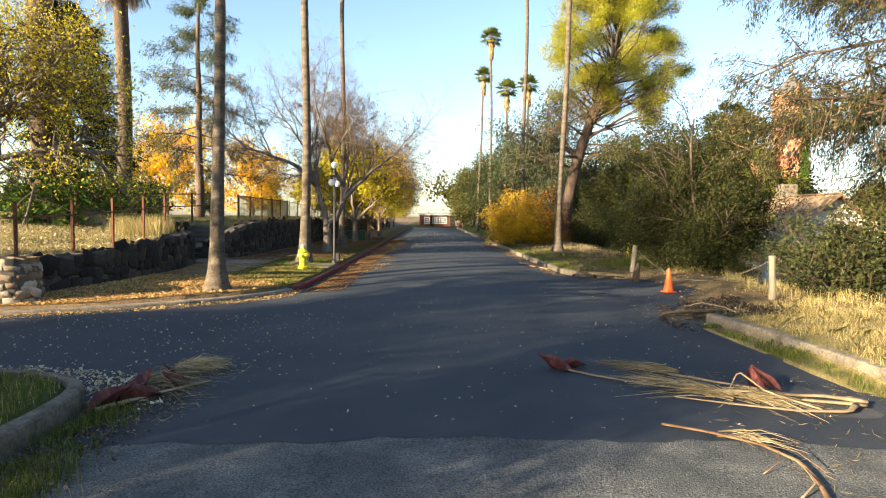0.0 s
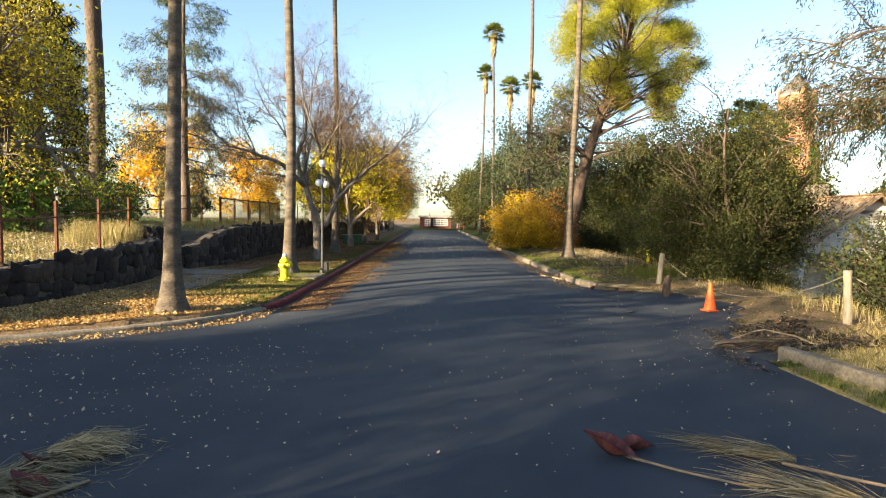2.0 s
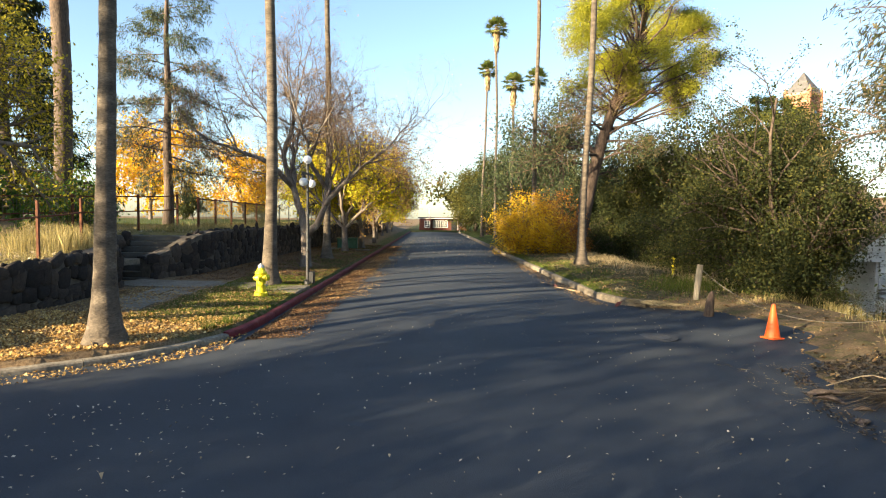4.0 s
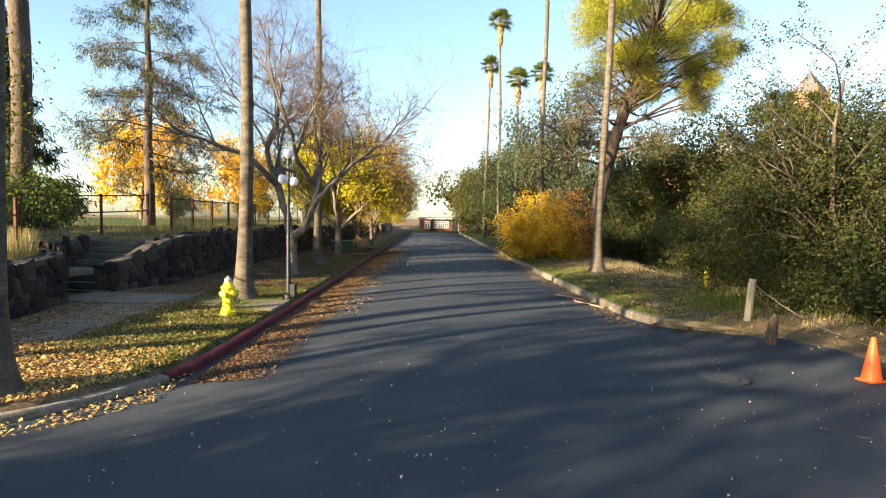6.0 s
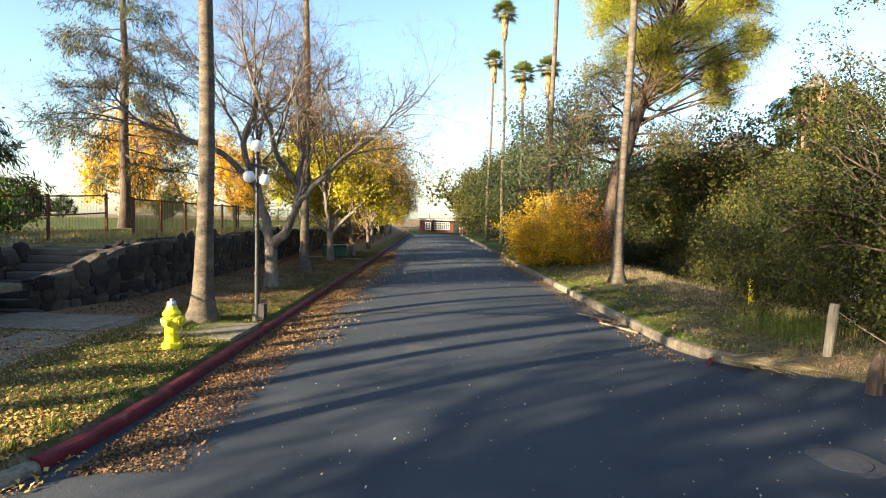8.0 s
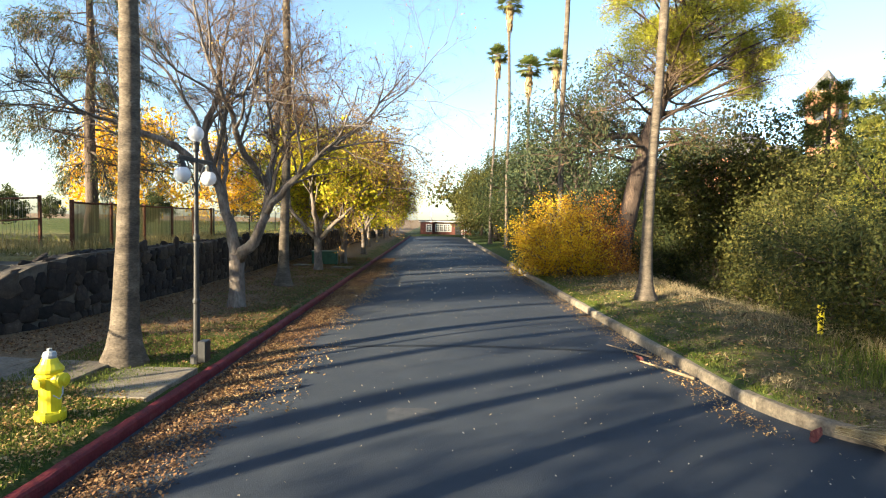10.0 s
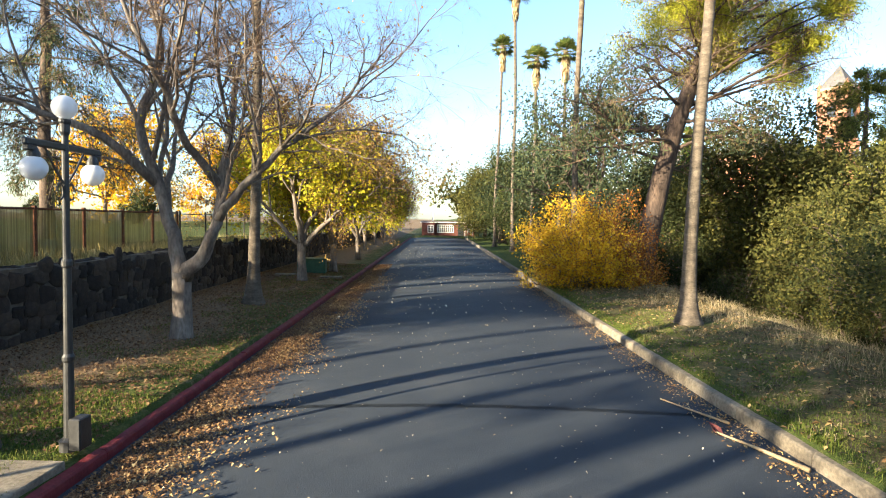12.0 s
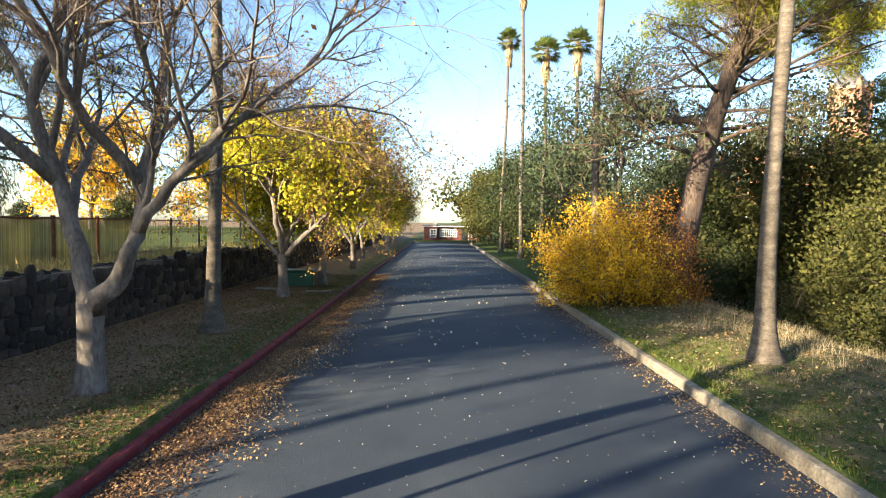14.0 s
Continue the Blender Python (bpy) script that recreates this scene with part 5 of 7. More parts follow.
def leaning_pine():
    """A big leaning pine: rounded yellow-green clumps of needles at the ends of crooked limbs, and a haze of dry twigs below."""
    rng = np.random.default_rng(91)
    P = dict(depth=3, segs=(1, 6, 5, 3), wob=(0, 0.12, 0.18, 0.22), up=(0, 0.02, -0.02, -0.05), taper=(1, 0.3, 0.3, 0.35), kids=(0, 7, 7, 0), start=(0, 0.3, 0.2, 0), angle=(0, 0.7, 0.8, 0),
             ratio=(0, 0.45, 0.42, 0), thin=(0, 0.45, 0.45, 0), shrink=0.3)
    out, tips = empty_levels(P), []
    line = [np.array(p, float) for p in ((-0.25, 0, -0.4), (-0.1, 0, 0.3), (0.25, 0, 2.2), (0.75, 0.1, 4.6), (1.3, 0.2, 6.6), (2.2, 0.3, 9.2), (3.2, 0.3, 11.8), (3.9, 0.2, 14.4), (4.3, 0, 17.4))]
    rad = [0.66, 0.54, 0.45, 0.4, 0.36, 0.3, 0.21, 0.13, 0.04]
    out[0].append((line, rad))
    zs = [p[2] for p in line]

    def on_trunk(z):
        i = min(int(np.searchsorted(zs, z)) - 1, len(line) - 2)
        return line[i] + (line[i + 1] - line[i]) * (z - zs[i]) / (zs[i + 1] - zs[i])

    green = []
    for j in range(60):
        z = 9.0 + 8.8 * (j + rng.uniform(0, 1)) / 60
        az = j * 2.4 + rng.normal(0, 0.3)
        r = (2.0 + 3.3 * math.sin(math.pi * min(1, (z - 8.6) / 9.6) ** 0.8)) * rng.uniform(0.15, 1.0)
        c = np.array([3.6 + r * math.cos(az) * 1.1, 0.2 + r * math.sin(az), z])
        root = on_trunk(max(7.0, z - rng.uniform(1.2, 3.0)))
        mid = root * 0.45 + c * 0.55 + np.array((0, 0, 0.3)) + rng.normal(0, 0.25, 3)
        out[1].append(([root, mid, c], [0.075, 0.05, 0.02]))
        for _ in range(5):
            grow(rng, mid * 0.3 + c * 0.7, unit(c - mid + rng.normal(0, 0.7, 3)), 1.5, 0.03, 2, P, out, [])
        size = rng.uniform(0.7, 1.25)
        k = int(3000 * size * size)
        for _ in range(3):
            o = c + rng.normal(0, 0.5, 3) * np.array((1, 1, 0.5)) * size
            v = rng.normal(0, 1, (k // 3, 3))
            v /= np.linalg.norm(v, axis=1)[:, None]
            v *= (rng.uniform(0.25, 1.0, (k // 3, 1)) ** 0.6) * (1 + 0.25 * np.sin(5 * v[:, :1] + 4 * v[:, 1:2])) * size * 0.8
            v[:, 2] *= 0.8
            green.append(o + v)
    # bare dead limbs all along the trunk
    for j in range(30):
        z = 4.6 + 8.6 * (j + rng.uniform(0, 1)) / 30
        az = j * 2.4 + 1.0 + rng.normal(0, 0.3)
        d = unit(np.array([math.cos(az), math.sin(az), rng.uniform(-0.1, 0.4)]))
        grow(rng, on_trunk(z), d, rng.uniform(2.4, 5.2), 0.1 * (1.2 - z / 20), 1, P, out, tips)
    # the dark crooked limb on the road side
    limb = [np.array(p, float) for p in ((1.1, 0.1, 5.8), (0.4, -0.1, 6.5), (-0.7, -0.3, 6.3), (-1.5, -0.4, 6.6), (-2.6, -0.5, 7.3))]
    out[1].append((limb, [0.18, 0.16, 0.13, 0.10, 0.05]))
    for q in limb[2:]:
        for _ in range(3):
            grow(rng, q, unit(np.array([-0.6, rng.normal(0, 0.6), rng.normal(0.3, 0.4)])), 2.0, 0.04, 2, P, out, tips)
    thick, thin = wood(rng, P, out, tips, 2, (12, 6, 4, 3))
    cp = np.concatenate(green)
    lf = leaves(rng, cp, int(len(cp) * 1.2), 0.1, 0.13, 0.22, -0.5)
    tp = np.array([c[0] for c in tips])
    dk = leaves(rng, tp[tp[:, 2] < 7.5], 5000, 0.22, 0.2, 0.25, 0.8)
    dry = leaves(rng, tp[(tp[:, 2] > 5.5) & (tp[:, 2] < 10.5)], 14000, 0.26, 0.2, 0.09, 0.9)
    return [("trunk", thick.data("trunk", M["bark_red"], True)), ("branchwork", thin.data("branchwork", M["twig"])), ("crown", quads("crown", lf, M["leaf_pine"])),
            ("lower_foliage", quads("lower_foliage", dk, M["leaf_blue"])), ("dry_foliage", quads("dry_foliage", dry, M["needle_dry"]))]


place_tree("leaning_pine", "big leaning pine with a sunlit yellow-green crown and reddish bark", (9.6, 40.6, height(9.6, 40.6)), 0, 1.0, leaning_pine())
place_tree("cedar_tree", "old cedar with drooping dark limbs and dry hanging twigs", (13.6, 14.3, height(13.6, 14.3)), 80, 1.0,
           conifer_parts(24, 15, 7.8, 74, 170000, "needle", 0.33, trunk=0.42, size=0.14, dead=0.1))
layered = conifer_parts(25, 10.5, 5.0, 46, 26000, "leaf_lime", 0.1, trunk=0.3, size=0.26, droop=0.1)
place_tree("cedar_tree", "layered cedar with flat sunlit sprays", (25.6, 50, height(25.6, 50)), 0, 1.2, layered)
place_tree("cedar_tree", "layered yellow-green cedar behind the oak", (21.5, 39, height(21.5, 39)), 130, 1.05, layered)
place_tree("cedar_tree", "smaller layered yellow-green cedar", (17.0, 33.5, height(17, 33.5)), 210, 0.68, layered)
slim = conifer_parts(26, 11, 1.3, 70, 9000, "leaf_green", 0.03, trunk=0.2, size=0.4, droop=-0.6)
for x, y, s in ((62, 96, 1.3), (58, 100, 1.1), (30, 84, 1.2)):
    place_tree("cypress_tree", "slim upright dark green cypress", (x, y, height(x, y)), 0, s, slim)

# trees farther off, then unseen ones added beside and behind the camera to shade the crossing
bare = kinds[2]
frng = np.random.default_rng(17)
for x, y, s in ((-30, 55, 0.3), (-42, 62, 0.4), (-24, 66, 0.3), (-48, 88, 0.35), (-18, 100, 0.6), (-13, 112, 1.0), (-14, 120, 0.8), (14, 118, 1.0), (-30, 112, 0.6), (-60, 70, 0.45), (-45, 42, 0.33),
                (-55, 50, 0.35), (-66, 95, 0.4), (34, 95, 0.9), (45, 80, 0.8), (40, 110, 1.0), (55, 68, 0.8), (50, 52, 0.7), (62, 80, 0.8), (16, 125, 1.2), (26, 120, 1.2), (-80, 120, 0.5), (-100, 90, 0.5),
                (-20, 135, 1.1), (-16, 150, 0.9), (15, 150, 1.0), (11, 255, 0.35), (75, 60, 0.8), (70, 45, 0.8)):
    place_tree("oak_tree", "distant broad green tree", (x, y, height(x, y)), frng.uniform(0, 360), s * frng.uniform(0.85, 1.1), (far_b, far_c, far_b)[int(frng.integers(3))])
for x, y, s in ((-10.5, 108, 0.7), (-11, 100, 0.9), (-12, 88, 0.9), (-14, 74, 0.9)):
    place_tree("street_tree", "autumn tree with bare twigs and yellow leaves", (x, y, height(x, y)), frng.uniform(0, 360), s, bare)
# added trees, all out of view, set by where their shade should fall
for x, y, s, k in ((-10.9, -1.6, 0.56, oak_d), (-13.6, 2.7, 0.58, oak_c), (-30, -13.2, 1.2, oak_b), (-18.5, 0.2, 1.0, tall_a), (-24, 2.5, 1.0, tall_b), (9, -14, 1.0, oak_b), (16, -2, 0.8, oak_b), (22, 8, 0.8, oak_c)):
    place_tree("oak_tree", "broad tree added out of view by the crossing", (x, y, height(x, y)), frng.uniform(0, 360), s, k)


# ---------------------------------------------------------------- street furniture
def hydrant(at, turn):
    h = thing("fire_hydrant", "bright yellow fire hydrant with a grey-blue cap on the grass", "fire hydrant", at, turn)
    part("barrel", Mesh().lathe((0, 0, 0), [(0.16, -0.05), (0.16, 0.04), (0.115, 0.06), (0.11, 0.44), (0.125, 0.46), (0.125, 0.49), (0.145, 0.51), (0.145, 0.54), (0.10, 0.6), (0.075, 0.66)], 18),
         M["hydrant_yellow"], h, smooth=False)
    part("cap", Mesh().lathe((0, 0, 0.66), [(0.07, 0), (0.075, 0.03), (0.06, 0.07), (0.025, 0.08), (0.025, 0.11)], 14), M["hydrant_cap"], h, "grey-blue domed cap")
    side = pose(0, 0, 0, 0, 90, 0)
    o = part("outlet", Mesh().lathe((0, 0, 0.42), [(0.075, 0.08), (0.075, 0.15), (0.085, 0.155), (0.085, 0.2), (0.04, 0.21), (0.035, 0.235)], 14, side), M["hydrant_yellow"], h)
    back = pose(0, 0, 0, 0, -90, 0)
    part("outlet", Mesh().lathe((0, 0, 0.40), [(0.05, 0.08), (0.05, 0.14), (0.058, 0.145), (0.058, 0.175), (0.025, 0.18), (0.022, 0.2)], 12, back), M["hydrant_yellow"], h)
    front = pose(0, 0, 0, 90, 0, 0)
    part("outlet", Mesh().lathe((0, 0, 0.40), [(0.05, 0.08), (0.05, 0.14), (0.058, 0.145), (0.058, 0.175), (0.025, 0.18)], 12, front), M["hydrant_yellow"], h)
    part("chain", Mesh().tube([(0.2, -0.02, 0.36), (0.21, -0.03, 0.28), (0.19, -0.05, 0.22), (0.13, -0.08, 0.26)], [0.008] * 4, 5), M["hydrant_cap"], h)
    for j in range(6):
        a = j * math.pi / 3
        part("bolt", Mesh().lathe((0.14 * math.cos(a), 0.14 * math.sin(a), 0.04), [(0.016, 0), (0.016, 0.025), (0.006, 0.03)], 6), M["hydrant_yellow"], h)
    return h


hydrant((-3.65, 19.35, 0.13), -15)


def lamp(at, turn):
    t = thing("street_lamp", "black iron street lamp with three white globes at the kerb", "street lamp", at, turn)
    part("pole", Mesh().lathe((0, 0, 0), [(0.10, -0.05), (0.10, 0.06), (0.055, 0.1), (0.05, 0.9), (0.062, 0.92), (0.062, 0.96), (0.045, 0.99), (0.04, 1.9), (0.055, 1.92), (0.055, 1.97), (0.038, 2.0),
                                          (0.034, 3.28), (0.05, 3.32), (0.05, 3.40), (0.06, 3.42), (0.06, 3.45)], 14), M["black_iron"], t, smooth=False)
    part("service_box", Mesh().box((-0.02, -0.13, 0.15), (0.2, 0.13, 0.34), chamfer=0.012), M["black_iron"], t)
    part("crossarm", Mesh().box((0, 0, 3.16), (1.16, 0.055, 0.07), chamfer=0.012).box((0.5, 0, 3.1), (0.12, 0.07, 0.06), chamfer=0.012).box((-0.5, 0, 3.1), (0.12, 0.07, 0.06), chamfer=0.012), M["black_iron"], t)
    part("top_globe", Mesh().lathe((0, 0, 3.575), [(0.05, -0.115)] + [(0.122 * math.cos(a), 0.122 * math.sin(a)) for a in np.linspace(-1.15, 1.5, 12)], 20), M["globe"], t, "white glass globe", True)
    for s in (-1, 1):
        part("bracket", Mesh().tube([(s * 0.03, 0, 2.78), (s * 0.16, 0, 2.93), (s * 0.3, 0, 3.13)], [0.012] * 3, 5), M["black_iron"], t)
        ring = [(s * (0.085 + 0.05 * math.cos(a)), 0, 2.70 + 0.085 * math.sin(a)) for a in np.linspace(0, 5.6, 12)]
        part("scroll", Mesh().tube(ring, [0.011] * 12, 5), M["black_iron"], t)
        part("fitter", Mesh().lathe((s * 0.45, 0, 3.02), [(0.03, 0.1), (0.06, 0.03), (0.06, -0.01)], 12), M["black_iron"], t)
        part("globe", Mesh().lathe((s * 0.45, 0, 2.91), [(0.122 * math.cos(a), 0.122 * math.sin(a)) for a in np.linspace(-1.5, 1.2, 12)], 20), M["globe"], t, "white glass globe", True)
    return t


lamp((-3.05, 22.0, 0.14), 87)


def traffic_cone(at):
    c = thing("traffic_cone", "plain orange plastic traffic cone on the drive edge", "traffic cone", at)
    part("cone", Mesh().lathe((0, 0, 0.03), [(0.135, 0), (0.13, 0.015), (0.032, 0.58), (0.026, 0.60), (0.016, 0.60)], 20), M["cone_orange"], c, smooth=False)
    part("base", Mesh().box((0, 0, 0.014), (0.29, 0.29, 0.028), 0.3, chamfer=0.012), M["cone_orange"], c)


traffic_cone((6.78, 15.25, float(max(height(6.78, 15.25), side_z(np.array(6.78), np.array(15.25))))))


def post(at, tall, r, tilt, label, name="fence_post"):
    rng = np.random.default_rng(int(abs(at[0] * 100)))
    p = thing(name, label, "post", at, 0)
    zs = np.linspace(-0.25, tall, 6)
    part("shaft", Mesh().tube(np.c_[tilt[0] * zs, tilt[1] * zs, zs], r * (1 + rng.normal(0, 0.04, 6)), 10), M["post_wood"], p, smooth=False)
    return p


def surface(x, y):
    """Top of whatever lies there: ground or asphalt."""
    return max(height(x, y), float(side_z(np.array(float(x)), np.array(float(y)))) if x < 9 and y < 24 else -9)


z1, z2 = surface(7.25, 19.4), surface(7.95, 12.55)
post((7.25, 19.4, z1), 0.88, 0.075, (0.1, 0), "grey weathered round wooden post, leaning, by the verge")
post((7.95, 12.55, z2), 0.95, 0.07, (-0.04, 0.0), "grey weathered round wooden post beside the drive")
stump = thing("wooden_stump", "short split brown wooden stump at the asphalt edge", "post", (6.8, 17.75, surface(6.8, 17.75)))
part("shaft", Mesh().tube([(0, 0, -0.1), (0, 0, 0.1), (0.02, 0, 0.32), (0.05, 0, 0.5), (0.06, 0.01, 0.56)], [0.12, 0.105, 0.09, 0.06, 0.015], 9), M["bark_red"], stump)
marker = thing("marker_post", "short bright yellow utility marker in the grass", "marker", (9.0, 25.0, height(9.0, 25.0)))
part("pipe", Mesh().lathe((0, 0, 0), [(0.06, -0.2), (0.06, 0.56), (0.085, 0.57), (0.085, 0.62), (0.05, 0.68), (0.03, 0.7)], 14), M["hydrant_yellow"], marker)
part("collar", Mesh().lathe((0, 0, 0), [(0.08, 0.3), (0.085, 0.32), (0.085, 0.36), (0.08, 0.38)], 14), M["hydrant_yellow"], marker)


def sag(a, b, drop, n=14):
    a, b = np.array(a, float), np.array(b, float)
    u = np.linspace(0, 1, n)[:, None]
    p = a + (b - a) * u
    p[:, 2] -= 4 * drop * (u * (1 - u))[:, 0]
    return p


solo("rope", Mesh().tube(sag((7.33, 19.4, z1 + 0.8), (7.93, 12.6, z2 + 0.86), 0.74, 24), [0.008] * 24, 6), M["rope"], "sagging grey rope slung between two posts", "rope")
solo("rope", Mesh().tube(sag((7.95, 12.55, z2 + 0.86), (11.5, 14.6, height(11.5, 14.6) + 0.5), 0.3), [0.008] * 14, 6), M["rope"], "sagging grey rope running into the scrub", "rope")

cover = thing("manhole_cover", "round grey iron manhole cover set in asphalt", "manhole cover", (4.71, 15.5, float(side_z(np.array(4.71), np.array(15.5)))))
part("lid", Mesh().lathe((0, 0, 0), [(0.30, -0.02), (0.30, 0.010), (0.28, 0.014)], 28), M["iron_cover"], cover)
part("ring", Mesh().lathe((0, 0, 0), [(0.42, -0.03), (0.42, 0.006), (0.40, 0.008), (0.31, 0.008), (0.31, -0.02)], 28), M["patch_grey"], cover)


def flat_patch(name, label, x, y, sx, sy, seed, material):
    rng = np.random.default_rng(seed)
    a = np.linspace(0, 2 * math.pi, 22, endpoint=False)
    r = 1 + rng.normal(0, 0.06, 22)
    sq = np.clip(1 / np.maximum(np.abs(np.cos(a)), np.abs(np.sin(a))), 1, 1.25)
    px, py = x + sx * 0.5 * r * sq * np.cos(a), y + sy * 0.5 * r * sq * np.sin(a)
    mid = [(x, y, float(side_z(np.array(x), np.array(y))) + 0.006)]
    rim = np.c_[px, py, side_z(px, py) + 0.004]
    inner = np.c_[x + (px - x) * 0.5, y + (py - y) * 0.5, side_z(x + (px - x) * 0.5, y + (py - y) * 0.5) + 0.006]
    f = [(1 + i, 1 + (i + 1) % 22, 23 + (i + 1) % 22, 23 + i) for i in range(22)] + [(23 + i, 23 + (i + 1) % 22, 0) for i in range(22)]
    return solo(name, Mesh().add(np.r_[mid, rim, inner], f), material, label, "road patch", "structure")


flat_patch("patch_small", "small worn grey patch in the asphalt", 0.45, 19.9, 0.6, 0.5, 1, M["patch_grey"])
flat_patch("patch_edge", "pale grey patch at the road edge", 4.65, 6.2, 1.0, 1.1, 2, M["patch_grey"])

box_ob = thing("utility_box", "low green metal utility box under the street trees", "utility box", (-4.75, 42.3, height(-4.75, 42.3)), 5)
part("body", Mesh().box((0, 0, 0.3), (1.25, 0.75, 0.6), chamfer=0.03), M["green_metal"], box_ob)
part("lid", Mesh().box((0, 0, 0.63), (1.32, 0.82, 0.07), chamfer=0.02), M["green_metal"], box_ob)
solo("concrete_slab", Mesh().box((-3.6, 40.6, height(-3.6, 40.6) + 0.02), (0.9, 0.4, 0.1), 0.1, chamfer=0.015), M["concrete"], "small pale concrete slab flush in the grass", "slab")
solo("concrete_slab", Mesh().box((-5.5, 40.6, height(-5.5, 40.6) + 0.02), (0.8, 0.45, 0.1), -0.2, chamfer=0.015), M["concrete"], "small pale concrete slab flush in the grass", "slab")


# ---------------------------------------------------------------- fences on the lawn
def fence_run(name, label, pts, tall, material, rails, r=0.03, mesh_gap=0.0, mesh_mat=None, mesh_top=1.0, square=True):
    """Posts at the given places with rails between them and, where asked, a screen of thin uprights."""
    f = thing(name, label, "fence")
    base = [(x, y, height(x, y)) for x, y in pts]
    for x, y, z in base:
        if square:
            part("post", Mesh().box((x, y, z + tall / 2 - 0.1), (2 * r, 2 * r, tall + 0.2), chamfer=0.006), material, f)
        else:
            part("post", Mesh().tube([(x, y, z - 0.2), (x, y, z + tall)], [r, r], 8), material, f)
    for (x0, y0, za), (x1, y1, zb) in zip(base[:-1], base[1:]):
        for u in rails:
            part("rail", Mesh().tube([(x0, y0, za + u * tall), ((x0 + x1) / 2, (y0 + y1) / 2, (za + zb) / 2 + u * tall - 0.01), (x1, y1, zb + u * tall)], [r * 0.7] * 3, 6), material, f)
    if mesh_gap:
        v = []
        for (x0, y0, za), (x1, y1, zb) in zip(base[:-1], base[1:]):
            L = math.hypot(x1 - x0, y1 - y0)
            n = int(L / mesh_gap)
            dx, dy = (x1 - x0) / L, (y1 - y0) / L
            w = 0.010 if mesh_gap < 0.08 else (0.002 if mesh_mat is M["wire"] else 0.006)
            for k in range(n):
                u = (k + 0.5) / n
                x, y, z = x0 + (x1 - x0) * u, y0 + (y1 - y0) * u, za + (zb - za) * u
                top = tall * mesh_top * (1 + 0.015 * math.sin(k * 2.1 + x0))
                for off in (-0.008, 0.008):
                    ox, oy = -dy * off, dx * off
                    v.append([(x - dx * w + ox, y - dy * w + oy, z), (x + dx * w + ox, y + dy * w + oy, z), (x + dx * w + ox, y + dy * w + oy, z + top), (x - dx * w + ox, y - dy * w + oy, z + top)])
        tagged(part("screen", quads("screen", np.array(v), mesh_mat), None, f), kind="stuff")
    return f


fence_run("post_fence", "rusty iron post and rail fence behind the wall", [(-12.0, 12.6), (-9.9, 12.7), (-8.5, 13.0), (-8.05, 14.3), (-7.95, 15.9), (-8.05, 17.8), (-8.4, 20.0)], 1.3, M["rust"], (0.72,), 0.03,
          0.11, M["wire"], 0.75)
fence_run("brace_fence", "sagging rusty fence panel with wire mesh", [(-12.2, 21.5), (-10.9, 23.8), (-9.9, 26.0), (-9.2, 27.6)], 1.3, M["rust"], (0.55, 0.95), 0.035, 0.09, M["wire"], 0.93)
fence_run("reed_fence", "tan reed screen fence with wooden posts above the wall", [(-8.4, 27.6), (-8.4, 29.4), (-8.35, 31.2), (-8.3, 33.0), (-8.3, 34.8), (-8.3, 36.6)], 1.25, M["rust"], (0.95,), 0.04, 0.045, M["reed"], 0.96)
fence_run("iron_fence", "black iron fence with thin posts along the lawn", [(-8.2, 36.6 + 2.3 * i) for i in range(18)], 1.25, M["black_iron"], (0.15, 0.92), 0.025, 0.16, M["black_iron"], 0.93)
rock = thing("boulder", "grey lichened boulder on the lawn", "boulder", (-12.3, 22.4, height(-12.3, 22.4)))
rr = np.random.default_rng(8)
part("rock", Mesh().lathe((0, 0, 0), [(0.5, -0.2), (0.62, 0.1), (0.55, 0.4), (0.35, 0.62), (0.12, 0.68)], 9, pose(0, 0, 0, 6, -9, 0)), M["stone_pale"], rock)


# ---------------------------------------------------------------- buildings
def small_window(parent, name, x, y, z, w, h, cols, rows, facing=-1, axis="y"):
    """A framed window in relief on a wall; its frame, bars and panes are parts."""
    win = new(name)
    win.parent = parent
    win.matrix_local = pose(x, y, z, 0, 0, 0 if axis == "y" else -90)
    b = 0.1
    part("frame", Mesh().box((0, -0.03, h / 2), (w, 0.08, b)).box((0, -0.03, -h / 2), (w + 0.1, 0.14, b)).box((-w / 2, -0.03, 0), (b, 0.08, h)).box((w / 2, -0.03, 0), (b, 0.08, h)), M["white_paint"], win)
    part("pane", Mesh().box((0, 0.0, 0), (w - 0.02, 0.02, h - 0.02)), M["window_dark"], win)
    for i in range(1, cols):
        part("bar", Mesh().box((-w / 2 + w * i / cols, -0.025, 0), (0.07, 0.04, h)), M["white_paint"], win)
    for i in range(1, rows):
        part("bar", Mesh().box((0, -0.025, -h / 2 + h * i / rows), (w, 0.035, 0.07)), M["white_paint"], win)
    return win


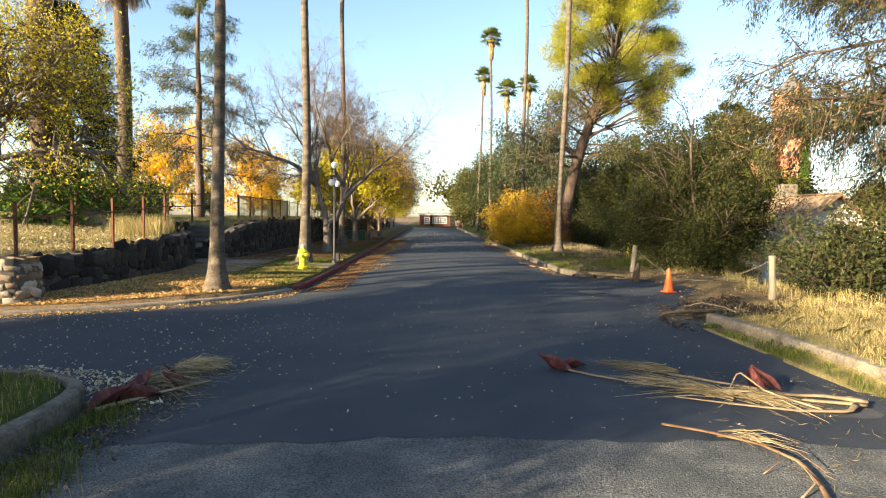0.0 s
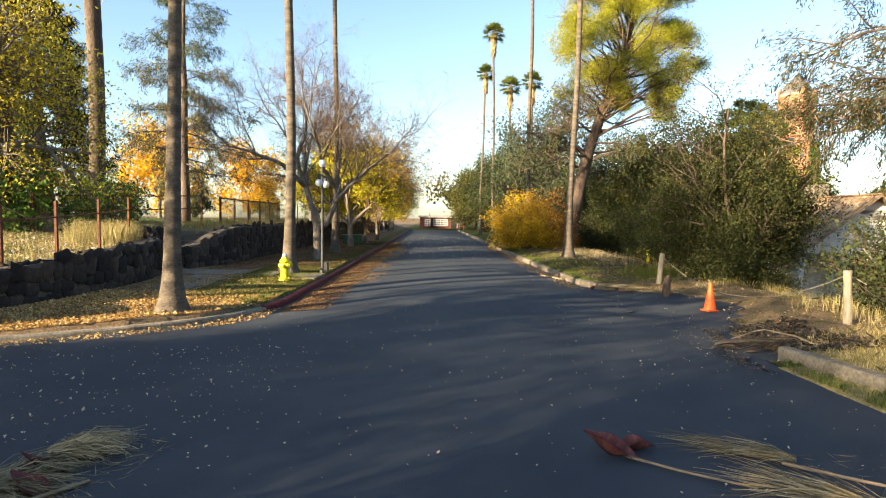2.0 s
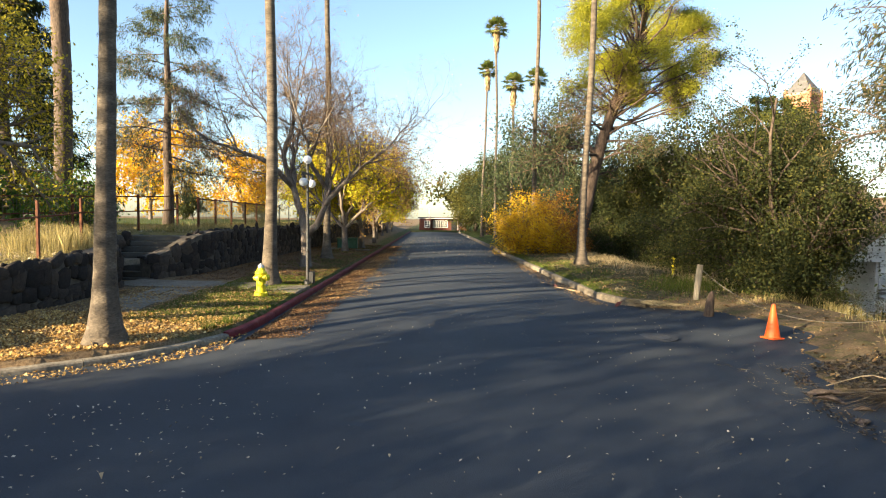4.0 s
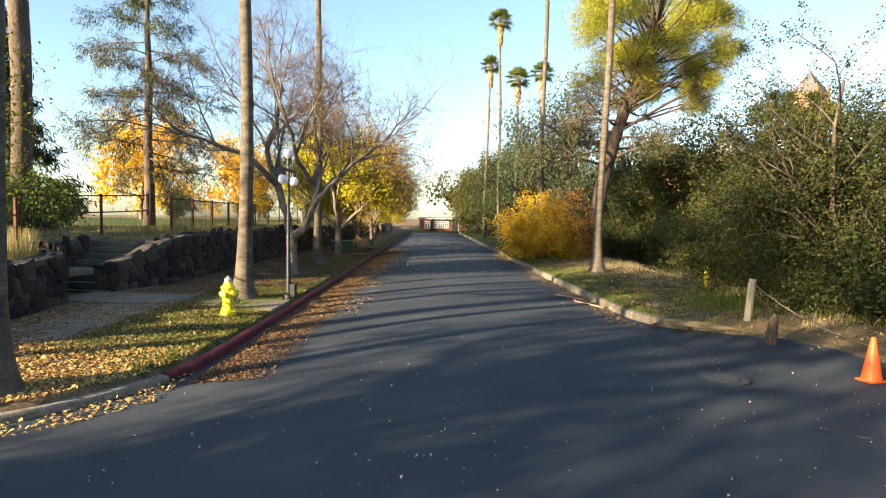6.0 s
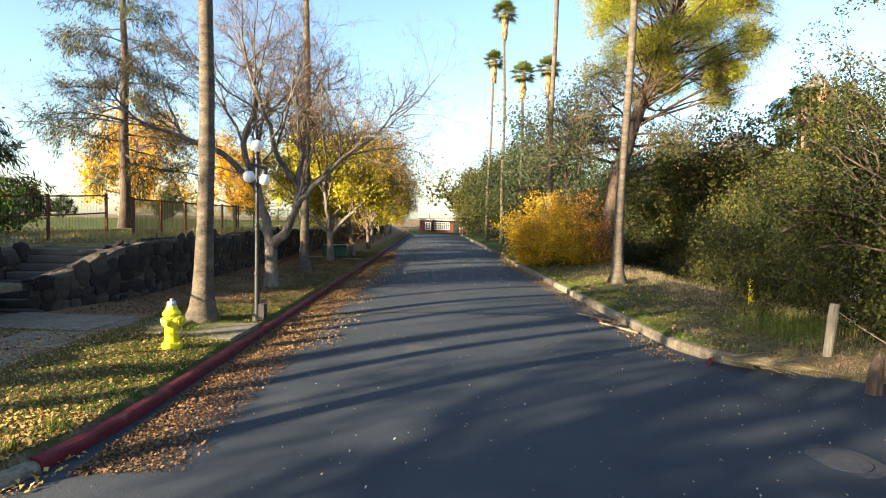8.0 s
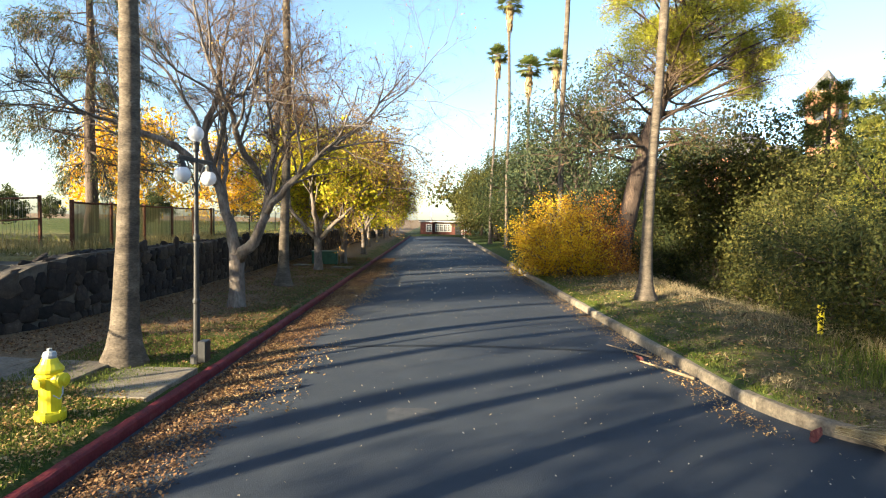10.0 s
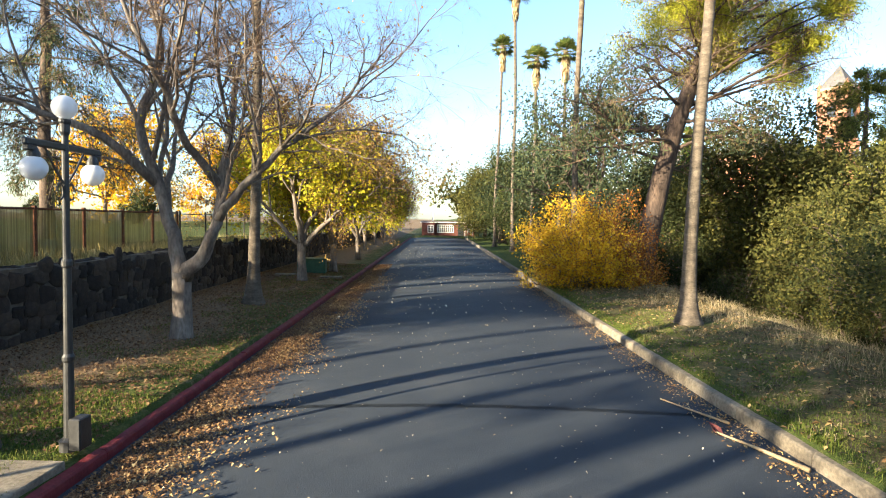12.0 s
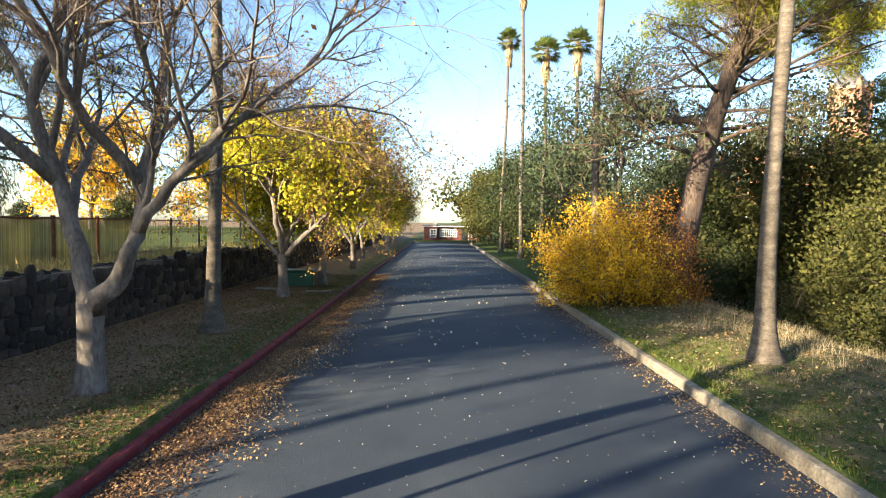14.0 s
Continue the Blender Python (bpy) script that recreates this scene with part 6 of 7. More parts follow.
def gate_house():
    g = thing("gate_house", "low red brick building with white windows and a flat dark roof", "house", (0, 105, 0))
    part("wall", Mesh().box((2.6, 3.0, 1.05), (8.0, 6.0, 2.3)), M["brick_red"], g)
    part("roof", Mesh().box((2.6, 2.8, 2.28), (8.5, 6.9, 0.16), chamfer=0.02), M["roof_dark"], g)
    part("fascia", Mesh().box((2.6, -0.68, 2.16), (8.5, 0.05, 0.12)), M["white_paint"], g, "white painted fascia board")
    part("bay", Mesh().box((-0.4, -0.3, 1.05), (1.9, 0.6, 2.3)), M["brick_red"], g)
    small_window(g, "window", -0.05, -0.62, 1.15, 0.85, 1.1, 2, 3)
    for i in range(4):
        small_window(g, "window", 1.25 + 0.62 * i, -0.01, 1.2, 0.58, 1.1, 2, 3)
    part("door", Mesh().box((4.5, -0.01, 0.95), (0.9, 0.06, 2.0), chamfer=0.01), M["window_dark"], g, "dark door under the eaves")
    part("porch_post", Mesh().box((5.1, -0.6, 1.1), (0.1, 0.1, 2.2)), M["white_paint"], g)
    part("chimney", Mesh().box((0.25, 1.0, 3.0), (0.28, 0.28, 1.6)).box((0.25, 1.0, 3.8), (0.36, 0.36, 0.1)), M["white_paint"], g, "white flue pipe on the roof")
    s = thing("notice_board", "white painted notice stand by the road end", "sign", (5.5, 98.0, height(5.5, 98)))
    part("panel", Mesh().box((0, 0, 1.45), (0.85, 0.12, 1.3), chamfer=0.02), M["white_paint"], s)
    for dx in (-0.35, 0.35):
        part("leg", Mesh().box((dx, 0, 0.4), (0.09, 0.09, 0.9)), M["white_paint"], s)


gate_house()


def cabin():
    zb = -2.4
    c = thing("cabin", "old white clapboard cabin with a sunlit wood-shingle roof", "house")
    x0, x1, y0, y1, ez, rz = 15.6, 22.0, 26.2, 31.0, 0.6, 3.0
    xm = (x0 + x1) / 2
    part("wall", Mesh().box(((x0 + 1.5 + x1) / 2, (y0 + y1) / 2, (zb + ez) / 2), (x1 - x0 - 1.7, y1 - y0 - 0.3, ez - zb)), M["white_paint"], c)
    for y in (y0 + 0.15, y1 - 0.15):
        part("gable", Mesh().add([(x0 + 0.1, y, ez), (x1 - 0.1, y, ez), (xm, y, rz - 0.1), (x0 + 0.1, y + 0.12, ez), (x1 - 0.1, y + 0.12, ez), (xm, y + 0.12, rz - 0.1)],
                  [(0, 1, 2), (5, 4, 3), (0, 3, 4, 1), (1, 4, 5, 2), (2, 5, 3, 0)]), M["white_paint"], c)
    # clapboards on the near gable and front
    for i in range(30):
        z = zb + 0.2 * i
        half = (x1 - x0) / 2 - 0.1 if z < ez else ((x1 - x0) / 2 - 0.1) * (rz - 0.1 - z) / (rz - 0.1 - ez)
        if half < 0.15:
            break
        lo = xm - half if z >= ez else x0 + 1.7
        part("clapboard", Mesh().box(((lo + xm + half) / 2, y0 + 0.10, z + 0.1), (xm + half - lo, 0.05, 0.19), m=pose(0, 0, 0, -6)), M["peeling_paint"], c)
    part("post", Mesh().box((x0 + 0.3, y0 + 0.2, (zb + ez) / 2), (0.2, 0.2, ez - zb)), M["white_paint"], c)
    part("post", Mesh().box((x0 + 0.3, y1 - 0.4, (zb + ez) / 2), (0.2, 0.2, ez - zb)), M["white_paint"], c)
    part("eave_board", Mesh().box((x0 - 0.12, (y0 + y1) / 2, ez - 0.04), (0.06, y1 - y0 + 0.6, 0.16)), M["white_paint"], c)
    part("post", Mesh().box((x0 + 0.3, (y0 + y1) / 2, (zb + ez) / 2), (0.16, 0.16, ez - zb)), M["white_paint"], c)
    part("porch_floor", Mesh().box((x0 + 0.8, (y0 + y1) / 2, zb + 0.5), (1.7, y1 - y0 - 0.3, 0.12)), M["post_wood"], c)
    small_window(c, "window", x0 + 2.5, y0 + 0.04, -0.4, 0.8, 1.1, 2, 2)
    for s in (-1, 1):
        slope = math.atan2(rz - ez, (x1 - x0) / 2)
        L = math.hypot(rz - ez, (x1 - x0) / 2) + 0.35
        deck = new("roof")
        deck.parent = c
        part("deck", Mesh().box((0, 0, 0), (L, y1 - y0 + 0.7, 0.06)), M["shingle"], deck)
        deck.matrix_local = pose(xm + s * (L / 2 - 0.02) * math.cos(slope), (y0 + y1) / 2, rz - (L / 2 - 0.02) * math.sin(slope), 0, math.degrees(slope) * s, 0)
        if s < 0:
            srng = np.random.default_rng(4)
            sh = Mesh()
            for row in range(18):
                u = -L / 2 + (row + 0.5) * L / 18
                q = -(y1 - y0 + 0.7) / 2
                while q < (y1 - y0 + 0.7) / 2:
                    w = srng.uniform(0.12, 0.26)
                    sh.box((u, q + w / 2, 0.045 + 0.01 * srng.normal()), (L / 18 * 1.25, w - 0.012, 0.02), m=pose(0, 0, 0, 0, -4, 0))
                    q += w
            tagged(part("shingles", sh, M["shingle"], deck), kind="stuff")
    part("ridge_cap", Mesh().box((xm, (y0 + y1) / 2, rz + 0.06), (0.3, y1 - y0 + 0.7, 0.08), chamfer=0.02), M["shingle"], c)
    part("chimney", Mesh().box((xm - 0.1, y1 - 1.2, rz + 0.1), (0.8, 0.65, 1.1), chamfer=0.03), M["concrete"], c, "pale plastered chimney")


cabin()


def castle():
    """A far brick tower with a pyramid roof and the gabled wings below it."""
    k = thing("brick_castle", "far red brick castle with a square tower and slate roofs", "castle", (100.5, 163, 0), 31.5)
    part("tower", Mesh().box((0, 0, 21), (6.4, 6.4, 31), chamfer=0.15), M["castle_brick"], k)
    for z, s, h in ((36.3, 7.0, 0.7), (27.2, 6.8, 0.5), (34.2, 6.7, 0.3)):
        part("cornice", Mesh().box((0, 0, z), (s, s, h), chamfer=0.1), M["castle_trim"], k)
    for sx in (-1, 1):
        for sy in (-1, 1):
            part("pinnacle", Mesh().lathe((sx * 3.1, sy * 3.1, 30), [(0.55, 0), (0.55, 7.4), (0.3, 7.6), (0.02, 8.6)], 8), M["castle_brick"], k)
    part("spire", Mesh().add([(-3.4, -3.4, 36.6), (3.4, -3.4, 36.6), (3.4, 3.4, 36.6), (-3.4, 3.4, 36.6), (0, 0, 42.6)], [(3, 2, 1, 0), (0, 1, 4), (1, 2, 4), (2, 3, 4), (3, 0, 4)]), M["slate"], k, "grey slate pyramid roof")
    for ax in (0, 1):
        for z, h in ((30.6, 2.6), (23.5, 2.2)):
            c = (-3.18, 0, z) if ax == 0 else (0, -3.18, z)
            s = (0.25, 2.0, h) if ax == 0 else (1.4, 0.25, h)
            part("window", Mesh().box(c, s, chamfer=0.05), M["window_dark"], k, "dark arched tower opening")
    part("turret", Mesh().lathe((-3.6, -4.2, 6), [(2.4, 0), (2.4, 15.5), (2.7, 15.8), (2.7, 16.6), (2.5, 16.7), (0.1, 20.5)], 12), M["castle_brick"], k)
    for j in range(8):
        a = j * math.pi / 4 + 0.2
        part("window", Mesh().box((-3.6 + 2.35 * math.cos(a), -4.2 + 2.35 * math.sin(a), 19.6), (0.9, 0.9, 1.5), a), M["window_dark"], k)
    for x, y, w, d, ez, rz in ((-14, 12, 16, 12, 19.5, 26.5), (-3, 9, 12, 16, 18, 24), (-26, 22, 14, 12, 17.5, 23.5)):
        part("wing", Mesh().box((x, y, 6 + (ez - 6) / 2), (w, d, ez - 6), chamfer=0.1), M["castle_brick"], k)
        part("wing_roof", Mesh().add([(x - w / 2 - 0.5, y - d / 2 - 0.5, ez), (x + w / 2 + 0.5, y - d / 2 - 0.5, ez), (x + w / 2 + 0.5, y + d / 2 + 0.5, ez), (x - w / 2 - 0.5, y + d / 2 + 0.5, ez),
                                      (x - w / 4, y, rz), (x + w / 4, y, rz)], [(3, 2, 1, 0), (0, 1, 5, 4), (1, 2, 5), (2, 3, 4, 5), (3, 0, 4)]), M["slate"], k, "grey slate hipped roof")
        for i in range(4):
            part("window", Mesh().box((x - w / 2 + w * (i + 0.5) / 4, y - d / 2 - 0.02, ez - 2.6), (1.2, 0.25, 2.4), chamfer=0.04), M["window_dark"], k)
            part("window", Mesh().box((x - w / 2 - 0.02, y - d / 2 + d * (i + 0.5) / 4, ez - 2.6), (0.25, 1.2, 2.4), chamfer=0.04), M["window_dark"], k)
        part("gable", Mesh().box((x, y - d / 2 - 0.1, ez + 0.6), (3.4, 0.5, 3.2), chamfer=0.05), M["castle_brick"], k)


castle()


# ---------------------------------------------------------------- fallen palm litter
def bract(at, turn, s, tip=0.25):
    """A boat-shaped palm sheath, curled up at one end."""
    v, f = [], []
    for i in range(9):
        u = i / 8
        w = math.sin(math.pi * (0.06 + 0.9 * u) ** 0.8) * (0.27 + 0.03 * math.sin(u * 17))
        for j in range(5):
            q = (j - 2) / 2
            v.append((u - 0.5, w * q * (1 - 0.2 * abs(q)), 0.02 + 0.26 * abs(q) ** 1.4 * math.sin(math.pi * u) + tip * max(0, u - 0.45) ** 1.5 * 2.6 + 0.02 * math.sin(9 * u + 3 * q)))
    k = len(v)
    v += [(x, y, z - 0.012) for x, y, z in v]
    for i in range(8):
        for j in range(4):
            a = i * 5 + j
            f.append((a, a + 5, a + 6, a + 1))
            f.append((k + a + 1, k + a + 6, k + a + 5, k + a))
    ob = solo("palm_sheath", Mesh().add(v, f), M["sheath"], "curled red-brown fallen palm sheath on the asphalt", "palm debris", smooth=True)
    s *= 0.72
    ob.matrix_world = pose(*at, 0, 0, turn) @ Matrix.Diagonal((s, s, s, 1))
    return ob


def straw_bunch(name, label, p0, p1, width, count, seed, lift=0.07, material="strand"):
    """A fallen flower stalk: hundreds of thin dry strands fanning from one end."""
    rng = np.random.default_rng(seed)
    p0, p1 = np.array(p0, float), np.array(p1, float)
    d = p1 - p0
    L = np.linalg.norm(d)
    d /= L
    s = np.array([-d[1], d[0], 0])
    v = []
    for _ in range(count):
        a = rng.uniform(-0.05, 0.4) ** 2 * 2.2
        b = a + rng.uniform(0.25, 0.75)
        o0, o1 = rng.normal(0, 0.25) * width, rng.normal(0, 0.8) * width
        h0, h1 = rng.uniform(0.005, lift, 2)
        q0, q2 = p0 + d * L * a + s * o0 * 0.6 + (0, 0, h0), p0 + d * L * b + s * (o0 + o1) + (0, 0, h1 * 0.6)
        q1 = (q0 + q2) / 2 + s * rng.normal(0, 0.1) * width + (0, 0, lift * rng.uniform(0.1, 0.7))
        w = s * 0.0024 + np.array((0, 0, rng.uniform(-0.003, 0.003)))
        v.append([q0 - w, q0 + w, q1 + w, q1 - w])
        v.append([q1 - w, q1 + w, q2 + w * 0.5, q2 - w * 0.5])
    return tagged(new(name, quads(name, np.array(v), M[material])), label, "palm debris", kind="stuff")


def zr(x, y):
    return float(side_z(np.array(float(x)), np.array(float(y))))


def stick(name, label, pts, r0, r1, material="dry_stalk", squash=1.0):
    p = [(x, y, zr(x, y) + z) for x, y, z in pts]
    q = np.array(p)
    u = np.linspace(0, len(q) - 1, len(q) * 3)
    q = np.stack([np.interp(u, np.arange(len(q)), q[:, a]) for a in range(3)], 1)
    return solo(name, Mesh().tube(q, np.linspace(r0, r1, len(q)), 7, True, squash), M[material], label, "palm debris", smooth=True)


bract((2.05, 7.1, zr(2, 7.1)), 150, 0.62, 0.35)
bract((2.3, 7.2, zr(2.3, 7.2)), 10, 0.5, 0.05)
stick("palm_stalk", "thin dry palm stalk lying on the road", [(2.15, 7.0, 0.03), (2.5, 6.75, 0.02), (2.95, 6.5, 0.02)], 0.012, 0.008)
straw_bunch("straw_bunch", "dry straw-coloured palm flower strands on asphalt", (3.55, 7.0, zr(3.5, 7)), (2.45, 7.5, zr(2.4, 7.4)), 0.2, 130, 1)
straw_bunch("straw_bunch", "dry straw-coloured palm flower strands on asphalt", (3.75, 6.1, zr(3.7, 6.1)), (2.55, 6.85, zr(2.5, 6.8)), 0.3, 190, 2)
stick("palm_stalk", "thin dry palm stalk lying on the road", [(3.4, 6.95, 0.03), (3.8, 6.7, 0.03), (4.2, 6.45, 0.04)], 0.014, 0.012)
bract((4.25, 6.6, zr(4.25, 6.6)), 70, 0.62, 0.45)
bract((4.35, 6.55, zr(4.3, 6.5) + 0.04), 110, 0.5, 0.5)
stick("palm_frond_stem", "long pale palm frond stem on the asphalt", [(3.1, 6.05, 0.02), (3.6, 5.85, 0.03), (4.2, 5.72, 0.03), (4.75, 5.75, 0.04), (5.0, 6.0, 0.05)], 0.012, 0.035, squash=0.5)
stick("palm_frond_stem", "split pale palm stem piece beside the kerb", [(4.35, 6.28, 0.03), (4.8, 6.22, 0.06), (5.2, 6.12, 0.05)], 0.02, 0.05, squash=0.5)
stick("palm_frond_stem", "split pale palm stem piece beside the kerb", [(4.5, 6.12, 0.03), (5.1, 6.0, 0.05)], 0.025, 0.04, squash=0.5)
stick("palm_stalk", "upright bent dry palm strand", [(3.85, 6.4, 0.02), (3.92, 6.35, 0.25), (4.1, 6.1, 0.1), (4.5, 5.8, 0.03)], 0.008, 0.012)
straw_bunch("straw_bunch", "tangled dry palm fibres by a fallen sheath", (3.7, 6.25, zr(3.7, 6.2)), (4.6, 5.9, zr(4.5, 5.9)), 0.3, 260, 3)
stick("long_stick", "long bent tan palm stem on old asphalt", [(2.62, 5.2, 0.02), (2.95, 5.0, 0.03), (3.25, 4.72, 0.04), (3.38, 4.4, 0.03), (3.3, 4.05, 0.02), (3.15, 3.7, 0.02)], 0.02, 0.022, "stick_brown", 0.5)
stick("palm_stalk", "split fibre peeling off a long palm stem", [(3.2, 4.78, 0.04), (3.42, 4.5, 0.07), (3.46, 4.2, 0.03)], 0.004, 0.008, "stick_brown", 0.4)
stick("palm_stalk", "split fibre peeling off a long palm stem", [(3.3, 4.55, 0.04), (3.15, 4.3, 0.06), (2.98, 4.2, 0.01)], 0.004, 0.006, "stick_brown", 0.4)
stick("palm_stalk", "split fibre peeling off a long palm stem", [(3.35, 4.3, 0.03), (3.2, 3.95, 0.06), (3.0, 3.8, 0.01)], 0.005, 0.009, "dry_stalk", 0.4)
straw_bunch("straw_bunch", "dry palm fibres beside a long stem", (3.0, 4.95, zr(3, 4.9)), (3.7, 4.6, zr(3.6, 4.6)), 0.15, 40, 4)
# by the corner island
straw_bunch("straw_pile", "sunlit pile of dry palm straw by the island kerb", (-2.6, 7.2, zr(-2.6, 7.2)), (-1.95, 7.5, zr(-1.9, 7.5)), 0.22, 520, 5, 0.13, "dry_fibre")
bract((-2.5, 6.75, zr(-2.5, 6.7) + 0.01), 115, 0.5, 0.3)
bract((-2.72, 5.95, zr(-2.7, 5.9) + 0.02), 60, 0.7, 0.3)
bract((-2.55, 6.1, zr(-2.5, 6.1)), 20, 0.75, 0.1)
bract((-2.3, 6.55, zr(-2.3, 6.5)), 160, 0.55, 0.4)
bract((-2.62, 6.35, zr(-2.6, 6.3) + 0.02), 80, 0.6, 0.5)
bract((-2.45, 6.95, zr(-2.45, 6.9)), 200, 0.45, 0.6)
straw_bunch("straw_bunch", "matted dry palm fibres among fallen sheaths", (-2.75, 6.6, zr(-2.7, 6.6)), (-2.0, 6.9, zr(-2.0, 6.9)), 0.4, 420, 9, 0.12)
stick("palm_frond_stem", "broken palm stem by the island kerb", [(-2.75, 5.75, 0.05), (-2.35, 6.25, 0.05), (-2.0, 6.75, 0.02)], 0.05, 0.02, squash=0.4)
# at the drive mouth
drng = np.random.default_rng(77)
for i in range(9):
    x, y = 5.15 + drng.uniform(0, 1.3), 10.9 + drng.uniform(0, 1.3)
    ob = bract((x, y, max(height(x, y), zr(x, y))), drng.uniform(-60, 60), drng.uniform(0.3, 0.75), drng.uniform(0.0, 0.15))
    ob.scale.z *= 0.5
    ob.data.materials[0] = M["old_sheath"]
    tagged(ob, "weathered grey-brown palm sheath fragment on the drive edge", "palm debris")
# straw in the dark leaf_mould colour, which imitates a tree's shade on it
straw_bunch("straw_bunch", "matted palm fibres at the drive mouth, coloured dark for tree shade", (6.4, 11.6, height(6.4, 11.6)), (5.2, 11.5, zr(5.2, 11.5)), 0.35, 200, 12, 0.06, "leaf_mould")
stick("palm_frond_stem", "bent pale palm stem arching over the debris", [(5.7, 12.2, 0.05), (6.1, 12.0, 0.24), (6.4, 11.5, 0.2), (6.5, 11.1, 0.12)], 0.01, 0.025, squash=0.6)


def twigs(name, label, n, xr, yr, seed, length=0.16):
    """Loose dry strands and bark crumbs lying all ways."""
    rng = np.random.default_rng(seed)
    v = []
    for _ in range(n):
        x, y, t, L = rng.uniform(*xr), rng.uniform(*yr), rng.uniform(0, 6.28), length * rng.uniform(0.3, 1.4)
        z = zr(x, y) + 0.006
        d, s = np.array([math.cos(t), math.sin(t), 0]) * L / 2, np.array([-math.sin(t), math.cos(t), 0.3]) * rng.uniform(0.002, 0.006)
        m = np.array([x, y, z])
        v.append([m - d, m + s + d * 0.1, m + d + (0, 0, rng.uniform(0, 0.02)), m - s])
    return tagged(new(name, quads(name, np.array(v), M["strand"])), label, "palm debris", kind="stuff")


twigs("dry_twigs", "loose dry palm strands scattered on the asphalt", 420, (3.2, 5.7), (3.6, 7.4), 21)
twigs("dry_twigs", "dry strands and bark crumbs by the island kerb", 320, (-2.8, -1.7), (5.4, 7.6), 22, 0.2)
twigs("dry_twigs", "bark crumbs at the drive mouth", 300, (4.8, 6.4), (10.5, 13.6), 23, 0.14)
# at the right kerb
bract((5.35, 19.55, zr(5.3, 19.5)), 40, 0.4, 0.4)
straw_bunch("straw_bunch", "dry palm frond strands at the asphalt edge", (5.5, 19.45, 0.0), (6.8, 18.4, 0.0), 0.3, 260, 6)
bract((4.5, 23.25, zr(4.5, 23.2)), 100, 0.35, 0.35)
stick("palm_stalk", "pale dry palm stem in the gutter", [(4.48, 23.2, 0.03), (4.75, 22.7, 0.03), (5.0, 22.1, 0.04)], 0.012, 0.03)
stick("palm_stalk", "pale dry palm stem along the kerb", [(4.3, 24.6, 0.02), (4.6, 24.0, 0.03), (4.85, 23.6, 0.03)], 0.01, 0.02)


# ---------------------------------------------------------------- grass and fallen leaves
def blades(name, label, n, xr, yr, h, material, seed, width=0.0035, clump=0.0, lean=0.35, keep=None, gutter=False):
    rng = np.random.default_rng(seed)
    x, y = rng.uniform(*xr, n), rng.uniform(*yr, n)
    if clump:
        k = max(3, int(n * 0.012))
        cx, cy = rng.uniform(*xr, k), rng.uniform(*yr, k)
        j = rng.integers(0, k, n)
        x, y = cx[j] + rng.normal(0, clump, n), cy[j] + rng.normal(0, clump, n)
    ok = (signed(ROAD, x, y) > 0.22) ^ gutter
    if keep is not None:
        ok &= keep(x, y)
    x, y = x[ok], y[ok]
    n = len(x)
    z = (side_z(x, y) if gutter else land_z(x, y)) - 0.01
    hh = h * rng.uniform(0.45, 1.3, n)
    a = rng.uniform(0, 6.283, n)
    b = rng.uniform(0, 6.283, n)
    l = np.abs(rng.normal(0, lean, n)) * hh
    w = width * rng.uniform(0.7, 1.4, n)
    c = np.stack([x, y, z], 1)
    s = np.stack([np.cos(a) * w, np.sin(a) * w, np.zeros(n)], 1)
    tip = c + np.stack([np.cos(b) * l, np.sin(b) * l, hh], 1)
    mid = c + np.stack([np.cos(b) * l * 0.35, np.sin(b) * l * 0.35, hh * 0.6], 1)
    v = np.stack([c - s, c + s, mid + s * 0.7, tip, mid - s * 0.7], 1)
    return tagged(new(name, quads(name, v, M[material], 5)), label, "grass", kind="stuff")


lawn = lambda x, y: signed(HILL, x, y) < -0.35
flatland = lambda x, y: signed(HILL, x, y) > 0.4
patchy = lambda x, y: wobble(x, y, 1.9) + 0.6 * wobble(x + 3, y, 4.7) > -0.25
blades("grass", "short green verge grass", 34000, (-5.2, -2.95), (15.5, 24), 0.06, "grass", 1, keep=flatland)
blades("grass", "thin patchy grass under the street trees", 46000, (-5.6, -2.95), (24, 48), 0.05, "grass", 21, keep=lambda x, y: flatland(x, y) & patchy(x, y))
blades("grass", "short green and straw grass by the right kerb", 60000, (5.2, 7.6), (19.5, 42), 0.05, "grass", 2, keep=lambda x, y: patchy(x, y) & (x < 6.9 + 0.8 * wobble(x, y, 0.9)))
blades("dry_grass", "patchy dry grass on the right verge", 7000, (5.6, 10.5), (18.5, 42), 0.08, "strand", 3, clump=0.22, lean=0.7)
blades("dry_grass", "tall dry grass tufts below the trees", 12000, (7.8, 12.5), (22, 42), 0.26, "strand", 4, clump=0.3, width=0.0022, lean=0.6)
blades("dry_grass", "tall dry grass along the drive", 2600, (8.3, 11.5), (12.2, 22), 0.26, "straw", 5, clump=0.22, width=0.003)
blades("green_weeds", "fresh green weeds by the rope posts", 3600, (7.0, 9.4), (19.6, 24), 0.2, "grass", 6, clump=0.25, width=0.004)
blades("grass", "green and straw grass on the corner island", 34000, (-9, -3.0), (-2, 6.6), 0.10, "grass", 7, width=0.003)
blades("dry_grass", "straw-coloured grass on the corner island", 22000, (-9, -3.0), (-2, 6.6), 0.11, "straw", 8, width=0.003, clump=0.3)
blades("dry_grass", "sunlit dry grass behind the near kerb", 50000, (6.15, 15), (-2, 12.4), 0.12, "straw", 9, width=0.003, lean=0.8, clump=0.16)
blades("grass", "green fringe of grass along the near kerb", 9000, (5.4, 6.0), (-1, 11.4), 0.09, "grass", 10, width=0.0035, clump=0.1)
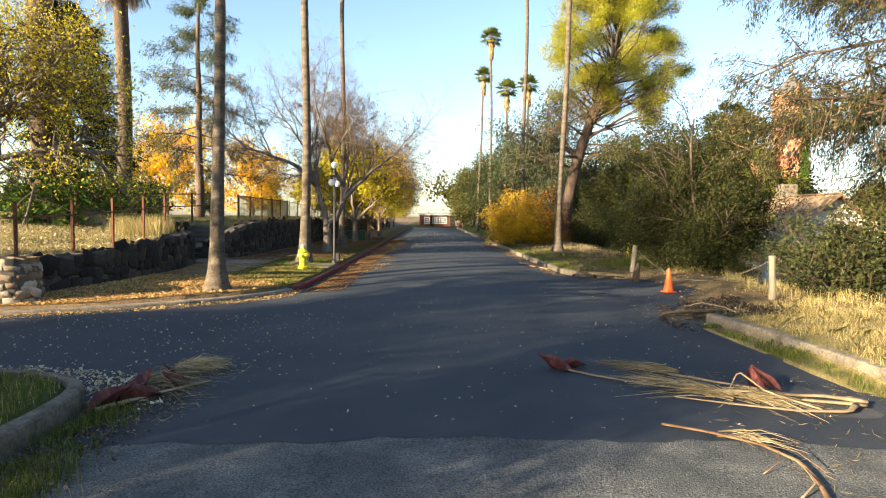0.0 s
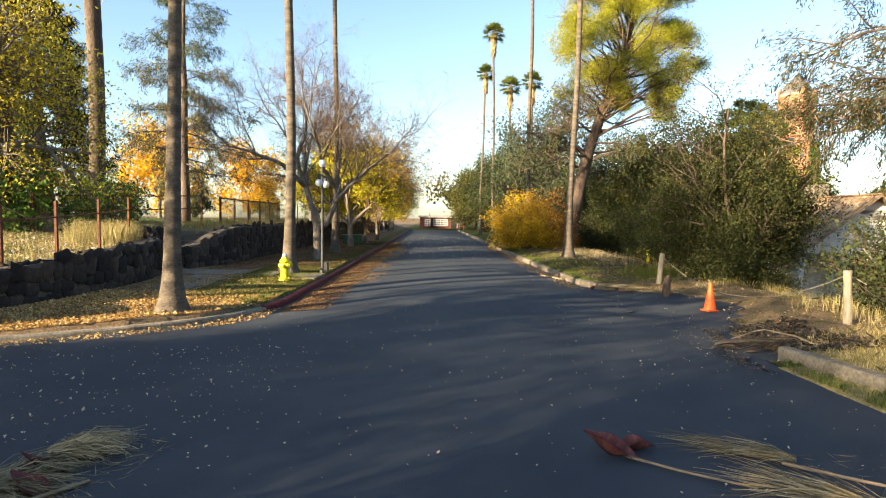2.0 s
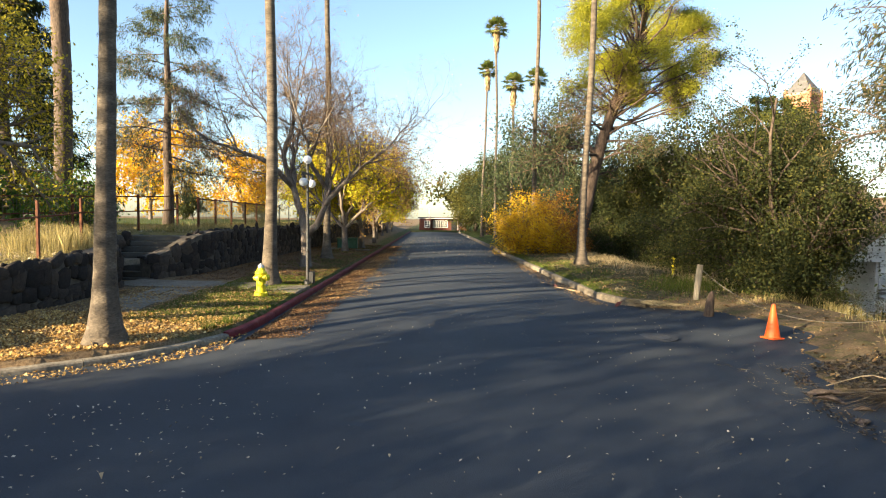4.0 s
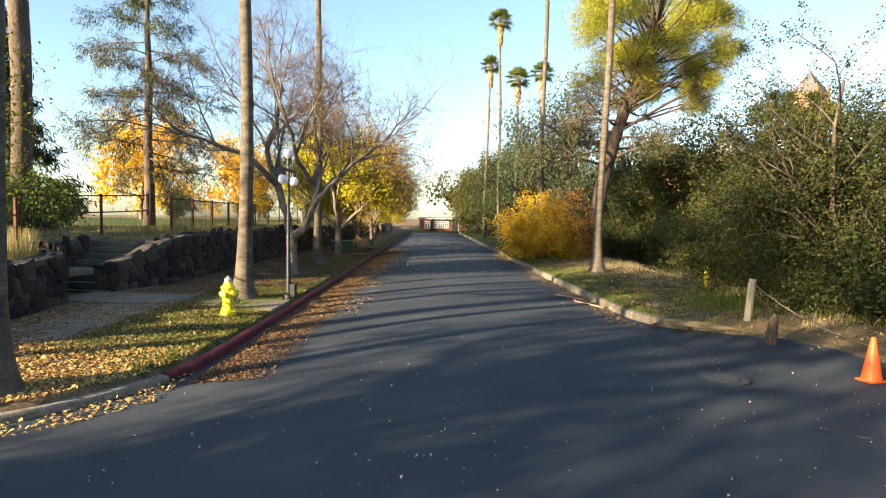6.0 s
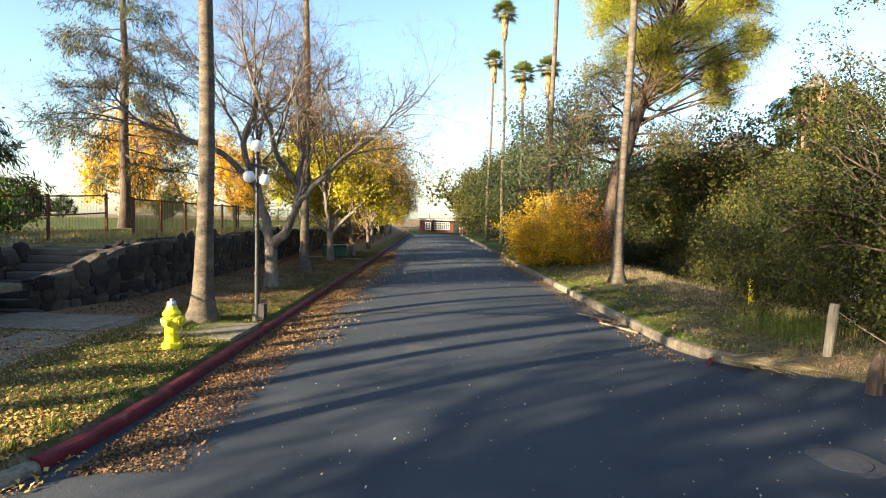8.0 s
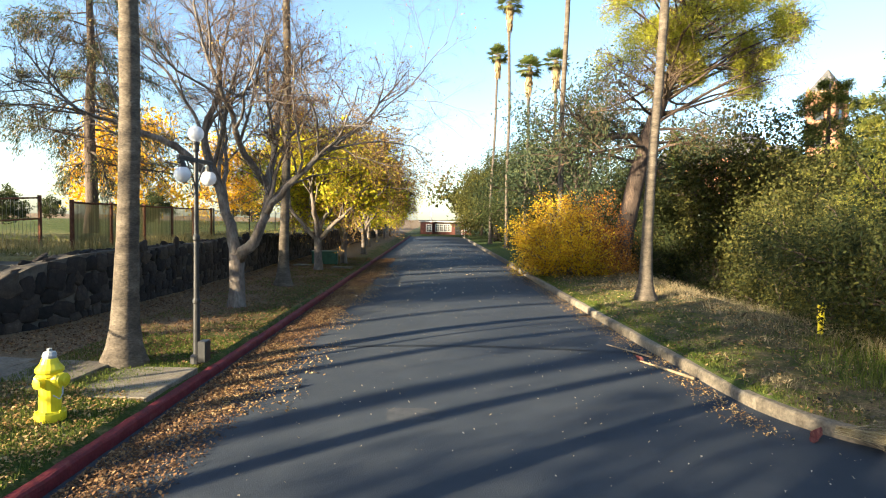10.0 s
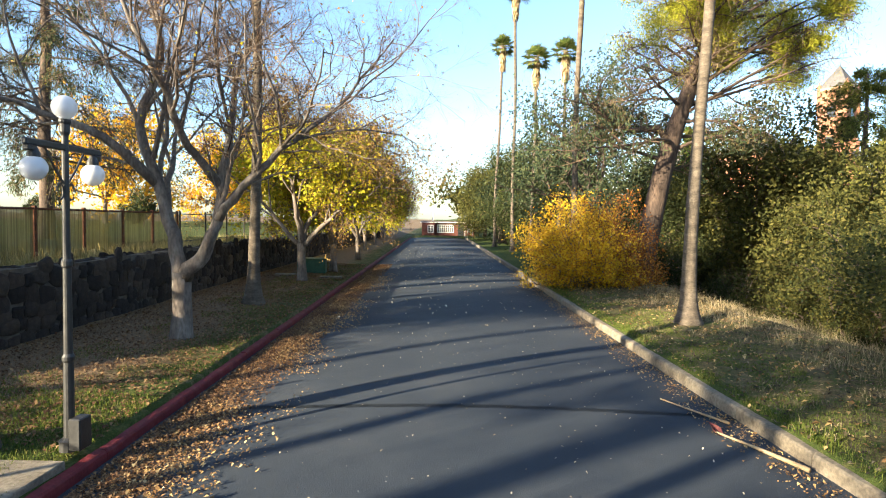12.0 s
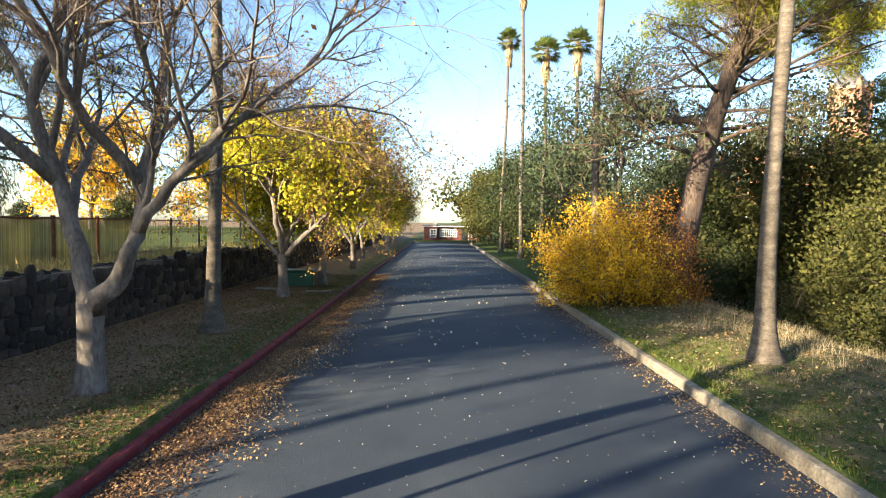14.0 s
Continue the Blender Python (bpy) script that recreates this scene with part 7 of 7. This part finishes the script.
blades("dry_grass", "dry lawn grass on the bank", 40000, (-17, -7.6), (12.2, 30), 0.12, "straw", 11, keep=lawn)
blades("grass", "patches of green grass on the bank", 9000, (-17, -7.6), (12.2, 34), 0.13, "grass", 12, clump=0.5, keep=lawn)
blades("dry_grass", "tall pale grass at the wall top", 4200, (-9.6, -7.6), (18.6, 21.6), 0.55, "straw", 13, clump=0.2, width=0.003, keep=lawn)
blades("dry_grass", "pale grass along the wall top", 7000, (-8.9, -7.5), (25.5, 44), 0.28, "straw", 14, clump=0.25, keep=lawn)
blades("grass", "grass leaning over the right kerb", 5000, (5.15, 5.5), (19.8, 42), 0.10, "grass", 16, clump=0.12, lean=0.7)
blades("dry_grass", "weeds in the gutter below the kerb", 900, (-3.4, -2.9), (13.6, 16), 0.16, "grass", 15, clump=0.08)


def litter(name, label, n, xr, yr, size, material, seed, on_road, keep=None, edge=None):
    """Curled fallen leaves lying on the ground or on the asphalt."""
    rng = np.random.default_rng(seed)
    x, y = rng.uniform(*xr, n), rng.uniform(*yr, n)
    if edge is not None:
        x = xr[0] + (xr[1] - xr[0]) * np.abs(rng.beta(*edge, n))
    d = signed(ROAD, x, y)
    ok = (d < -0.01) if on_road else (d > 0.2)
    if keep is not None:
        ok &= keep(x, y)
    x, y = x[ok], y[ok]
    n = len(x)
    z = (side_z(x, y) if on_road else land_z(x, y)) + 0.008 + rng.uniform(0, 0.018, n)
    a = rng.uniform(0, 6.283, n)
    s = size * rng.uniform(0.5, 1.4, n)
    asp = rng.uniform(0.25, 0.45, n)
    t1, t2 = rng.normal(0, 0.27, n) * s, rng.normal(0.15, 0.27, n) * s
    u = np.stack([np.cos(a) * s * 0.5, np.sin(a) * s * 0.5, t1], 1)
    w = np.stack([-np.sin(a) * s * asp, np.cos(a) * s * asp, np.abs(t2)], 1)
    c = np.stack([x, y, z], 1)
    wf = w.copy()
    wf[:, 2] *= -1
    v = np.stack([c - u, c + w, c + u, c - wf], 1)
    v[:, :, 2] = np.maximum(v[:, :, 2], z[:, None] - 0.005)
    return tagged(new(name, quads(name, v, M[material])), label, "fallen leaves", kind="stuff")


wave = lambda x, y: np.sin(y * 1.7) + np.sin(y * 0.63 + 1) + np.sin(x * 4 + y) > -0.7
litter("fallen_leaves", "brown autumn leaves heaped in the gutter", 60000, (-2.7, -1.6), (15, 50), 0.037, "litter_brown", 1, True, edge=(1.0, 1.8))
litter("fallen_leaves", "brown leaves drifted onto the road edge", 12000, (-2.4, -0.9), (20, 44), 0.04, "litter", 2, True, keep=wave, edge=(1, 2.2))
litter("fallen_leaves", "dry leaves spread under the wall", 17000, (-7.2, -2.9), (11, 20.5), 0.043, "litter", 3, False, keep=flatland)
litter("fallen_leaves", "golden dry leaves lying thick at the corner", 22000, (-8.0, -3.0), (10.5, 16.2), 0.047, "litter_gold", 14, False, keep=flatland)
litter("fallen_leaves", "brown leaves on the verge", 30000, (-7.0, -2.9), (22, 48), 0.05, "litter_brown", 4, False, keep=flatland)
litter("fallen_leaves", "golden leaves along the corner kerb", 11000, (-9, -2.8), (10, 15.6), 0.045, "litter_gold", 5, True, keep=lambda x, y: signed(ROAD, x, y) > -0.5)
litter("fallen_leaves", "pale leaves scattered over the asphalt", 1300, (-2.6, 6.5), (4.9, 30), 0.027, "litter_pale", 6, True)
litter("fallen_leaves", "pale leaves scattered over the side street", 900, (-10, -1), (6.8, 11.5), 0.034, "litter_pale", 7, True)
litter("fallen_leaves", "dry leaves against the island kerb", 3200, (-6, -2.0), (5.9, 7.9), 0.05, "litter_pale", 8, True, keep=lambda x, y: signed(ROAD, x, y) > -0.75)
litter("fallen_leaves", "pale leaves in the right gutter", 4200, (4.3, 5.05), (19.5, 46), 0.036, "litter", 9, True, edge=(2.2, 1.0))
litter("fallen_leaves", "dull brown leaves on the right verge", 9000, (5.25, 9.5), (19.5, 42), 0.05, "leaf_mould", 19, False)
litter("fallen_leaves", "dark leaf mould and bark at the drive mouth", 3600, (5.2, 7.4), (10.6, 13.4), 0.06, "leaf_mould", 27, False, keep=lambda x, y: wobble(x, y, 2.0) > -0.5)
litter("fallen_leaves", "bark and leaves spilling onto the asphalt edge", 1500, (4.7, 6.2), (10.2, 13.2), 0.045, "leaf_mould", 28, True, keep=lambda x, y: signed(ROAD, x, y) > -0.35)
litter("fallen_leaves", "leaves and husks on the right verge", 3000, (5.2, 9), (10, 40), 0.07, "litter", 10, False)
litter("fallen_leaves", "leaves scattered on the far road", 500, (-2, 4.6), (30, 70), 0.08, "litter_pale", 11, True)
litter("fallen_leaves", "dry leaves on the bank lawn", 6000, (-16, -7.6), (12.2, 26), 0.09, "litter_pale", 12, False, keep=lawn)
litter("fallen_leaves", "dark leaf mould in the gutter below the island kerb", 3800, (-2.8, -1.9), (2.2, 6.3), 0.035, "leaf_mould", 13, True, edge=(1.0, 2.0))
blades("green_weeds", "green weeds growing in the gutter by the island kerb", 3200, (-2.78, -2.2), (3.2, 6.0), 0.11, "grass", 17, clump=0.12, gutter=True)
litter("fallen_leaves", "brown leaves burying the corner kerb top", 2600, (-9, -2.9), (10, 15.6), 0.06, "litter_gold", 18, False, keep=lambda x, y: signed(ROAD, x, y) < 0.5)
